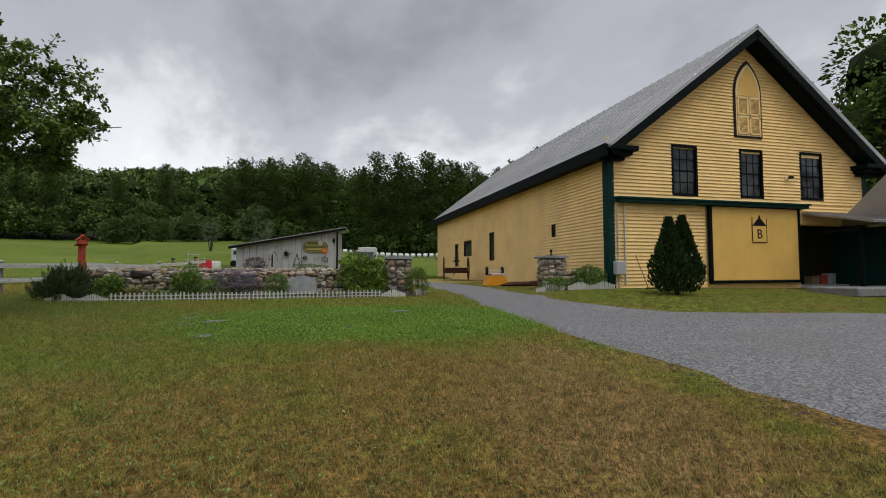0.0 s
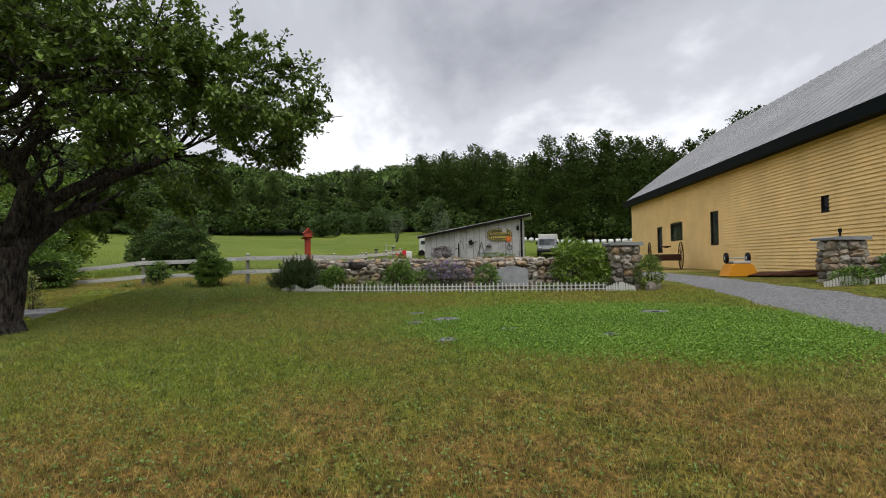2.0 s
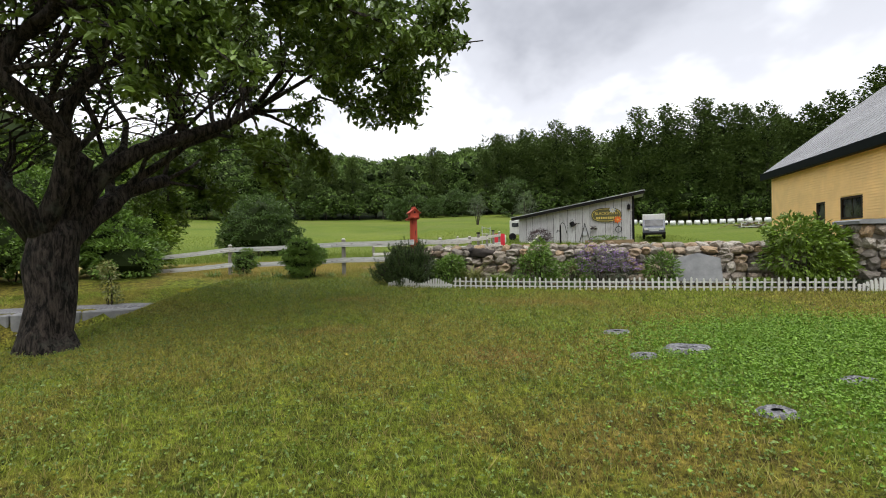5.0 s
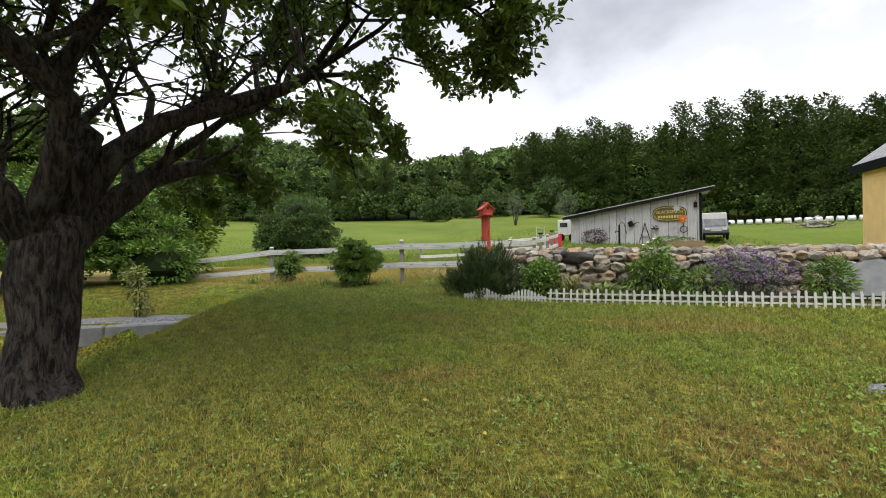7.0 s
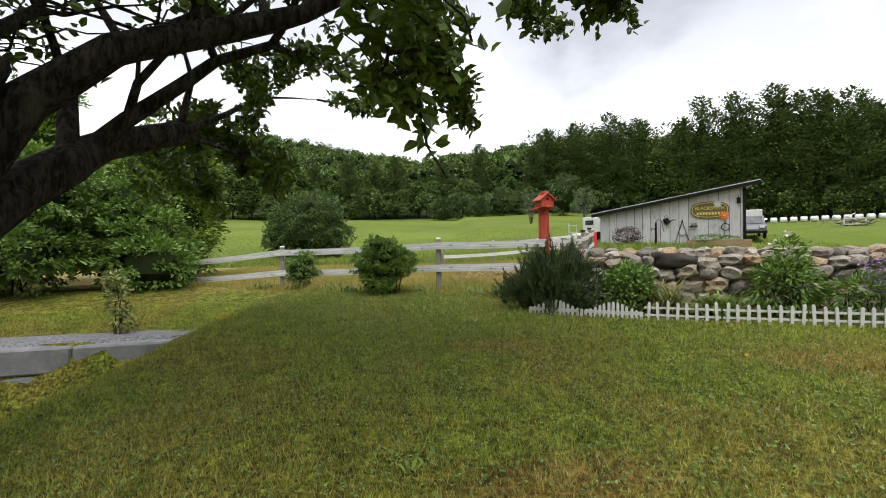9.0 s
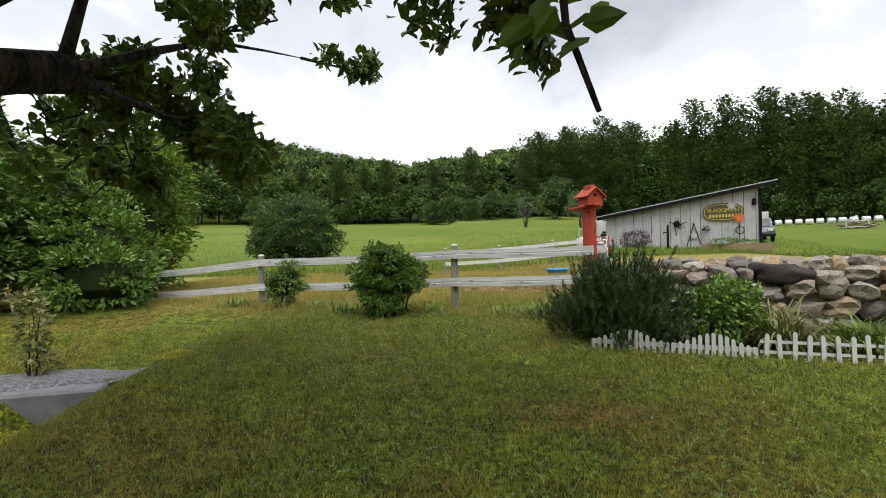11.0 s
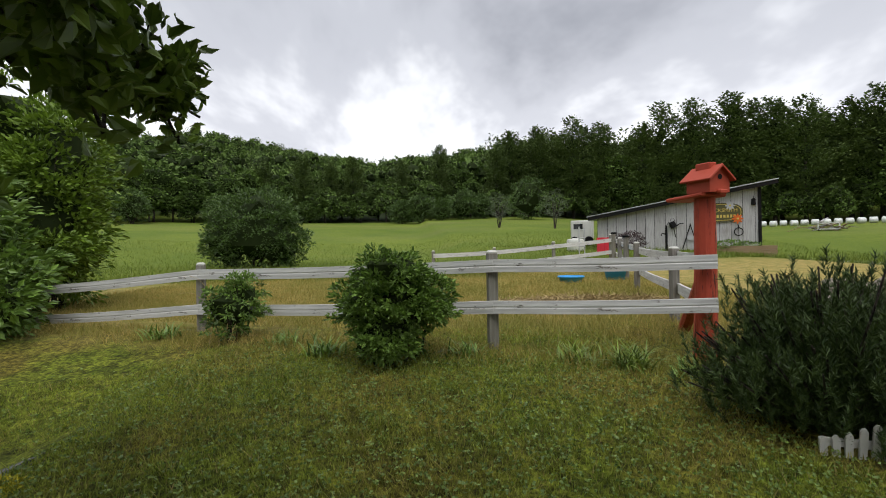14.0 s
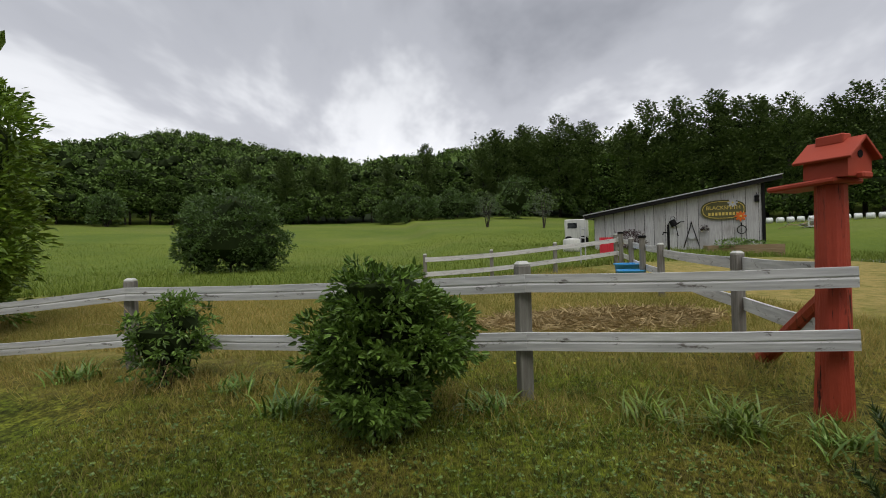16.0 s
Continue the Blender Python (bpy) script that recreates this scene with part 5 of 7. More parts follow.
for i in range(80):
    b = -36 + 96 * i / 79 + rnd.uniform(-0.6, 0.6)
    r = rnd.uniform(112, 120)
    x, y = -5 + r * math.sin(radians(b)), 16 + r * math.cos(radians(b))
    k = rnd.choice((0, 1, 2, 0, 1, 2, 3)) if b > 12 else rnd.choice((3, 4, 3, 1, 4))
    mm = pose(x, y, gz(x, y), 0, 0, rnd.uniform(0, 360))
    s = rnd.uniform(0.74, 1.0) * (1.0 + 0.12 * smooth01(16, 28, b) if b > 12 else 0.85)
    if not used[k]:
        used[k] = True
        protos[k].matrix_basis = mm
        ob = protos[k]
    else:
        ob = copy_thing(protos[k], mm)
    ob.matrix_basis = mm @ Matrix.Diagonal((s * 1.25, s * 1.25, s, 1))
# low bushes in front of the woods
for b, r, h in ((-1, 104, 5.0), (1.5, 102, 6.0), (4, 101, 4.2), (6.5, 104, 6.5), (9, 107, 5.0), (14.5, 96, 8.5), (-22, 108, 5.5), (-30, 106, 6.0), (-12, 112, 5)):
    x, y = -5 + r * math.sin(radians(b)), 16 + r * math.cos(radians(b))
    shrub("edge_bush", x, y, [(0, 0, h * 0.48, h * 0.5, h * 0.5, h * 0.48), (0.3, 0, h * 0.72, h * 0.34, h * 0.34, h * 0.3)], 2600, 0.45, LEAF_FAR, "rounded green bush before the dark woods", "bush", "bushes before the woods", stems=4, twig=0.08, ragged=0.2, droop=0.0, clumps=130, tuft=0.7)
tall = tree_kind("tall_maple", broadleaf_proto(15, 9000, 0.34, 14), FOREST, 15, 0.3, "tall leafy tree standing behind the barn")
for x, y, s in ((43, 20, 1.25), (49, 12, 1.35)):
    ob = tall if x == 43 else copy_thing(tall, pose(x, y, gz(x, y), 0, 0, x * 40))
    ob.matrix_basis = pose(x, y, gz(x, y), 0, 0, x * 40) @ Matrix.Diagonal((s, s, s, 1))
    tagged(ob, "tall leafy tree standing behind the barn", "tree", "trees behind the barn")

# ---- flower bed by the wall ----
LEAF_HOSTA = leafy("hosta_leaves", (0.085, 0.165, 0.020), (0.190, 0.270, 0.038))
LEAF_GREY = leafy("grey_green_leaves", (0.075, 0.105, 0.060), (0.150, 0.185, 0.110))
LEAF_PALE = leafy("pale_strap_leaves", (0.140, 0.175, 0.040), (0.270, 0.280, 0.090))
m = Mat("purple_petals", 0.7, 0, 0.2)
m.color(m.mix(m.island(), (0.20, 0.115, 0.30), (0.40, 0.27, 0.50)))
PURPLE = m.m
m = Mat("white_petals", 0.6, 0, 0.2)
m.color(m.mix(m.island(), (0.62, 0.60, 0.46), (0.82, 0.80, 0.74)))
PETAL = m.m
LEAF_DARK = leafy("barberry_leaves", (0.030, 0.016, 0.020), (0.075, 0.040, 0.045))
BED = math.radians(-16.6)


def bed(s, o):
    """A place s metres along the wall, o metres before it."""
    return -1.75 + s * math.cos(BED) + o * math.sin(BED), 17.75 + s * math.sin(BED) - o * math.cos(BED)


def blooms(ob, blobs, n, size, mat, name="flowers", top=0.55):
    p, out = blob_points(blobs, n, 0.95, 0.25)
    keep = p[:, 2] > top * max(b[2] + b[5] for b in blobs)
    p = p[keep]
    k = 5
    base = np.repeat(p, k, 0)
    way = unit(len(base))
    way[:, 2] = np.abs(way[:, 2]) * 0.7
    part(name, leaf_mesh(name, base, way, size * RNG.uniform(0.7, 1.2, len(base)), mat, 0.9), mat, ob)["kind"] = "stuff"


def strap_clump(name, x, y, n, length, mat, label, category, width=0.03, arch=0.6):
    """A clump of arching strap leaves, four segments each."""
    ob = thing(name, pose(x, y, gz(x, y)), label, category)
    V, F = [], []
    for _ in range(n):
        a, L = RNG.random() * 6.28, length * RNG.uniform(0.6, 1.15)
        e = RNG.uniform(0.6, 1.45)
        px, py, pz = RNG.normal() * 0.1, RNG.normal() * 0.08, 0.0
        sx, sy = -math.sin(a), math.cos(a)
        b0 = len(V)
        for i in range(5):
            w = width * (1 - 0.9 * (i / 4) ** 2) * 0.5
            V.append((px - sx * w, py - sy * w, pz))
            V.append((px + sx * w, py + sy * w, pz))
            px += math.cos(a) * math.cos(e) * L / 4
            py += math.sin(a) * math.cos(e) * L / 4
            pz = max(pz + math.sin(e) * L / 4, 0.02)
            e -= arch * 0.5 * RNG.uniform(0.7, 1.3)
        for i in range(4):
            F.append((b0 + 2 * i, b0 + 2 * i + 1, b0 + 2 * i + 3, b0 + 2 * i + 2))
    part("leaves", raw_mesh(name, np.array(V), np.array(F), mat), mat, ob)
    return ob


x, y = bed(0.85, 0.42)
shrub("laurel_bush", x, y, [(0, 0, 0.34, 0.4, 0.32, 0.34), (0.1, 0, 0.5, 0.3, 0.26, 0.22)], 2600, 0.075, LEAF_BUSH, "small rounded green bush beside the pine", "bush", width=0.5)
x, y = bed(0.45, 0.62)
ob = shrub("milkweed", x, y, [(0, 0, 0.3, 0.18, 0.14, 0.3)], 160, 0.10, LEAF_GREY, "pale-leaved weed with white buds at the pickets", "plant", stems=8, width=0.3, inner=0.3, twig=0.006)
blooms(ob, [(0, 0, 0.3, 0.18, 0.14, 0.3)], 14, 0.02, PETAL, "buds")
x, y = bed(1.45, 0.45)
strap_clump("daylily_clump", x, y, 190, 0.78, LEAF_PALE, "clump of yellowing daylily leaves before the wall", "plant", 0.024, 0.75)
x, y = bed(2.1, 0.5)
strap_clump("iris_clump", x, y, 420, 0.52, LEAF_HOSTA, "bright green grassy clump inside the pickets", "plant", 0.02, 0.8)
x, y = bed(2.95, 0.36)
rb = [(0, 0, 0.42, 0.46, 0.3, 0.4), (0.08, 0.05, 0.75, 0.22, 0.2, 0.34)]
ob = shrub("peony_bush", x, y, rb, 1500, 0.11, LEAF_BUSH, "leafy rose bush with cream blooms against the wall", "flowering bush", width=0.34, droop=0.3)
blooms(ob, [(0.08, 0.05, 0.82, 0.22, 0.2, 0.36)], 18, 0.05, PETAL, top=0.6)
x, y = bed(3.75, 0.5)
shrub("leafy_stalks", x, y, [(0, 0, 0.3, 0.4, 0.25, 0.3)], 900, 0.10, LEAF_BUSH, "low dark green stalks in the bed", "plant", width=0.28, stems=12, twig=0.006)
x, y = bed(4.45, 0.42)
cb = [(0, 0, 0.42, 0.6, 0.36, 0.42), (-0.25, 0, 0.62, 0.42, 0.3, 0.34), (0.35, 0, 0.4, 0.4, 0.3, 0.36)]
ob = shrub("catmint", x, y, cb, 2600, 0.05, LEAF_GREY, "purple flowering catmint mound beside the wall", "flowering plant", width=0.35, stems=14, twig=0.004, spread=0.9)
blooms(ob, cb, 900, 0.028, PURPLE, top=0.35)
x, y = bed(5.6, 0.5)
shrub("lily_stalks", x, y, [(0, 0, 0.38, 0.34, 0.22, 0.36)], 900, 0.12, LEAF_BUSH, "tall green lily stalks before the slate slab", "plant", width=0.22, stems=12, twig=0.006)
x, y = bed(7.4, 0.66)
for k in range(1):
    strap_clump("hosta", x, y, 130, 0.34, LEAF_HOSTA, "yellow-green hosta clump inside the pickets", "plant", 0.12, 0.7)
x, y = bed(8.3, 0.4)
shrub("hydrangea_bush", x, y, [(0, 0, 0.7, 0.75, 0.5, 0.6), (-0.2, 0.05, 1.1, 0.5, 0.4, 0.36), (0.45, 0, 0.95, 0.4, 0.36, 0.36), (0.5, -0.1, 0.4, 0.45, 0.36, 0.34)], 5200, 0.10, LEAF_LIME, "large light green rounded shrub beside the pillar", "shrub", width=0.5)
x, y = bed(9.0, 0.7)
strap_clump("hosta", x, y, 90, 0.3, LEAF_GREY, "blue-green hosta clump at the pillar's foot", "plant", 0.1, 0.7)
shrub("spirea_shrub", 7.8, 14.15, [(0, 0, 0.45, 0.36, 0.34, 0.4), (0.05, 0, 0.75, 0.26, 0.24, 0.22)], 2200, 0.07, LEAF_HOSTA, "yellow-green shrub in front of the stone pillar", "shrub", width=0.4)
shrub("peony_bush", 13.7, 11.85, [(0, 0, 0.42, 0.6, 0.4, 0.42), (0.5, 0, 0.35, 0.4, 0.36, 0.35)], 2400, 0.10, LEAF_BUSH, "dark green leafy plants between pillar and barn", "bush", width=0.35)
shrub("leafy_stalks", 12.3, 12.1, [(0, 0, 0.2, 0.6, 0.25, 0.22)], 800, 0.12, LEAF_BUSH, "low green leaves at the pillar's foot", "plant", width=0.3, stems=0)
for s, dy, dx in ((7.7, 0.0, 0.0), (7.95, 0.12, 0.0)):
    rk = shared("stone", ROCKS[3], None, pose(s, 13.95 + dy, gz(s, 13.95) + 0.1, 10, 20, 30) @ Matrix.Diagonal((0.35, 0.22, 0.3, 1)))
    tagged(rk, "pale rough stone at the end of the picket edging", "stone", "edging stones")
shrub("barberry_bush", 7.0, 39.2, [(0, 0, 0.5, 0.8, 0.6, 0.5)], 1500, 0.10, LEAF_DARK, "dark purple-leaved bush before the shed", "bush", width=0.5)
for x, y, h in ((15.0, 78.0, 5.5), (8.0, 82.0, 5.0)):
    shrub("garden_tree", x, y, [(0, 0, h * 0.6, h * 0.28, h * 0.28, h * 0.36)], 1300, 0.16, LEAF_GREY, "small grey-green tree in the meadow behind the shed", "tree", "small meadow trees", stems=4, twig=0.05, ragged=0.35)
shrub("sapling", -9.35, 17.78, [(0, 0, 0.62, 0.2, 0.18, 0.45), (0.1, 0, 0.25, 0.16, 0.16, 0.2), (-0.14, 0.05, 0.95, 0.16, 0.14, 0.18)], 420, 0.085, LEAF_PALE, "pale green sapling growing over the granite blocks", "sapling", stems=5, width=0.65, inner=0.3, twig=0.008)

# twin pointed evergreens before the barn
m = Mat("arborvitae_foliage", 0.8, 0, 0.2)
m.color(m.mix(m.island(), (0.010, 0.026, 0.008), (0.038, 0.070, 0.018)))
THUJA = m.m
n = 9000
az = gz(14.3, 8.78)
ob = thing("arborvitae", pose(14.3, 8.78, az), "dark green twin-pointed arborvitae before the barn wall", "shrub")
u = RNG.random(n) ** 0.8
a = RNG.random(n) * 6.283
right = RNG.random(n) < 0.55
cx, hh = np.where(right, 0.36, -0.36), np.where(right, 2.42, 2.32)
prof = np.interp(u, [0, 0.12, 0.3, 0.55, 0.8, 1.0], [0.42, 0.6, 0.62, 0.38, 0.17, 0.02]) * (1 + 0.12 * np.sin(a * 5 + u * 9))
rr = prof * (0.75 + 0.25 * RNG.random(n))
p = np.stack([cx * np.clip(0.55 + u, 0, 1) + np.cos(a) * rr, np.sin(a) * rr, 0.05 + u * hh], 1)
w = np.stack([np.cos(a) * 0.6, np.sin(a) * 0.6, np.full(n, 0.9)], 1) + 0.35 * unit(n)
part("foliage", leaf_mesh("arborvitae", p, w, RNG.uniform(0.08, 0.18, n), THUJA, 0.5), THUJA, ob)
part("trunk", Geo().tube([(0, 0, -0.1), (0, 0, 0.8)], [0.09, 0.05], 8), BARK, ob)

# ---- barn details ----
def arch_outline(w, z0, spring, top, n=9):
    """A pointed arch, anticlockwise from its lower left."""
    h = top - spring
    r = (w * w / 4 + h * h) / w
    pts = [(-w / 2, z0), (w / 2, z0), (w / 2, spring)]
    e = math.asin(h / r)
    right = [(w / 2 - r + r * math.cos(e * i / n), spring + r * math.sin(e * i / n)) for i in range(1, n + 1)]
    return pts + right + [(-x, z) for x, z in right[-2::-1]] + [(-w / 2, spring)]


def arch(host_x, z0, spring, top, w, mat, y0, y1, name, host, label=""):
    return part(name, Geo().prism([(x + host_x, z) for x, z in arch_outline(w, z0, spring, top)], y0, y1), mat, host, label)


AX = 6.62
louvre = arch(AX, 6.93, 8.75, 10.18, 1.42, WIN_DARK, -0.085, -0.03, "gothic_window", barn, "dark-edged pointed gothic window with yellow louvred shutters")
CREAM = paint("cream_paint", (0.78, 0.62, 0.34), 0.1)
arch(AX, 7.0, 8.75, 10.02, 1.26, CREAM, -0.105, -0.086, "arch_trim", louvre)
arch(AX, 8.66, 8.75, 9.88, 1.06, DOOR_YELLOW, -0.118, -0.106, "arch_panel", louvre)
for sx in (-1, 1):
    g = Geo()
    x0, x1 = (AX - 0.58, AX - 0.03) if sx < 0 else (AX + 0.03, AX + 0.58)
    for zb, zt in ((7.06, 7.78), (7.86, 8.6)):
        for a, b in (((x0, zb), (x0 + 0.07, zt)), ((x1 - 0.07, zb), (x1, zt)), ((x0, zb), (x1, zb + 0.06)), ((x0, zt - 0.06), (x1, zt))):
            g.box((a[0], -0.135, a[1]), (b[0], -0.106, b[1]))
    sh = part("shutter", g, YELLOW, louvre)
    for zb, zt in ((7.12, 7.72), (7.92, 8.54)):
        z = zb
        while z < zt:
            part("slat", Geo().box((x0 + 0.07, -0.013, -0.004), (x1 - 0.07, 0.013, 0.004), 0, pose(0, -0.12, z + 0.02, 40, 0, 0)), YELLOW, sh)
            z += 0.048
g = Geo()
g.box((0.26, -0.045, 4.2), (4.33, -0.036, 4.24))
part("trim_board", g, WHITE, barn)
for x in (0.32, 0.62):
    part("conduit", Geo().tube([(x, -0.09, 1.4 if x < 0.5 else 1.0), (x, -0.09, 4.0), (x, -0.09, 4.12)], [0.03, 0.03, 0.045], 8), WHITE, barn, "white painted service pipe")
box = thing("utility_box", BARN @ pose(0.28, -0.16, 0), "pale grey electric meter box on the barn corner", "utility box")
GREY = paint("grey_enamel", (0.42, 0.43, 0.45), 0.15)
part("body", Geo().box((-0.2, -0.1, 1.35), (0.22, 0.08, 1.85), 0.02), GREY, box)
part("door", Geo().box((-0.18, -0.115, 1.37), (0.2, -0.101, 1.83), 0.005), GREY, box)
part("conduit", Geo().tube([(0, 0, 0.6), (0, 0, 1.36)], [0.035, 0.035], 8), GREY, box)
tool = thing("long_handled_tool", BARN @ pose(0.85, -0.28, 0.82, 8, 0, 0), "long wooden handled tool leaning on the barn wall", "tool")
part("handle", Geo().tube([(0.6, 0, 0.0), (0.0, 0.1, 1.25)], [0.016, 0.016], 6), TIMBER, tool)
part("head", Geo().box((0.5, -0.05, -0.03), (0.95, 0.05, 0.05), 0.01), BLACK_IRON, tool)
flood = thing("floodlight", BARN @ pose(8.55, -0.06, 5.35), "small twin floodlight on the barn front", "lamp")
part("base", Geo().box((-0.1, -0.02, -0.08), (0.1, 0.02, 0.08), 0.01), CREAM, flood)
for x in (0.05, 0.16):
    part("head", Geo().lathe([(0.03, 0), (0.055, 0.06), (0.06, 0.12)], 10, pose(x, -0.05, 0.0, 70, 0, 0)), BLACK_IRON, flood)

# the cupola sign with its letter
def text_part(name, s, size, mat, host, m, depth=0.004, space=1.0):
    cu = bpy.data.curves.new(name, "FONT")
    cu.body, cu.size, cu.extrude, cu.align_x, cu.align_y, cu.space_character = s, size, depth, "CENTER", "CENTER", space
    tmp = bpy.data.objects.new(name, cu)
    me = bpy.data.meshes.new_from_object(tmp)
    bpy.data.objects.remove(tmp)
    me.materials.append(mat)
    ob = new(name, me)
    ob.parent = host
    ob.matrix_basis = m
    return ob


sign = thing("letter_sign", BARN @ pose(6.88, -0.17, 2.62), "small cupola-shaped sign with a dark letter B", "sign")
part("panel", Geo().prism([(-0.36, 0), (0.36, 0), (0.36, 1.02), (0.0, 1.22), (-0.36, 1.02)], -0.012, 0.0), DOOR_YELLOW, sign)
g = Geo()
for a, b in (((-0.38, 0), (0.38, 0.025)), ((-0.38, 0), (-0.355, 1.02)), ((0.355, 0), (0.38, 1.02))):
    g.box((a[0], -0.02, a[1]), (b[0], -0.0125, b[1]))
part("border", g, BLACK_IRON, sign)
part("roof_shape", Geo().prism([(-0.36, 0.68), (0.36, 0.68), (0.06, 0.98), (0.0, 1.16), (-0.06, 0.98)], -0.022, -0.0125), BLACK_IRON, sign)
text_part("letter", "B", 0.54, BLACK_IRON, sign, pose(0, -0.016, 0.33, 90, 0, 0))

# porch and wing at the barn's far side
wing = thing("barn_wing", BARN, "grey metal-roofed wing and dark open porch beside the barn", "wing")
g = Geo()
g.box((9.5, -2.2, 3.0), (9.62, -0.25, 3.1))
for x, y in ((9.6, -2.1), (13.2, -2.1)):
    g.box((x, y, B0), (x + 0.14, y + 0.14, 3.2), 0.01)
part("porch_post", g, TRIM_BLACK, wing)
part("porch_roof", Geo().prism([(-2.7, 3.25), (0.0, 3.85), (0.0, 3.95), (-2.7, 3.35)], 9.35, 15.0, Matrix(((0, 1, 0, 0), (1, 0, 0, 0), (0, 0, 1, 0), (0, 0, 0, 1)))), ROOF, wing)
g = Geo()
g.prism([(-6.5, 3.4), (0.3, 3.4), (-3.1, 6.6)], 11.6, 22.0, Matrix(((0, 1, 0, 0), (1, 0, 0, 0), (0, 0, 1, 0), (0, 0, 0, 1))))
part("wing_roof", g, ROOF, wing)
g = Geo()
g.box((12.3, -5.9, B0 - 0.3), (21.5, -5.75, 3.4))
g.box((12.3, -5.75, B0 - 0.3), (12.45, -2.6, 3.4))
part("wing_wall", g, GREEN, wing)
g = Geo()
g.box((9.45, 0.9, B0 + 0.1), (12.9, 1.0, 3.4))
# near-black window-frame paint puts the porch's inner shade into this wall
part("porch_back", g, WIN_DARK, wing)
part("porch_side_wall", Geo().box((12.2, -2.45, B0 - 0.1), (12.32, 0.9, 3.3)), GREEN, wing)
part("plywood_sheet", Geo().box((9.52, 0.84, B0 + 0.2), (10.35, 0.895, 2.9), 0.004), TIMBER, wing)
for k in range(9):
    x = 9.5 + 0.66 * k
    part("roof_seam", Geo().prism([(-2.7, 3.352), (0.0, 3.952), (0.0, 3.985), (-2.7, 3.385)], x, x + 0.03, Matrix(((0, 1, 0, 0), (1, 0, 0, 0), (0, 0, 1, 0), (0, 0, 0, 1)))), ROOF, wing)
slabp = part("porch_step", Geo().box((7.6, -3.2, 0.55), (12.2, -1.4, 0.86), 0.03, BARN), GRANITE)
tagged(slabp, "long pale stone step before the porch", "step", kind="structure")
for i, (x, z, c) in enumerate(((10.4, 1.05, TIMBER), (10.9, 1.0, RED), (11.4, 1.1, BOARD))):
    cr = thing("crate", BARN @ pose(x, 0.45, B0 + 0.12, 0, 0, i * 9), "small wooden crate stored on the dark porch", "crate", "porch crates")
    part("body", Geo().box((-0.2, -0.18, 0), (0.2, 0.18, 0.32 + 0.06 * i), 0.01), c, cr)
    part("lid", Geo().box((-0.22, -0.2, 0.325 + 0.06 * i), (0.22, 0.2, 0.35 + 0.06 * i), 0.005), c, cr)

# ---- shed details ----
def on_shed(x, z, y=-0.06):
    return SHED @ pose(x, y, z)


OLIVE = paint("olive_sign_paint", (0.10, 0.095, 0.045), 0.2)
GOLD = paint("gold_lettering", (0.55, 0.42, 0.10), 0.1)
ss = thing("wooden_sign", on_shed(6.2, 3.58, -0.065), "oval dark wooden blacksmith sign with gold lettering", "sign")


def oval(w, h, n=36, k=0.78):
    return [((abs(math.cos(t)) ** k) * math.copysign(w / 2, math.cos(t)), (abs(math.sin(t)) ** k) * math.copysign(h / 2, math.sin(t))) for t in [2 * math.pi * i / n for i in range(n)]]


part("board", Geo().prism(oval(2.0, 1.0), -0.04, 0.0), OLIVE, ss)
part("rim", Geo().prism(oval(1.86, 0.87), -0.046, -0.041), GOLD, ss)
part("field", Geo().prism(oval(1.8, 0.81), -0.052, -0.047), OLIVE, ss)
text_part("lettering", "BLACKSMITH", 0.27, GOLD, ss, pose(0, -0.055, 0.1, 90, 0, 0), space=0.95)
for i in range(9):
    x = -0.62 + i * 0.155
    part("lettering_bar", Geo().box((x - 0.05, -0.058, -0.28), (x + 0.05, -0.0525, -0.13)), GOLD, ss)
ORANGE = paint("orange_enamel", (0.62, 0.13, 0.02), 0.1)


def metal_flower(x, z, r, mat, label, stem):
    ob = thing("metal_flower", on_shed(x, z, -0.14), label, "ornament", "shed ornaments")
    for i in range(8):
        part("petal", Geo().rock((r * 0.9, 0.02, r * 0.42), 2, pose(0, 0, 0, 0, i * 45, 0) @ pose(r * 0.55, 0, 0), 0.1, 1), mat, ob)
    part("centre", Geo().lathe([(r * 0.2, 0), (r * 0.22, 0.02), (0.01, 0.04)], 10, pose(0, -0.01, 0, 90, 0, 0)), GOLD, ob)
    if stem:
        part("stem", Geo().tube([(0, 0.03, -stem), (0.03, 0.03, -stem * 0.5), (0, 0.02, 0)], [0.012, 0.012, 0.012], 6), BLACK_IRON, ob)


metal_flower(6.95, 3.22, 0.27, ORANGE, "orange metal flower on a stem against the shed", 1.2)
metal_flower(6.62, 3.92, 0.24, GREY, "grey metal flower ornament on the shed wall", 0)
lan = thing("wall_lantern", on_shed(7.68, 3.9, -0.1), "small black iron lantern on the shed wall", "lantern")
part("body", Geo().lathe([(0.09, 0), (0.11, 0.05), (0.1, 0.26), (0.13, 0.28), (0.03, 0.36)], 8), BLACK_IRON, lan)
part("arm", Geo().tube([(0, 0.1, 0.42), (0, 0.0, 0.46), (0, 0, 0.36)], [0.012, 0.012, 0.012], 6), BLACK_IRON, lan)
can = thing("watering_can", on_shed(3.9, 3.0, -0.16), "tipped black iron watering can hung on the shed", "watering can")
tilt = pose(0, 0, 0, 0, -25, 0)
part("body", Geo().lathe([(0.16, -0.16), (0.16, 0.16), (0.14, 0.18)], 14, tilt), BLACK_IRON, can)
part("spout", Geo().tube([(0.12, 0, -0.08), (0.34, 0, 0.06), (0.52, 0, 0.06)], [0.04, 0.025, 0.02], 8), BLACK_IRON, can)
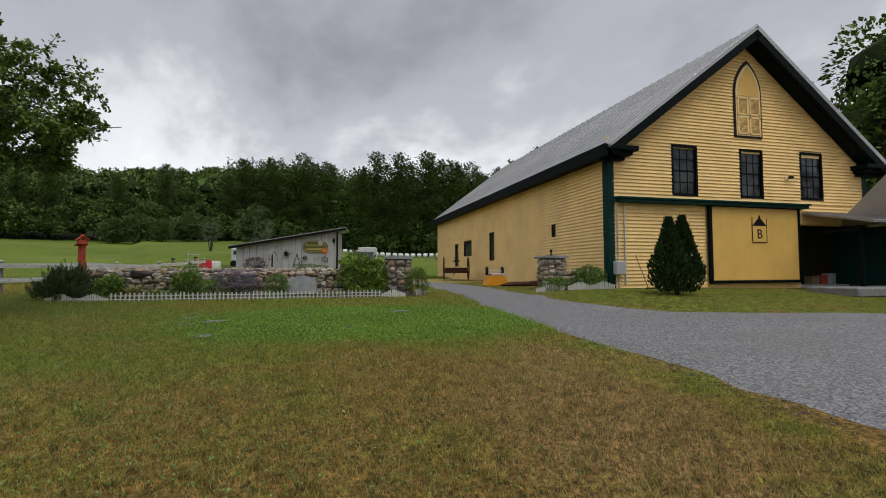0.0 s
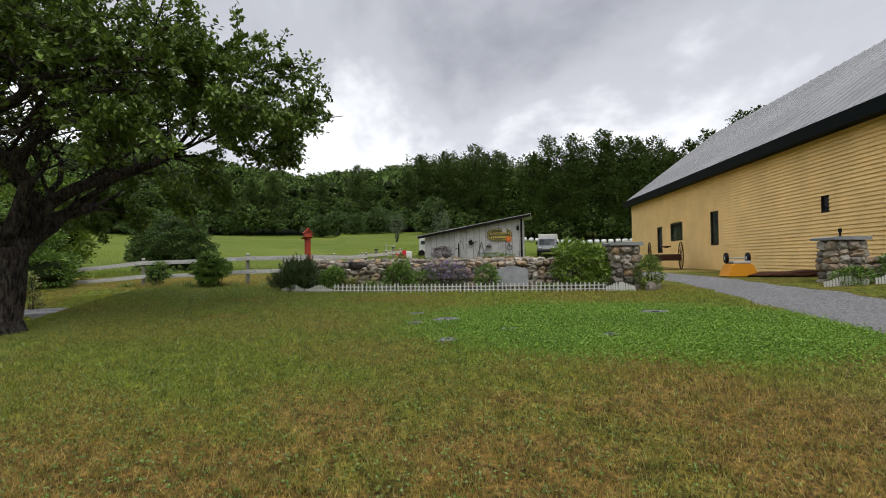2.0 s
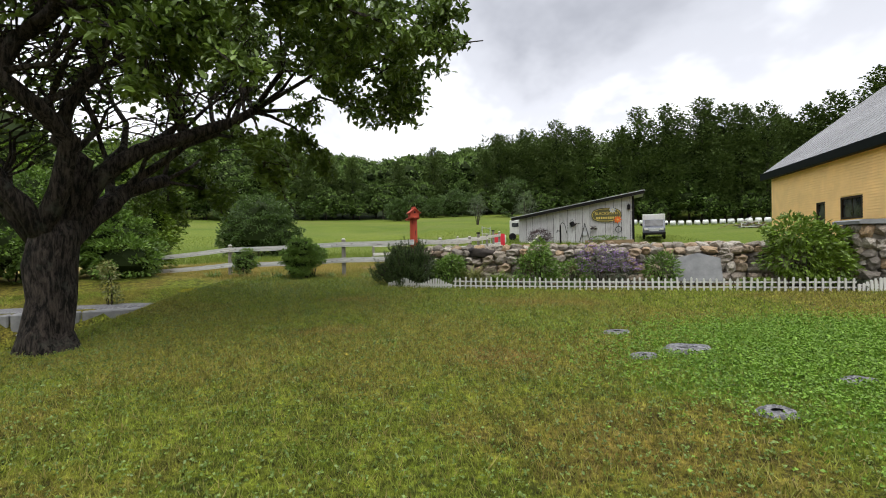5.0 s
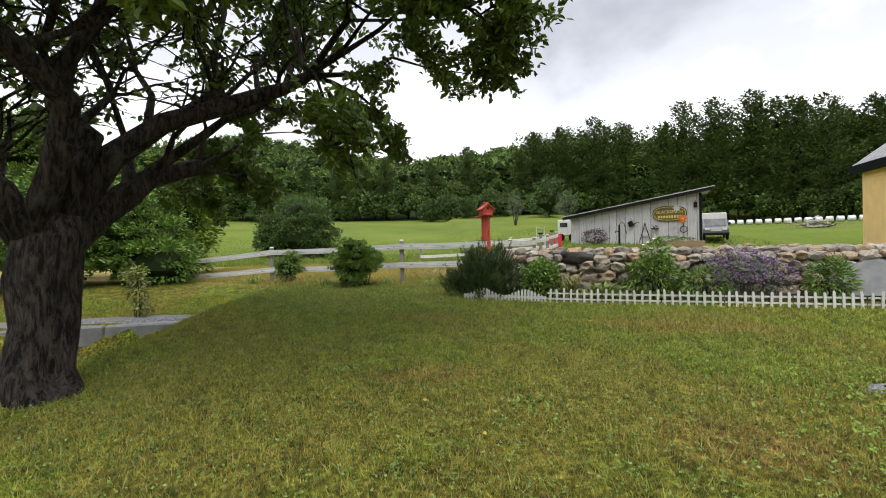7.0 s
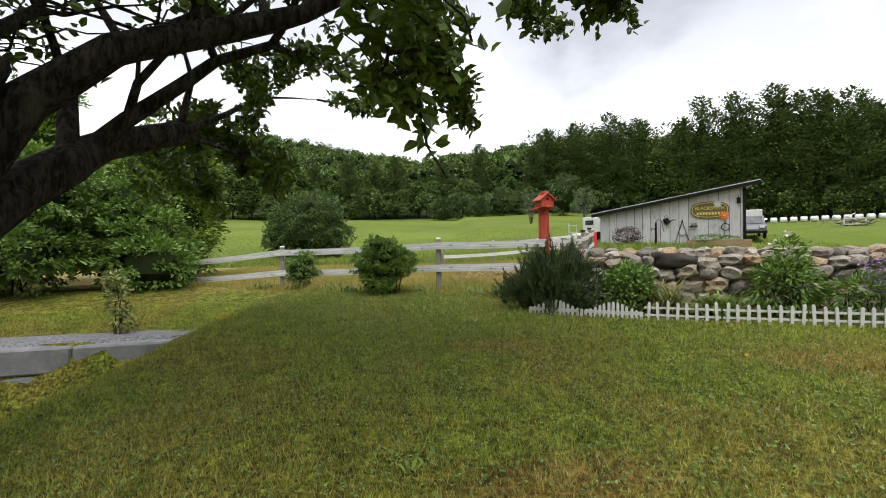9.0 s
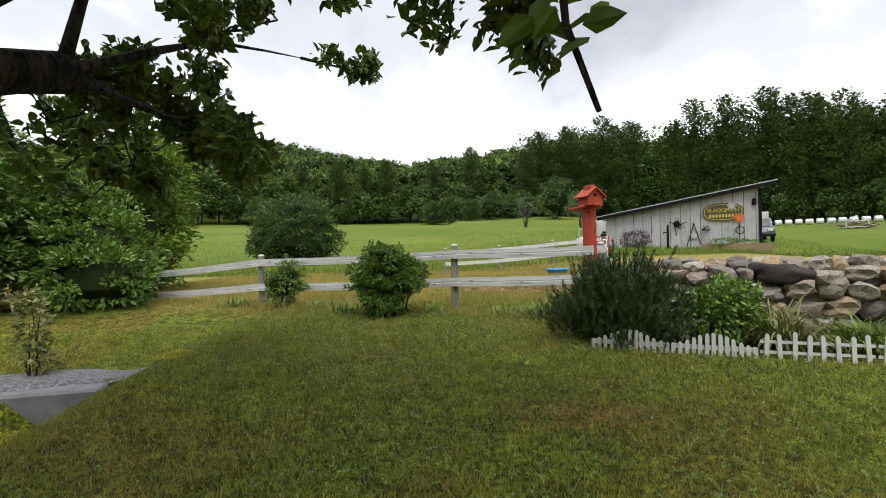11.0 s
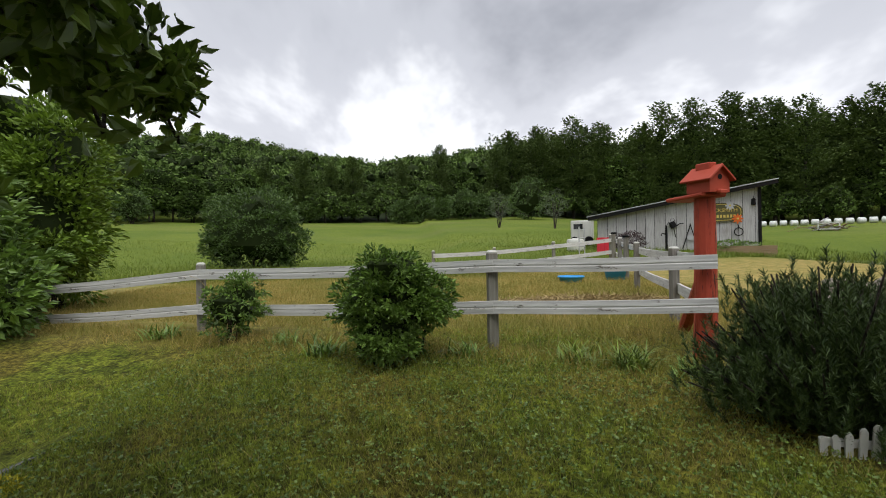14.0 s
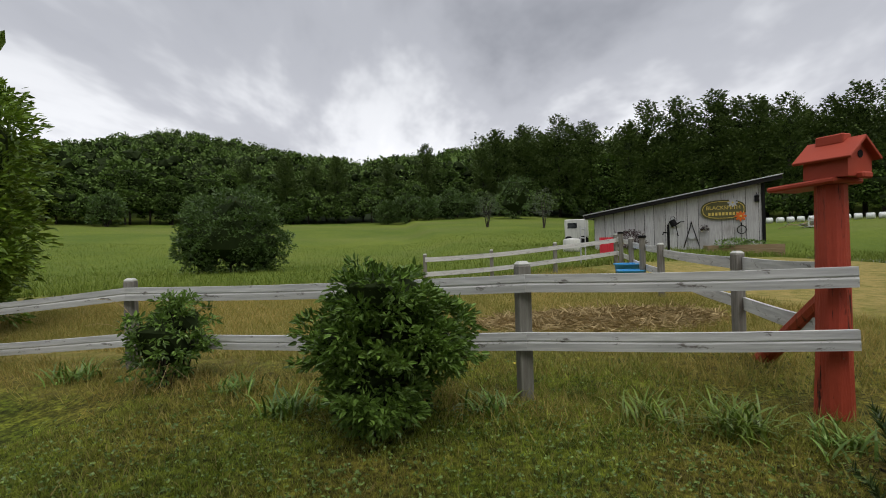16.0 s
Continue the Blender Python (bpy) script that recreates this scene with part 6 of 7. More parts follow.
part("handle", Geo().tube([(-0.1, 0, 0.15), (-0.12, 0, 0.32), (0.04, 0, 0.34), (0.1, 0, 0.22)], [0.014] * 4, 6), BLACK_IRON, can)
tri = thing("iron_tongs", on_shed(4.75, 1.7, -0.1), "long iron tongs with a ring standing against the shed", "tongs")
part("leg", Geo().tube([(-0.38, 0, 0), (-0.05, 0, 1.1), (0.0, 0, 1.35)], [0.022, 0.022, 0.02], 6), BLACK_IRON, tri)
part("leg", Geo().tube([(0.34, 0, 0.1), (0.05, 0, 1.1), (0.0, 0, 1.35)], [0.022, 0.022, 0.02], 6), BLACK_IRON, tri)
part("dial", Geo().lathe([(0.16, -0.01), (0.16, 0.01)], 16, pose(0, -0.03, 0.6, 90, 0, 0)), GREY, tri)


def ring(r, t, m, n=20):
    g = Geo()
    pts = [(r * math.cos(2 * math.pi * i / n), 0, r * math.sin(2 * math.pi * i / n)) for i in range(n + 1)]
    return g.tube(pts, [t] * (n + 1), 6, m)


shoe = thing("horseshoe_ring", on_shed(7.0, 2.55, -0.09), "dark iron ring hanging on the shed wall", "ring")
part("ring", ring(0.2, 0.022, Matrix()), BLACK_IRON, shoe)
part("hook", Geo().tube([(0, 0.05, 0.36), (0, 0, 0.3), (0, 0, 0.2)], [0.012] * 3, 6), BLACK_IRON, shoe)
wre = shrub("wreath", *(on_shed(5.35, 2.75, -0.12).translation[:2]), [(0, 0, 0, 0.2, 0.08, 0.2)], 220, 0.08, LEAF_DARK, "small dark dried flower wreath on the shed", "wreath", stems=0, z=2.62)
blooms(wre, [(0, -0.04, 0, 0.2, 0.08, 0.2)], 8, 0.05, PETAL, "petals", -2)
pump = thing("water_pump", SHED @ pose(3.35, -2.6, gz(8, 37.2)), "black iron hand pump with a curved handle", "pump")
part("body", Geo().tube([(0, 0, -0.1), (0, 0, 0.9), (0, 0, 1.25)], [0.06, 0.06, 0.05], 8), BLACK_IRON, pump)
part("handle", Geo().tube([(0, 0, 1.25), (0.12, 0, 1.45), (0.3, 0, 1.3), (0.42, 0, 0.7)], [0.02] * 4, 6), BLACK_IRON, pump)
part("spout", Geo().tube([(0, 0, 0.85), (-0.2, 0, 0.9), (-0.24, 0, 0.78)], [0.03] * 3, 6), BLACK_IRON, pump)

# planter box before the shed
px, py = 10.75, 35.95
pl = thing("planter_box", pose(px, py, gz(px, py) - 0.05, 0, 0, -24), "long timber planter box full of green herbs", "planter")
for i in range(3):
    for yy in (-0.5, 0.46):
        part("plank", Geo().box((-1.5, yy, i * 0.19), (1.5, yy + 0.04, i * 0.19 + 0.182), 0.006), TIMBER, pl)
    for xx in (-1.5, 1.46):
        part("plank", Geo().box((xx, -0.455, i * 0.19), (xx + 0.04, 0.455, i * 0.19 + 0.182), 0.006), TIMBER, pl)
part("soil", Geo().box((-1.45, -0.45, 0.1), (1.45, 0.45, 0.5)), MORTAR, pl)
herb = shrub("herbs", px, py, [(-0.5, 0, 0.12, 0.8, 0.35, 0.22), (0.5, 0, 0.08, 0.7, 0.35, 0.16)], 900, 0.12, LEAF_BUSH, "green herbs growing in the planter box", "plant", stems=0, z=gz(px, py) + 0.45)

# ---- things farther off ----
# blue tubs in the paddock
m = Mat("blue_plastic", 0.4, 0, 0.5)
m.color(m.mix(m.noise(3, 4), (0.02, 0.26, 0.62), (0.05, 0.38, 0.75)))
BLUE = m.m
for x, y, r, h, lab in ((0.75, 27.0, 0.33, 0.36, "blue plastic feed tub in the paddock"), (1.2, 28.0, 0.36, 0.42, "blue plastic water tub beside the fence"), (-0.45, 27.2, 0.34, 0.16, "shallow blue plastic feed pan in the dry grass")):
    tb = thing("feed_tub", pose(x, y, gz(x, y)), lab, "tub", "paddock tubs")
    part("bowl", Geo().lathe([(r * 0.8, 0), (r, h), (r * 1.06, h + 0.005), (r * 1.05, h - 0.03), (r * 0.93, h - 0.02), (r * 0.75, 0.04)], 22), BLUE, tb, smooth=True)
    part("rim", ring(r * 1.03, 0.018, pose(0, 0, h, 90, 0, 0)), BLUE, tb)

# the far side of the paddock
for (xa, ya), (xb, yb) in zip([(2.8, 32.0), (0.4, 31.5), (-1.9, 31.0)], [(0.4, 31.5), (-1.9, 31.0), (-4.1, 30.5)]):
    fence_post(xb, yb, 1.0)
    for h in (0.85, 0.4):
        rail((xa, ya - 0.08, gz(xa, ya) + h), (xb, yb - 0.08, gz(xb, yb) + h))
for x, y in ((0.95, 26.8), (2.2, 30.4)):
    dp = thing("round_post", pose(x, y, gz(x, y) - 0.1), "dark round wooden post with a flat cap", "post", "dark paddock posts")
    part("post", Geo().tube([(0, 0, 0), (0, 0, 1.25)], [0.07, 0.07], 10), POST, dp)
    part("cap", Geo().lathe([(0.09, 1.24), (0.1, 1.28), (0.08, 1.3)], 10), BLACK_IRON, dp)
gate = thing("tube_gate", pose(2.0, 33.2, gz(2.0, 33.2), 0, 0, 60), "grey tubular metal gate leaning by the shed", "gate")
for z in (0.3, 0.65, 1.0, 1.35):
    part("bar", Geo().tube([(0, 0, z), (1.3, 0, z)], [0.02, 0.02], 6), GREY, gate)
for x in (0.0, 1.3):
    part("upright", Geo().tube([(x, 0, 0.0), (x, 0, 1.45)], [0.025, 0.025], 6), GREY, gate)
cloth = thing("red_blanket", pose(2.6, 33.0, gz(2.6, 33.0), 0, 0, 20), "red and white blanket hung on the fence by the shed", "blanket")
g = Geo()
for i in range(9):
    for k in range(6):
        g.v.append((i * 0.09, 0.05 * math.sin(i * 1.3) - 0.1, 0.25 + k * 0.14))
g.f = [(i * 6 + k, (i + 1) * 6 + k, (i + 1) * 6 + k + 1, i * 6 + k + 1) for i in range(8) for k in range(5)]
cl = part("cloth", g, paint("red_cloth", (0.55, 0.03, 0.05), 0.2), cloth)
sol = cl.modifiers.new("thickness", "SOLIDIFY")
sol.thickness = 0.02
white_drum = thing("white_tank", pose(4.2, 39.8, gz(4.2, 39.8)), "white plastic tank beside the shed", "tank")
part("body", Geo().lathe([(0.42, 0), (0.46, 0.1), (0.46, 0.6), (0.4, 0.68), (0.1, 0.72)], 20), WHITE, white_drum, smooth=True)
van = thing("white_trailer", pose(7.0, 46.6, gz(7.0, 46.6), 0, 0, -24), "white box trailer parked behind the shed", "trailer")
part("body", Geo().box((-0.6, -0.6, 0.45), (0.9, 0.6, 1.75), 0.06), WHITE, van)
part("window", Geo().box((-0.4, -0.615, 1.15), (0.2, -0.602, 1.5)), GLASS, van)
for x in (-0.35, 0.6):
    part("wheel", Geo().lathe([(0.3, -0.09), (0.32, -0.05), (0.32, 0.05), (0.3, 0.09)], 16, pose(x, -0.55, 0.32, 90, 0, 0)), BLACK_IRON, van)

# the parked pickup with its box body
TRUCK_BLUE = paint("grey_blue_car_paint", (0.12, 0.13, 0.16), 0.12, 0.3)
tx, ty = 20.6, 49.2
truck = thing("pickup_truck", pose(tx, ty, gz(tx, ty), 0, 0, 243), "old grey pickup truck with a white box body", "truck")
prof = [(-1.0, 0.45), (2.55, 0.45), (2.6, 0.95), (2.5, 1.12), (1.25, 1.2), (0.75, 1.85), (-1.0, 1.9)]
part("cab", Geo().prism(prof, -0.92, 0.92), TRUCK_BLUE, truck)
part("windscreen", Geo().prism([(1.24, 1.23), (1.28, 1.23), (0.82, 1.82), (0.78, 1.82)], -0.78, 0.78), GLASS, truck)
for s in (-1, 1):
    part("side_window", Geo().box((-0.1, 0.925 * s - 0.004, 1.25), (0.75, 0.925 * s + 0.004, 1.7)), GLASS, truck)
    part("headlight", Geo().box((2.56, s * 0.62 - 0.17, 0.82), (2.63, s * 0.62 + 0.17, 1.0), 0.02), WHITE, truck)
    part("mirror", Geo().box((0.95, s * 1.06 - 0.09, 1.28), (1.05, s * 1.06 + 0.09, 1.5), 0.02), BLACK_IRON, truck)
    for x in (1.75, -2.2):
        wh = part("wheel", Geo().lathe([(0.34, -0.1), (0.39, -0.06), (0.39, 0.06), (0.34, 0.1)], 18, pose(x, s * 0.85, 0.39, 90, 0, 0)), BLACK_IRON, truck)
        part("rim", Geo().lathe([(0.22, -0.105), (0.22, 0.105)], 14, pose(x, s * 0.85, 0.39, 90, 0, 0)), GREY, wh)
part("grille", Geo().box((2.57, -0.4, 0.72), (2.62, 0.4, 1.0), 0.01), GREY, truck)
part("bumper", Geo().box((2.55, -0.95, 0.42), (2.75, 0.95, 0.62), 0.03), BLACK_IRON, truck)
part("box_body", Geo().box((-3.4, -1.0, 0.75), (-0.9, 1.0, 2.45), 0.05), WHITE, truck)

# wrapped bales along the meadow
m = Mat("bale_wrap", 0.35, 0, 0.5)
m.color(m.mix(m.ramp(m.noise(3, 4), [(0.35, 0.0), (0.7, 1.0)]), (0.50, 0.53, 0.50), (0.70, 0.71, 0.70)))
m.bump(m.noise(9, 4, 0.6, (1, 4, 4)), 0.5, 0.03)
WRAP = m.m
bale = thing("hay_bale", pose(0, 0, 0), "white plastic wrapped round hay bale in the meadow", "hay bale", "row of wrapped bales")
part("wrap", Geo().lathe([(0.32, -0.5), (0.44, -0.46), (0.49, -0.36), (0.49, 0.36), (0.44, 0.46), (0.32, 0.5)], 18, pose(0, 0, 0.47, 0, 90, 0)), WRAP, bale, smooth=True)
rnd = random.Random(8)
for i in range(34):
    b = radians(23.5 + i * 0.80)
    r = 101 - 0.10 * i + rnd.uniform(-0.6, 0.6)
    x, y = -4 + r * math.sin(b), 10 + r * math.cos(b)
    mm = pose(x, y, gz(x, y), 0, 0, rnd.uniform(-20, 20) - math.degrees(b))
    if i == 0:
        bale.matrix_basis = mm
    else:
        copy_thing(bale, mm)
# heap of broken boards
px, py = 38.0, 60.0
heap = thing("board_heap", pose(px, py, gz(px, py), 0, 0, -35), "heap of broken boards and a white frame", "scrap heap")
for i in range(46):
    L = rnd.uniform(0.7, 1.9)
    mm = pose(rnd.gauss(0, 0.95), rnd.gauss(0, 0.6), 0.12 + abs(rnd.gauss(0, 0.32)), rnd.uniform(-15, 15), rnd.uniform(-24, 24), rnd.uniform(-60, 60))
    part("plank", Geo().box((-L / 2, -0.08, -0.02), (L / 2, 0.08, 0.02), 0, mm), rnd.choice((TIMBER, TIMBER, POST, BOARD, POST)), heap)
g = Geo()
for a, b in (((-0.9, 0.1), (0.9, 0.2)), ((-0.9, 0.7), (0.9, 0.8)), ((-0.9, 0.1), (-0.8, 0.8)), ((0.8, 0.1), (0.9, 0.8))):
    g.box((a[0], -1.0, a[1]), (b[0], -0.94, b[1]))
part("white_frame", g, WHITE, heap)

# yellow barrow and old machine beside the barn
m_y = paint("yellow_enamel", (0.72, 0.30, 0.02), 0.12)
cx, cy = 13.15, 16.6
cart = thing("yellow_barrow", pose(cx, cy, gz(cx, cy), 0, 0, -17), "upturned yellow barrow with two black wheels", "barrow")
part("tray", Geo().prism([(-0.52, 0.02), (0.5, 0.02), (0.32, 0.42), (0.2, 0.46), (-0.28, 0.46), (-0.36, 0.42)], -0.35, 0.35), m_y, cart)
part("bed_plate", Geo().box((-0.3, -0.28, 0.46), (0.3, 0.28, 0.56), 0.02), GREY, cart)
for x in (-0.42, 0.32):
    wh = part("wheel", Geo().lathe([(0.15, -0.05), (0.19, -0.04), (0.2, 0), (0.19, 0.04), (0.15, 0.05)], 16, pose(x, 0.0, 0.66, 90, 0, 80)), BLACK_IRON, cart)
    part("hub", Geo().lathe([(0.07, -0.056), (0.07, 0.056)], 10, pose(x, 0.0, 0.66, 90, 0, 80)), GREY, wh)
part("axle", Geo().tube([(-0.42, 0, 0.66), (0.32, 0, 0.66)], [0.018, 0.018], 6), GREY, cart)
m = Mat("bark_mulch", 0.95, 0, 0.15)
m.color(m.mix(m.noise(12, 5, 0.7), (0.035, 0.016, 0.010), (0.11, 0.052, 0.03))).bump(m.noise(25, 5, 0.7), 0.9, 0.03)
mul = part("mulch_heap", Geo().rock((2.4, 0.8, 0.4), 6, rough=0.35, cuts=3), m.m)
mul.matrix_basis = pose(14.35, 15.6, gz(14.35, 15.6), 0, 0, -17)
tagged(mul, "low heap of dark brown mulch by the barn", "mulch")
mx, my = 17.0, 25.6
mach = thing("horse_drawn_mower", pose(mx, my, gz(mx, my), 0, 0, 60), "rusty old farm machine with spoked iron wheels", "farm machine")
RUST = paint("rusty_iron", (0.045, 0.022, 0.014), 0.3, 0.8, (0.12, 0.05, 0.02))
for y in (-0.8, 0.8):
    wh = part("wheel", ring(0.75, 0.03, pose(0, y, 0.78), 28), RUST, mach)
    for i in range(10):
        a = math.pi * 2 * i / 10
        part("spoke", Geo().tube([(0, y, 0.78), (0.74 * math.cos(a), y, 0.78 + 0.74 * math.sin(a))], [0.014, 0.014], 5), RUST, wh)
part("bed", Geo().box((-0.9, -0.7, 0.5), (1.1, 0.7, 0.85), 0.03), RUST, mach)
part("seat", Geo().lathe([(0.05, 1.2), (0.22, 1.25), (0.25, 1.3)], 12, pose(-0.5, 0, 0)), RUST, mach)
part("tongue", Geo().tube([(1.0, 0, 0.7), (2.4, 0, 0.35)], [0.05, 0.04], 6), POST, mach)
# hay lying in the paddock
def litter(name, x, y, rx, ry, n, length, mat, label, category):
    a, r = RNG.random(n) * 6.28, RNG.random(n) ** 0.6
    p = np.stack([x + np.cos(a) * r * rx, y + np.sin(a) * r * ry, np.zeros(n)], 1)
    p[:, 2] = ground_z(p[:, 0], p[:, 1]) + 0.02 + 0.10 * (1 - r) * RNG.random(n)
    w = unit(n) * np.array([1, 1, 0.25])
    ob = new(name, leaf_mesh(name, p, w, RNG.uniform(0.5, 1.2, n) * length, mat, 0.06))
    return tagged(ob, label, category, kind="stuff")


m = Mat("straw", 0.8, 0, 0.25)
m.color(m.mix(m.island(), (0.26, 0.19, 0.085), (0.50, 0.39, 0.20)))
STRAW = m.m
litter("hay_litter", -1.9, 23.0, 2.0, 1.1, 7000, 0.22, STRAW, "thin heap of dry hay on the paddock grass", "hay")

m = Mat("stonecrop_leaves", 0.6, 0, 0.3)
m.color(m.mix(m.island(), (0.32, 0.30, 0.02), (0.58, 0.52, 0.04)))
CROP = m.m
for x, y, r in ((-7.15, 17.15, 0.2), (-7.75, 16.6, 0.16), (-7.55, 15.7, 0.3)):
    shrub("stonecrop", x, y, [(0, 0, 0.03, r, r * 0.7, 0.05)], 700, 0.022, CROP, "bright yellow stonecrop creeping over the stones", "plant", "stonecrop patches", stems=0)
for x, y in ((-3.9, 12.6), (-2.2, 11.6)):
    strap_clump("weed_rosette", x, y, 26, 0.075, LEAF_HOSTA, "small yellow-green weed rosette in the lawn", "weed", 0.03, 0.5)
# dry twigs about the small bush
for i in range(11):
    tw = thing("dry_twig", pose(-7.3 + 0.1 * math.sin(i * 2.4), 20.55 + 0.05 * i, gz(-7.3, 20.6) - 0.02, 0, 0, i * 47), "thin dry twig arching beside the small bush", "twig", "dry twigs")
    L, up = 0.45 + 0.12 * (i % 4), (0.95 if i % 3 else 0.35)
    arc = [(L * u * (0.4 + 0.6 * u), 0.05 * math.sin(3 * u + i), up * math.sin(min(1.0, u * 1.15) * (1.45 if i % 3 else 2.6)) * (0.75 + 0.05 * (i % 5))) for u in [k / 9 for k in range(10)]]
    part("stalk", Geo().tube(arc, [0.0045 - 0.0003 * k for k in range(10)], 5), STRAW, tw)

# ---- grass ----
def blades(name, x, y, height, width, mat, label, lean=0.45):
    """Single blades standing on the ground."""
    n = len(x)
    z = ground_z(x, y)
    a = RNG.random(n) * 6.2832
    h = height * RNG.uniform(0.5, 1.3, n)
    lx, ly = RNG.normal(size=n) * lean * h, RNG.normal(size=n) * lean * h
    wx, wy = np.cos(a) * width / 2, np.sin(a) * width / 2
    base = np.stack([x, y, z - 0.004], 1)
    v = np.stack([base - np.stack([wx, wy, 0 * wx], 1), base + np.stack([wx, wy, 0 * wx], 1), base + np.stack([lx, ly, h], 1)], 1).reshape(-1, 3)
    ob = new(name, raw_mesh(name, v, np.arange(3 * n).reshape(-1, 3), mat))
    return tagged(ob, label, "grass", kind="stuff")


def drive_left(y):
    return np.interp(y, [-9, -2.5, 1.4, 3.8, 6.8, 10, 13.2, 18], [3.2, 3.9, 4.85, 5.75, 6.75, 7.75, 9.0, 10.4])


HOLLOWS = ((0.85, 9.15, 0.15), (1.2, 10.9, 0.26), (2.0, 9.7, 0.14), (3.3, 8.8, 0.16), (5.3, 10.5, 0.3), (0.6, 10.7, 0.15), (0.8, 11.8, 0.15))


def lawn_mask(x, y):
    bedline = 17.05 - 0.302 * (x + 2.45)
    ok = (x < drive_left(y) - 0.05 + 0.25 * RNG.normal(size=len(x)) * 0.6)
    ok &= ~((x > -2.4) & (x < 7.6) & (y > bedline + 0.05))
    ok &= y < 20.6 - 0.28 * (x + 4) + 0.3
    past = y - (17.3 + 0.26 * (x + 8.2))
    ok &= ~((x < -7.3) & (past > -0.5) & (past < 1.1))
    for hx, hy, r in HOLLOWS:
        ok &= ((x - hx) / 1.25) ** 2 + ((y - hy) / 0.8) ** 2 > (r * 0.85) ** 2
    return ok


m = Mat("grass_blades", 0.6, 0, 0.25)
c = lawn_colour(m)
c = m.mix(m.math("MULTIPLY", m.ramp(m.island(), [(0.0, 0.0), (1.0, 1.0)]), 0.6), c, (0.360, 0.420, 0.085))
c = m.mix(m.ramp(m.island(), [(0.0, 0.7), (0.2, 0.0)]), c, (0.070, 0.092, 0.014))
c = m.mix(m.ramp(m.island(), [(0.88, 0.0), (0.91, 0.7)]), c, (0.40, 0.30, 0.13))
m.color(c)
thin(m, c, 0.35)
GRASS = m.m
# dense along the stretch of lawn that is walked, thinner away from it
def lawn_points(n, lo, hi, along=(-1.0, 20.5)):
    u = RNG.uniform(*along, n)
    off = RNG.uniform(lo, hi, n) * np.where(RNG.random(n) < 0.5, -1, 1)
    x = -0.31 * u + off * 0.955
    y = u + off * 0.296
    k = lawn_mask(x, y) & (y > -1)
    return x[k], y[k]


x, y = lawn_points(420000, 0, 2.6)
blades("lawn_grass", x, y, 0.045, 0.0075, GRASS, "short mown lawn grass, green and straw coloured")
x, y = lawn_points(300000, 2.6, 6.0)
blades("lawn_grass", x, y, 0.05, 0.011, GRASS, "short mown lawn grass, green and straw coloured")
x, y = lawn_points(200000, 6.0, 13.0)
blades("lawn_grass", x, y, 0.055, 0.017, GRASS, "short mown lawn grass, green and straw coloured")
# tufts, taller and darker
cn = 2600
tx_, ty_ = lawn_points(cn, 0, 7.0)
k = 26
x, y = np.repeat(tx_, k) + RNG.normal(size=len(tx_) * k) * 0.035, np.repeat(ty_, k) + RNG.normal(size=len(tx_) * k) * 0.035
blades("grass_tuft", x, y, 0.085, 0.009, GRASS, "taller tufts of grass in the lawn", 0.55)
# clover and broad weeds, thickest in the lush patch
def clover(name, n, cx, cy, rx, ry, size, mat, label):
    a, r = RNG.random(n) * 6.2832, np.sqrt(RNG.random(n)) * (1 + 0.18 * RNG.normal(size=n))
    x, y = cx + np.cos(a) * r * rx, cy + np.sin(a) * r * ry - 0.25 * np.cos(a) * r * rx
    keep = lawn_mask(x, y)
    x, y = np.repeat(x[keep], 3), np.repeat(y[keep], 3)
    z = ground_z(x, y) + np.repeat(RNG.uniform(0.02, 0.06, keep.sum()), 3)
    w = unit(len(x)) * np.array([1, 1, 0.3])
    ob = new(name, leaf_mesh(name, np.stack([x, y, z], 1), w, RNG.uniform(0.7, 1.3, len(x)) * size, mat, 0.8, 0.1))
    return tagged(ob, label, "clover", kind="stuff")


LEAF_CLOVER = leafy("clover_leaves", (0.120, 0.245, 0.020), (0.215, 0.375, 0.040), 0.55)
LEAF_WEED = leafy("lawn_weed_leaves", (0.085, 0.160, 0.024), (0.200, 0.290, 0.060))
clover("clover_patch", 50000, 4.2, 9.5, 3.6, 2.5, 0.024, LEAF_CLOVER, "lush patch of bright green clover in the lawn")
clover("lawn_weeds", 36000, -2.6, 9.5, 4.8, 10.0, 0.019, LEAF_WEED, "small broad leaved weeds scattered through the lawn")
for i, (x, y, r) in enumerate(HOLLOWS):
    g = Geo()
    ring_n, turns = 4, 20
    for k in range(ring_n + 1):
        for j in range(turns):
            a = 2 * math.pi * j / turns
            q = r * k / ring_n * (1 + 0.35 * noise.noise(Vector((math.cos(a) * 1.3, math.sin(a) * 1.3, i * 2.1))))
            px, py = x + math.cos(a) * q * 1.25, y + math.sin(a) * q * 0.8
            g.v.append((px, py, gz(px, py) + (0.03 if k < ring_n else -0.02)))
    g.f = [(k * turns + j, k * turns + (j + 1) % turns, (k + 1) * turns + (j + 1) % turns, (k + 1) * turns + j) for k in range(1, ring_n) for j in range(turns)]
    g.f.append(tuple(turns + j for j in range(turns)))
    tagged(part("gravel_patch", g, GRAVEL, smooth=True), "small bare patch of grey gravel in the clover", "gravel", kind="structure")
clover("fence_clover", 5200, -5.0, 17.8, 3.6, 1.9, 0.020, LEAF_WEED, "leafy clover and plantain on the lawn before the fence")
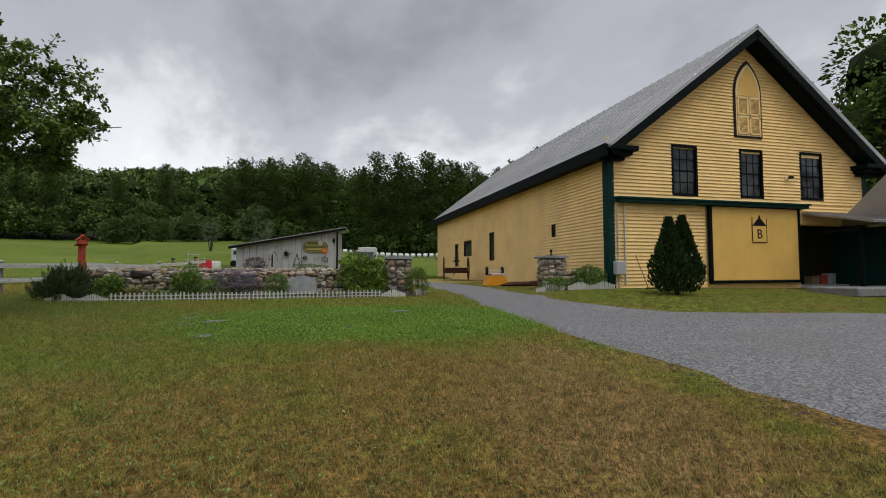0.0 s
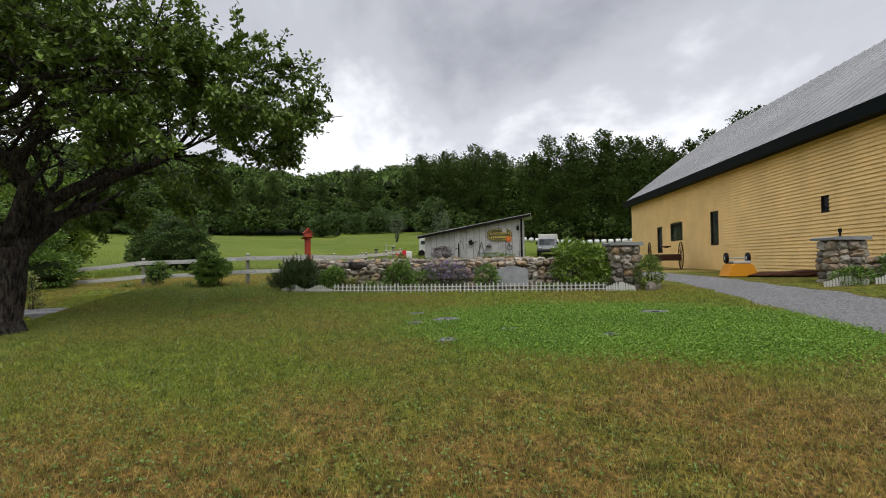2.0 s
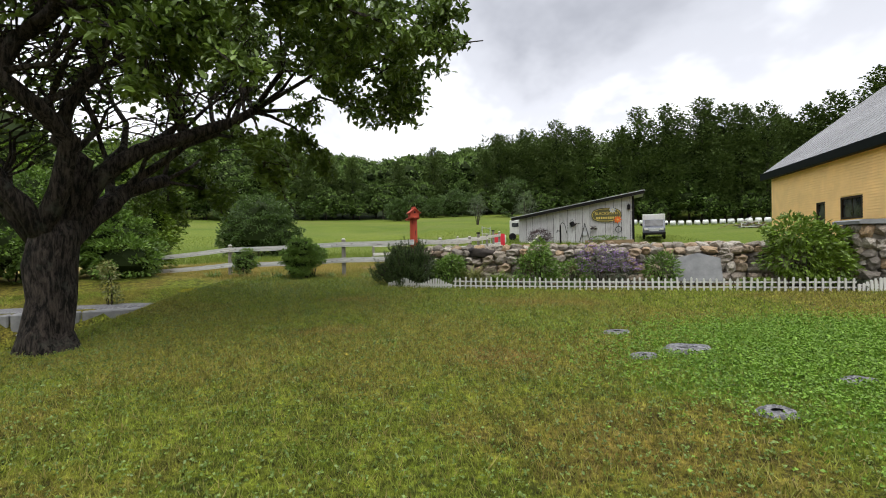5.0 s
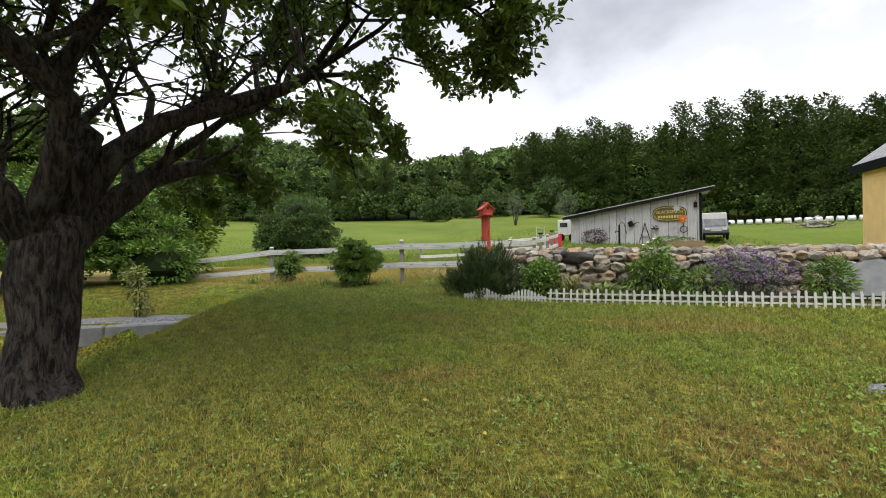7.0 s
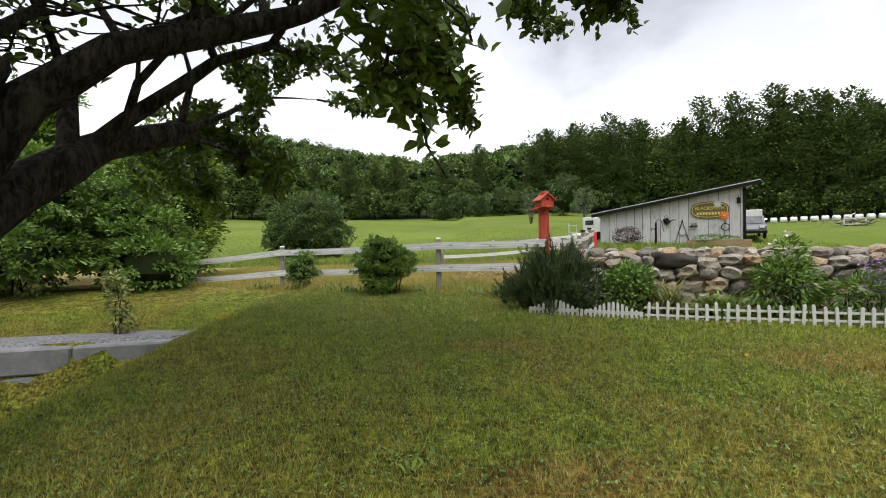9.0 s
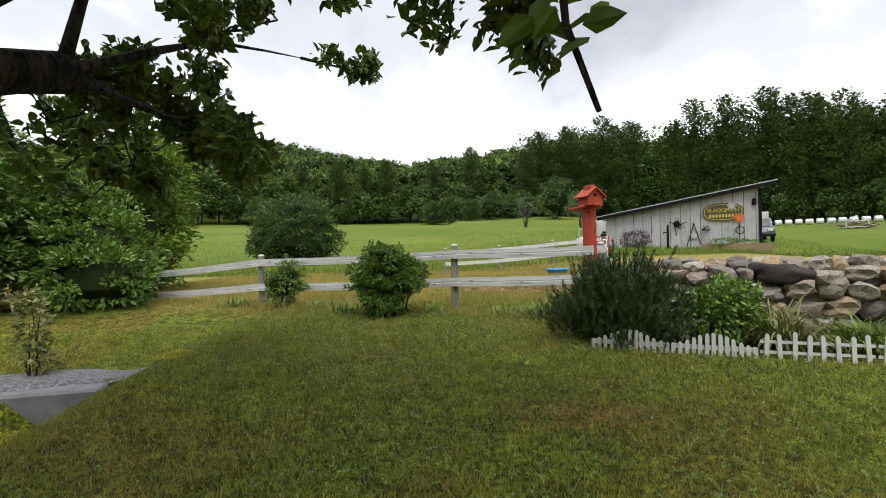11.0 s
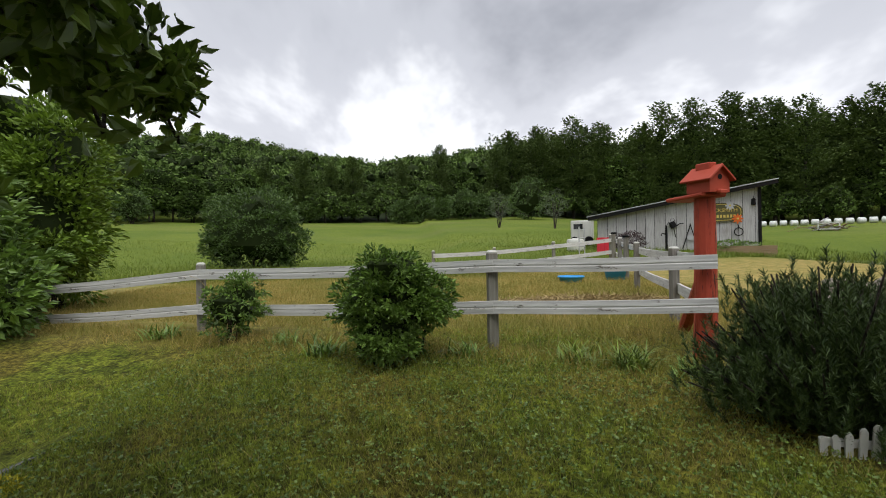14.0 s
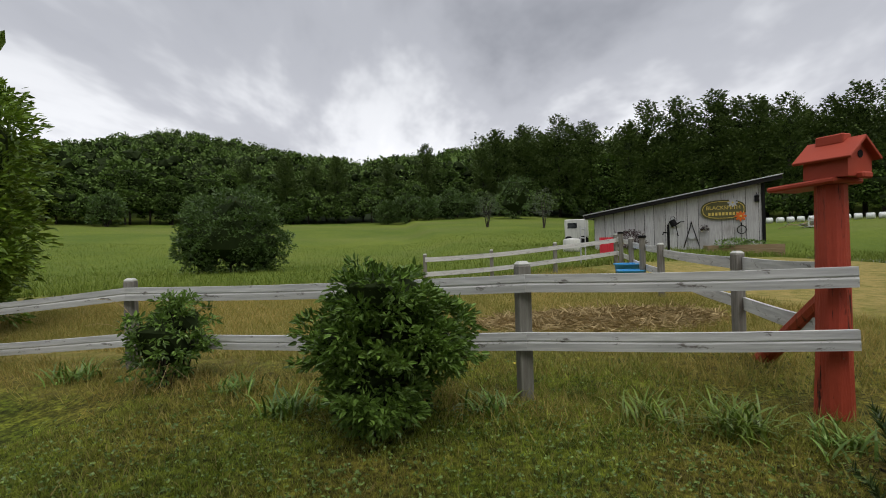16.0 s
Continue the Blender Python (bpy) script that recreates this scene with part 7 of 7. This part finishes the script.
for x, y, n, size in ((-2.75, 18.85, 120, 0.34), (-3.2, 19.15, 80, 0.26), (-2.3, 18.6, 60, 0.22), (-6.4, 20.3, 70, 0.24), (-4.3, 19.5, 60, 0.26), (-5.8, 19.7, 70, 0.28), (-8.3, 21.2, 70, 0.3)):
    strap_clump("weed_clump", x, y, n, size, LEAF_HOSTA if n > 70 else LEAF_BUSH, "clump of uncut green weeds at the fence foot", "weed", 0.018, 0.6)
# tall dry grass in the paddock and along the fence
m = Mat("tall_dry_grass", 0.7, 0, 0.25)
c = m.mix(m.island(), (0.20, 0.205, 0.040), (0.50, 0.37, 0.125))
c = m.mix(m.ramp(m.noise(0.7, 3, world=True), [(0.4, 0.0), (0.65, 0.6)]), c, (0.165, 0.190, 0.036))
m.color(c)
thin(m, c, 0.3)
TALL = m.m
n = 150000
x, y = RNG.uniform(-13, 1.5, n), RNG.uniform(19.2, 33, n)
k = (y > 20.4 - 0.42 * (x + 4)) & (RNG.random(n) < np.clip(1.4 - (y - 20) / 12, 0.15, 1)) & (((x + 1.9) / 2.0) ** 2 + ((y - 23) / 1.1) ** 2 > 1)
blades("paddock_grass", x[k], y[k], 0.13, 0.010, TALL, "tall dry yellow grass in the paddock", 0.5)
n = 8000
u = RNG.random(n)
x = -11 + u * 9.2 + RNG.normal(size=n) * 0.1
y = 22.3 - u * 3.6 + RNG.normal(size=n) * 0.28
blades("fence_grass", x, y, 0.12, 0.008, TALL, "uncut grass along the foot of the fence", 0.55)
m = Mat("meadow_grass_blades", 0.7, 0, 0.25)
m.color(m.mix(m.island(), (0.095, 0.145, 0.015), (0.165, 0.205, 0.030)))
MEADOW = m.m
n = 60000
x, y = RNG.uniform(-40, 24, n), 32 + 40 * RNG.random(n) ** 1.8
blades("meadow_grass", x, y, 0.22, 0.03, MEADOW, "green meadow grass beyond the paddock", 0.4)
# yellow leaves lying on the lawn
fx, fy = lawn_points(40, 0.5, 4.0)
fp = np.stack([fx, fy, ground_z(fx, fy) + 0.045], 1)
m = Mat("fallen_leaf", 0.6, 0, 0.3)
m.color(m.mix(m.island(), (0.38, 0.26, 0.03), (0.55, 0.45, 0.06)))
ob = new("fallen_leaves", leaf_mesh("fallen_leaves", fp, unit(len(fp)) * np.array([1, 1, 0.3]), RNG.uniform(0.04, 0.07, len(fp)), m.m, 0.6))
tagged(ob, "yellow fallen leaves lying on the lawn", "leaves", kind="stuff")
# loose stones at the edge of the drive
n = 500
u = RNG.uniform(-2, 14, n)
P, F = [], []
for i in range(n):
    x, y = float(drive_left(u[i])) + abs(RNG.normal()) * 0.5 + 0.0, float(u[i])
    s = RNG.uniform(0.008, 0.018)
    q = np.array([[1, 0, 0], [-1, 0, 0], [0, 1, 0], [0, -1, 0], [0, 0, 1], [0, 0, -1]]) * s * RNG.uniform(0.6, 1.2, (6, 1))
    P.append(q + np.array([x, y, gz(x, y) + 0.012 + s * 0.3]))
    F.append(np.array([[0, 2, 4], [2, 1, 4], [1, 3, 4], [3, 0, 4], [2, 0, 5], [1, 2, 5], [3, 1, 5], [0, 3, 5]]) + 6 * i)
ob = new("loose_gravel", raw_mesh("loose_gravel", np.concatenate(P), np.concatenate(F), GRAVEL))
tagged(ob, "loose grey stones along the drive's edge", "gravel", kind="stuff")
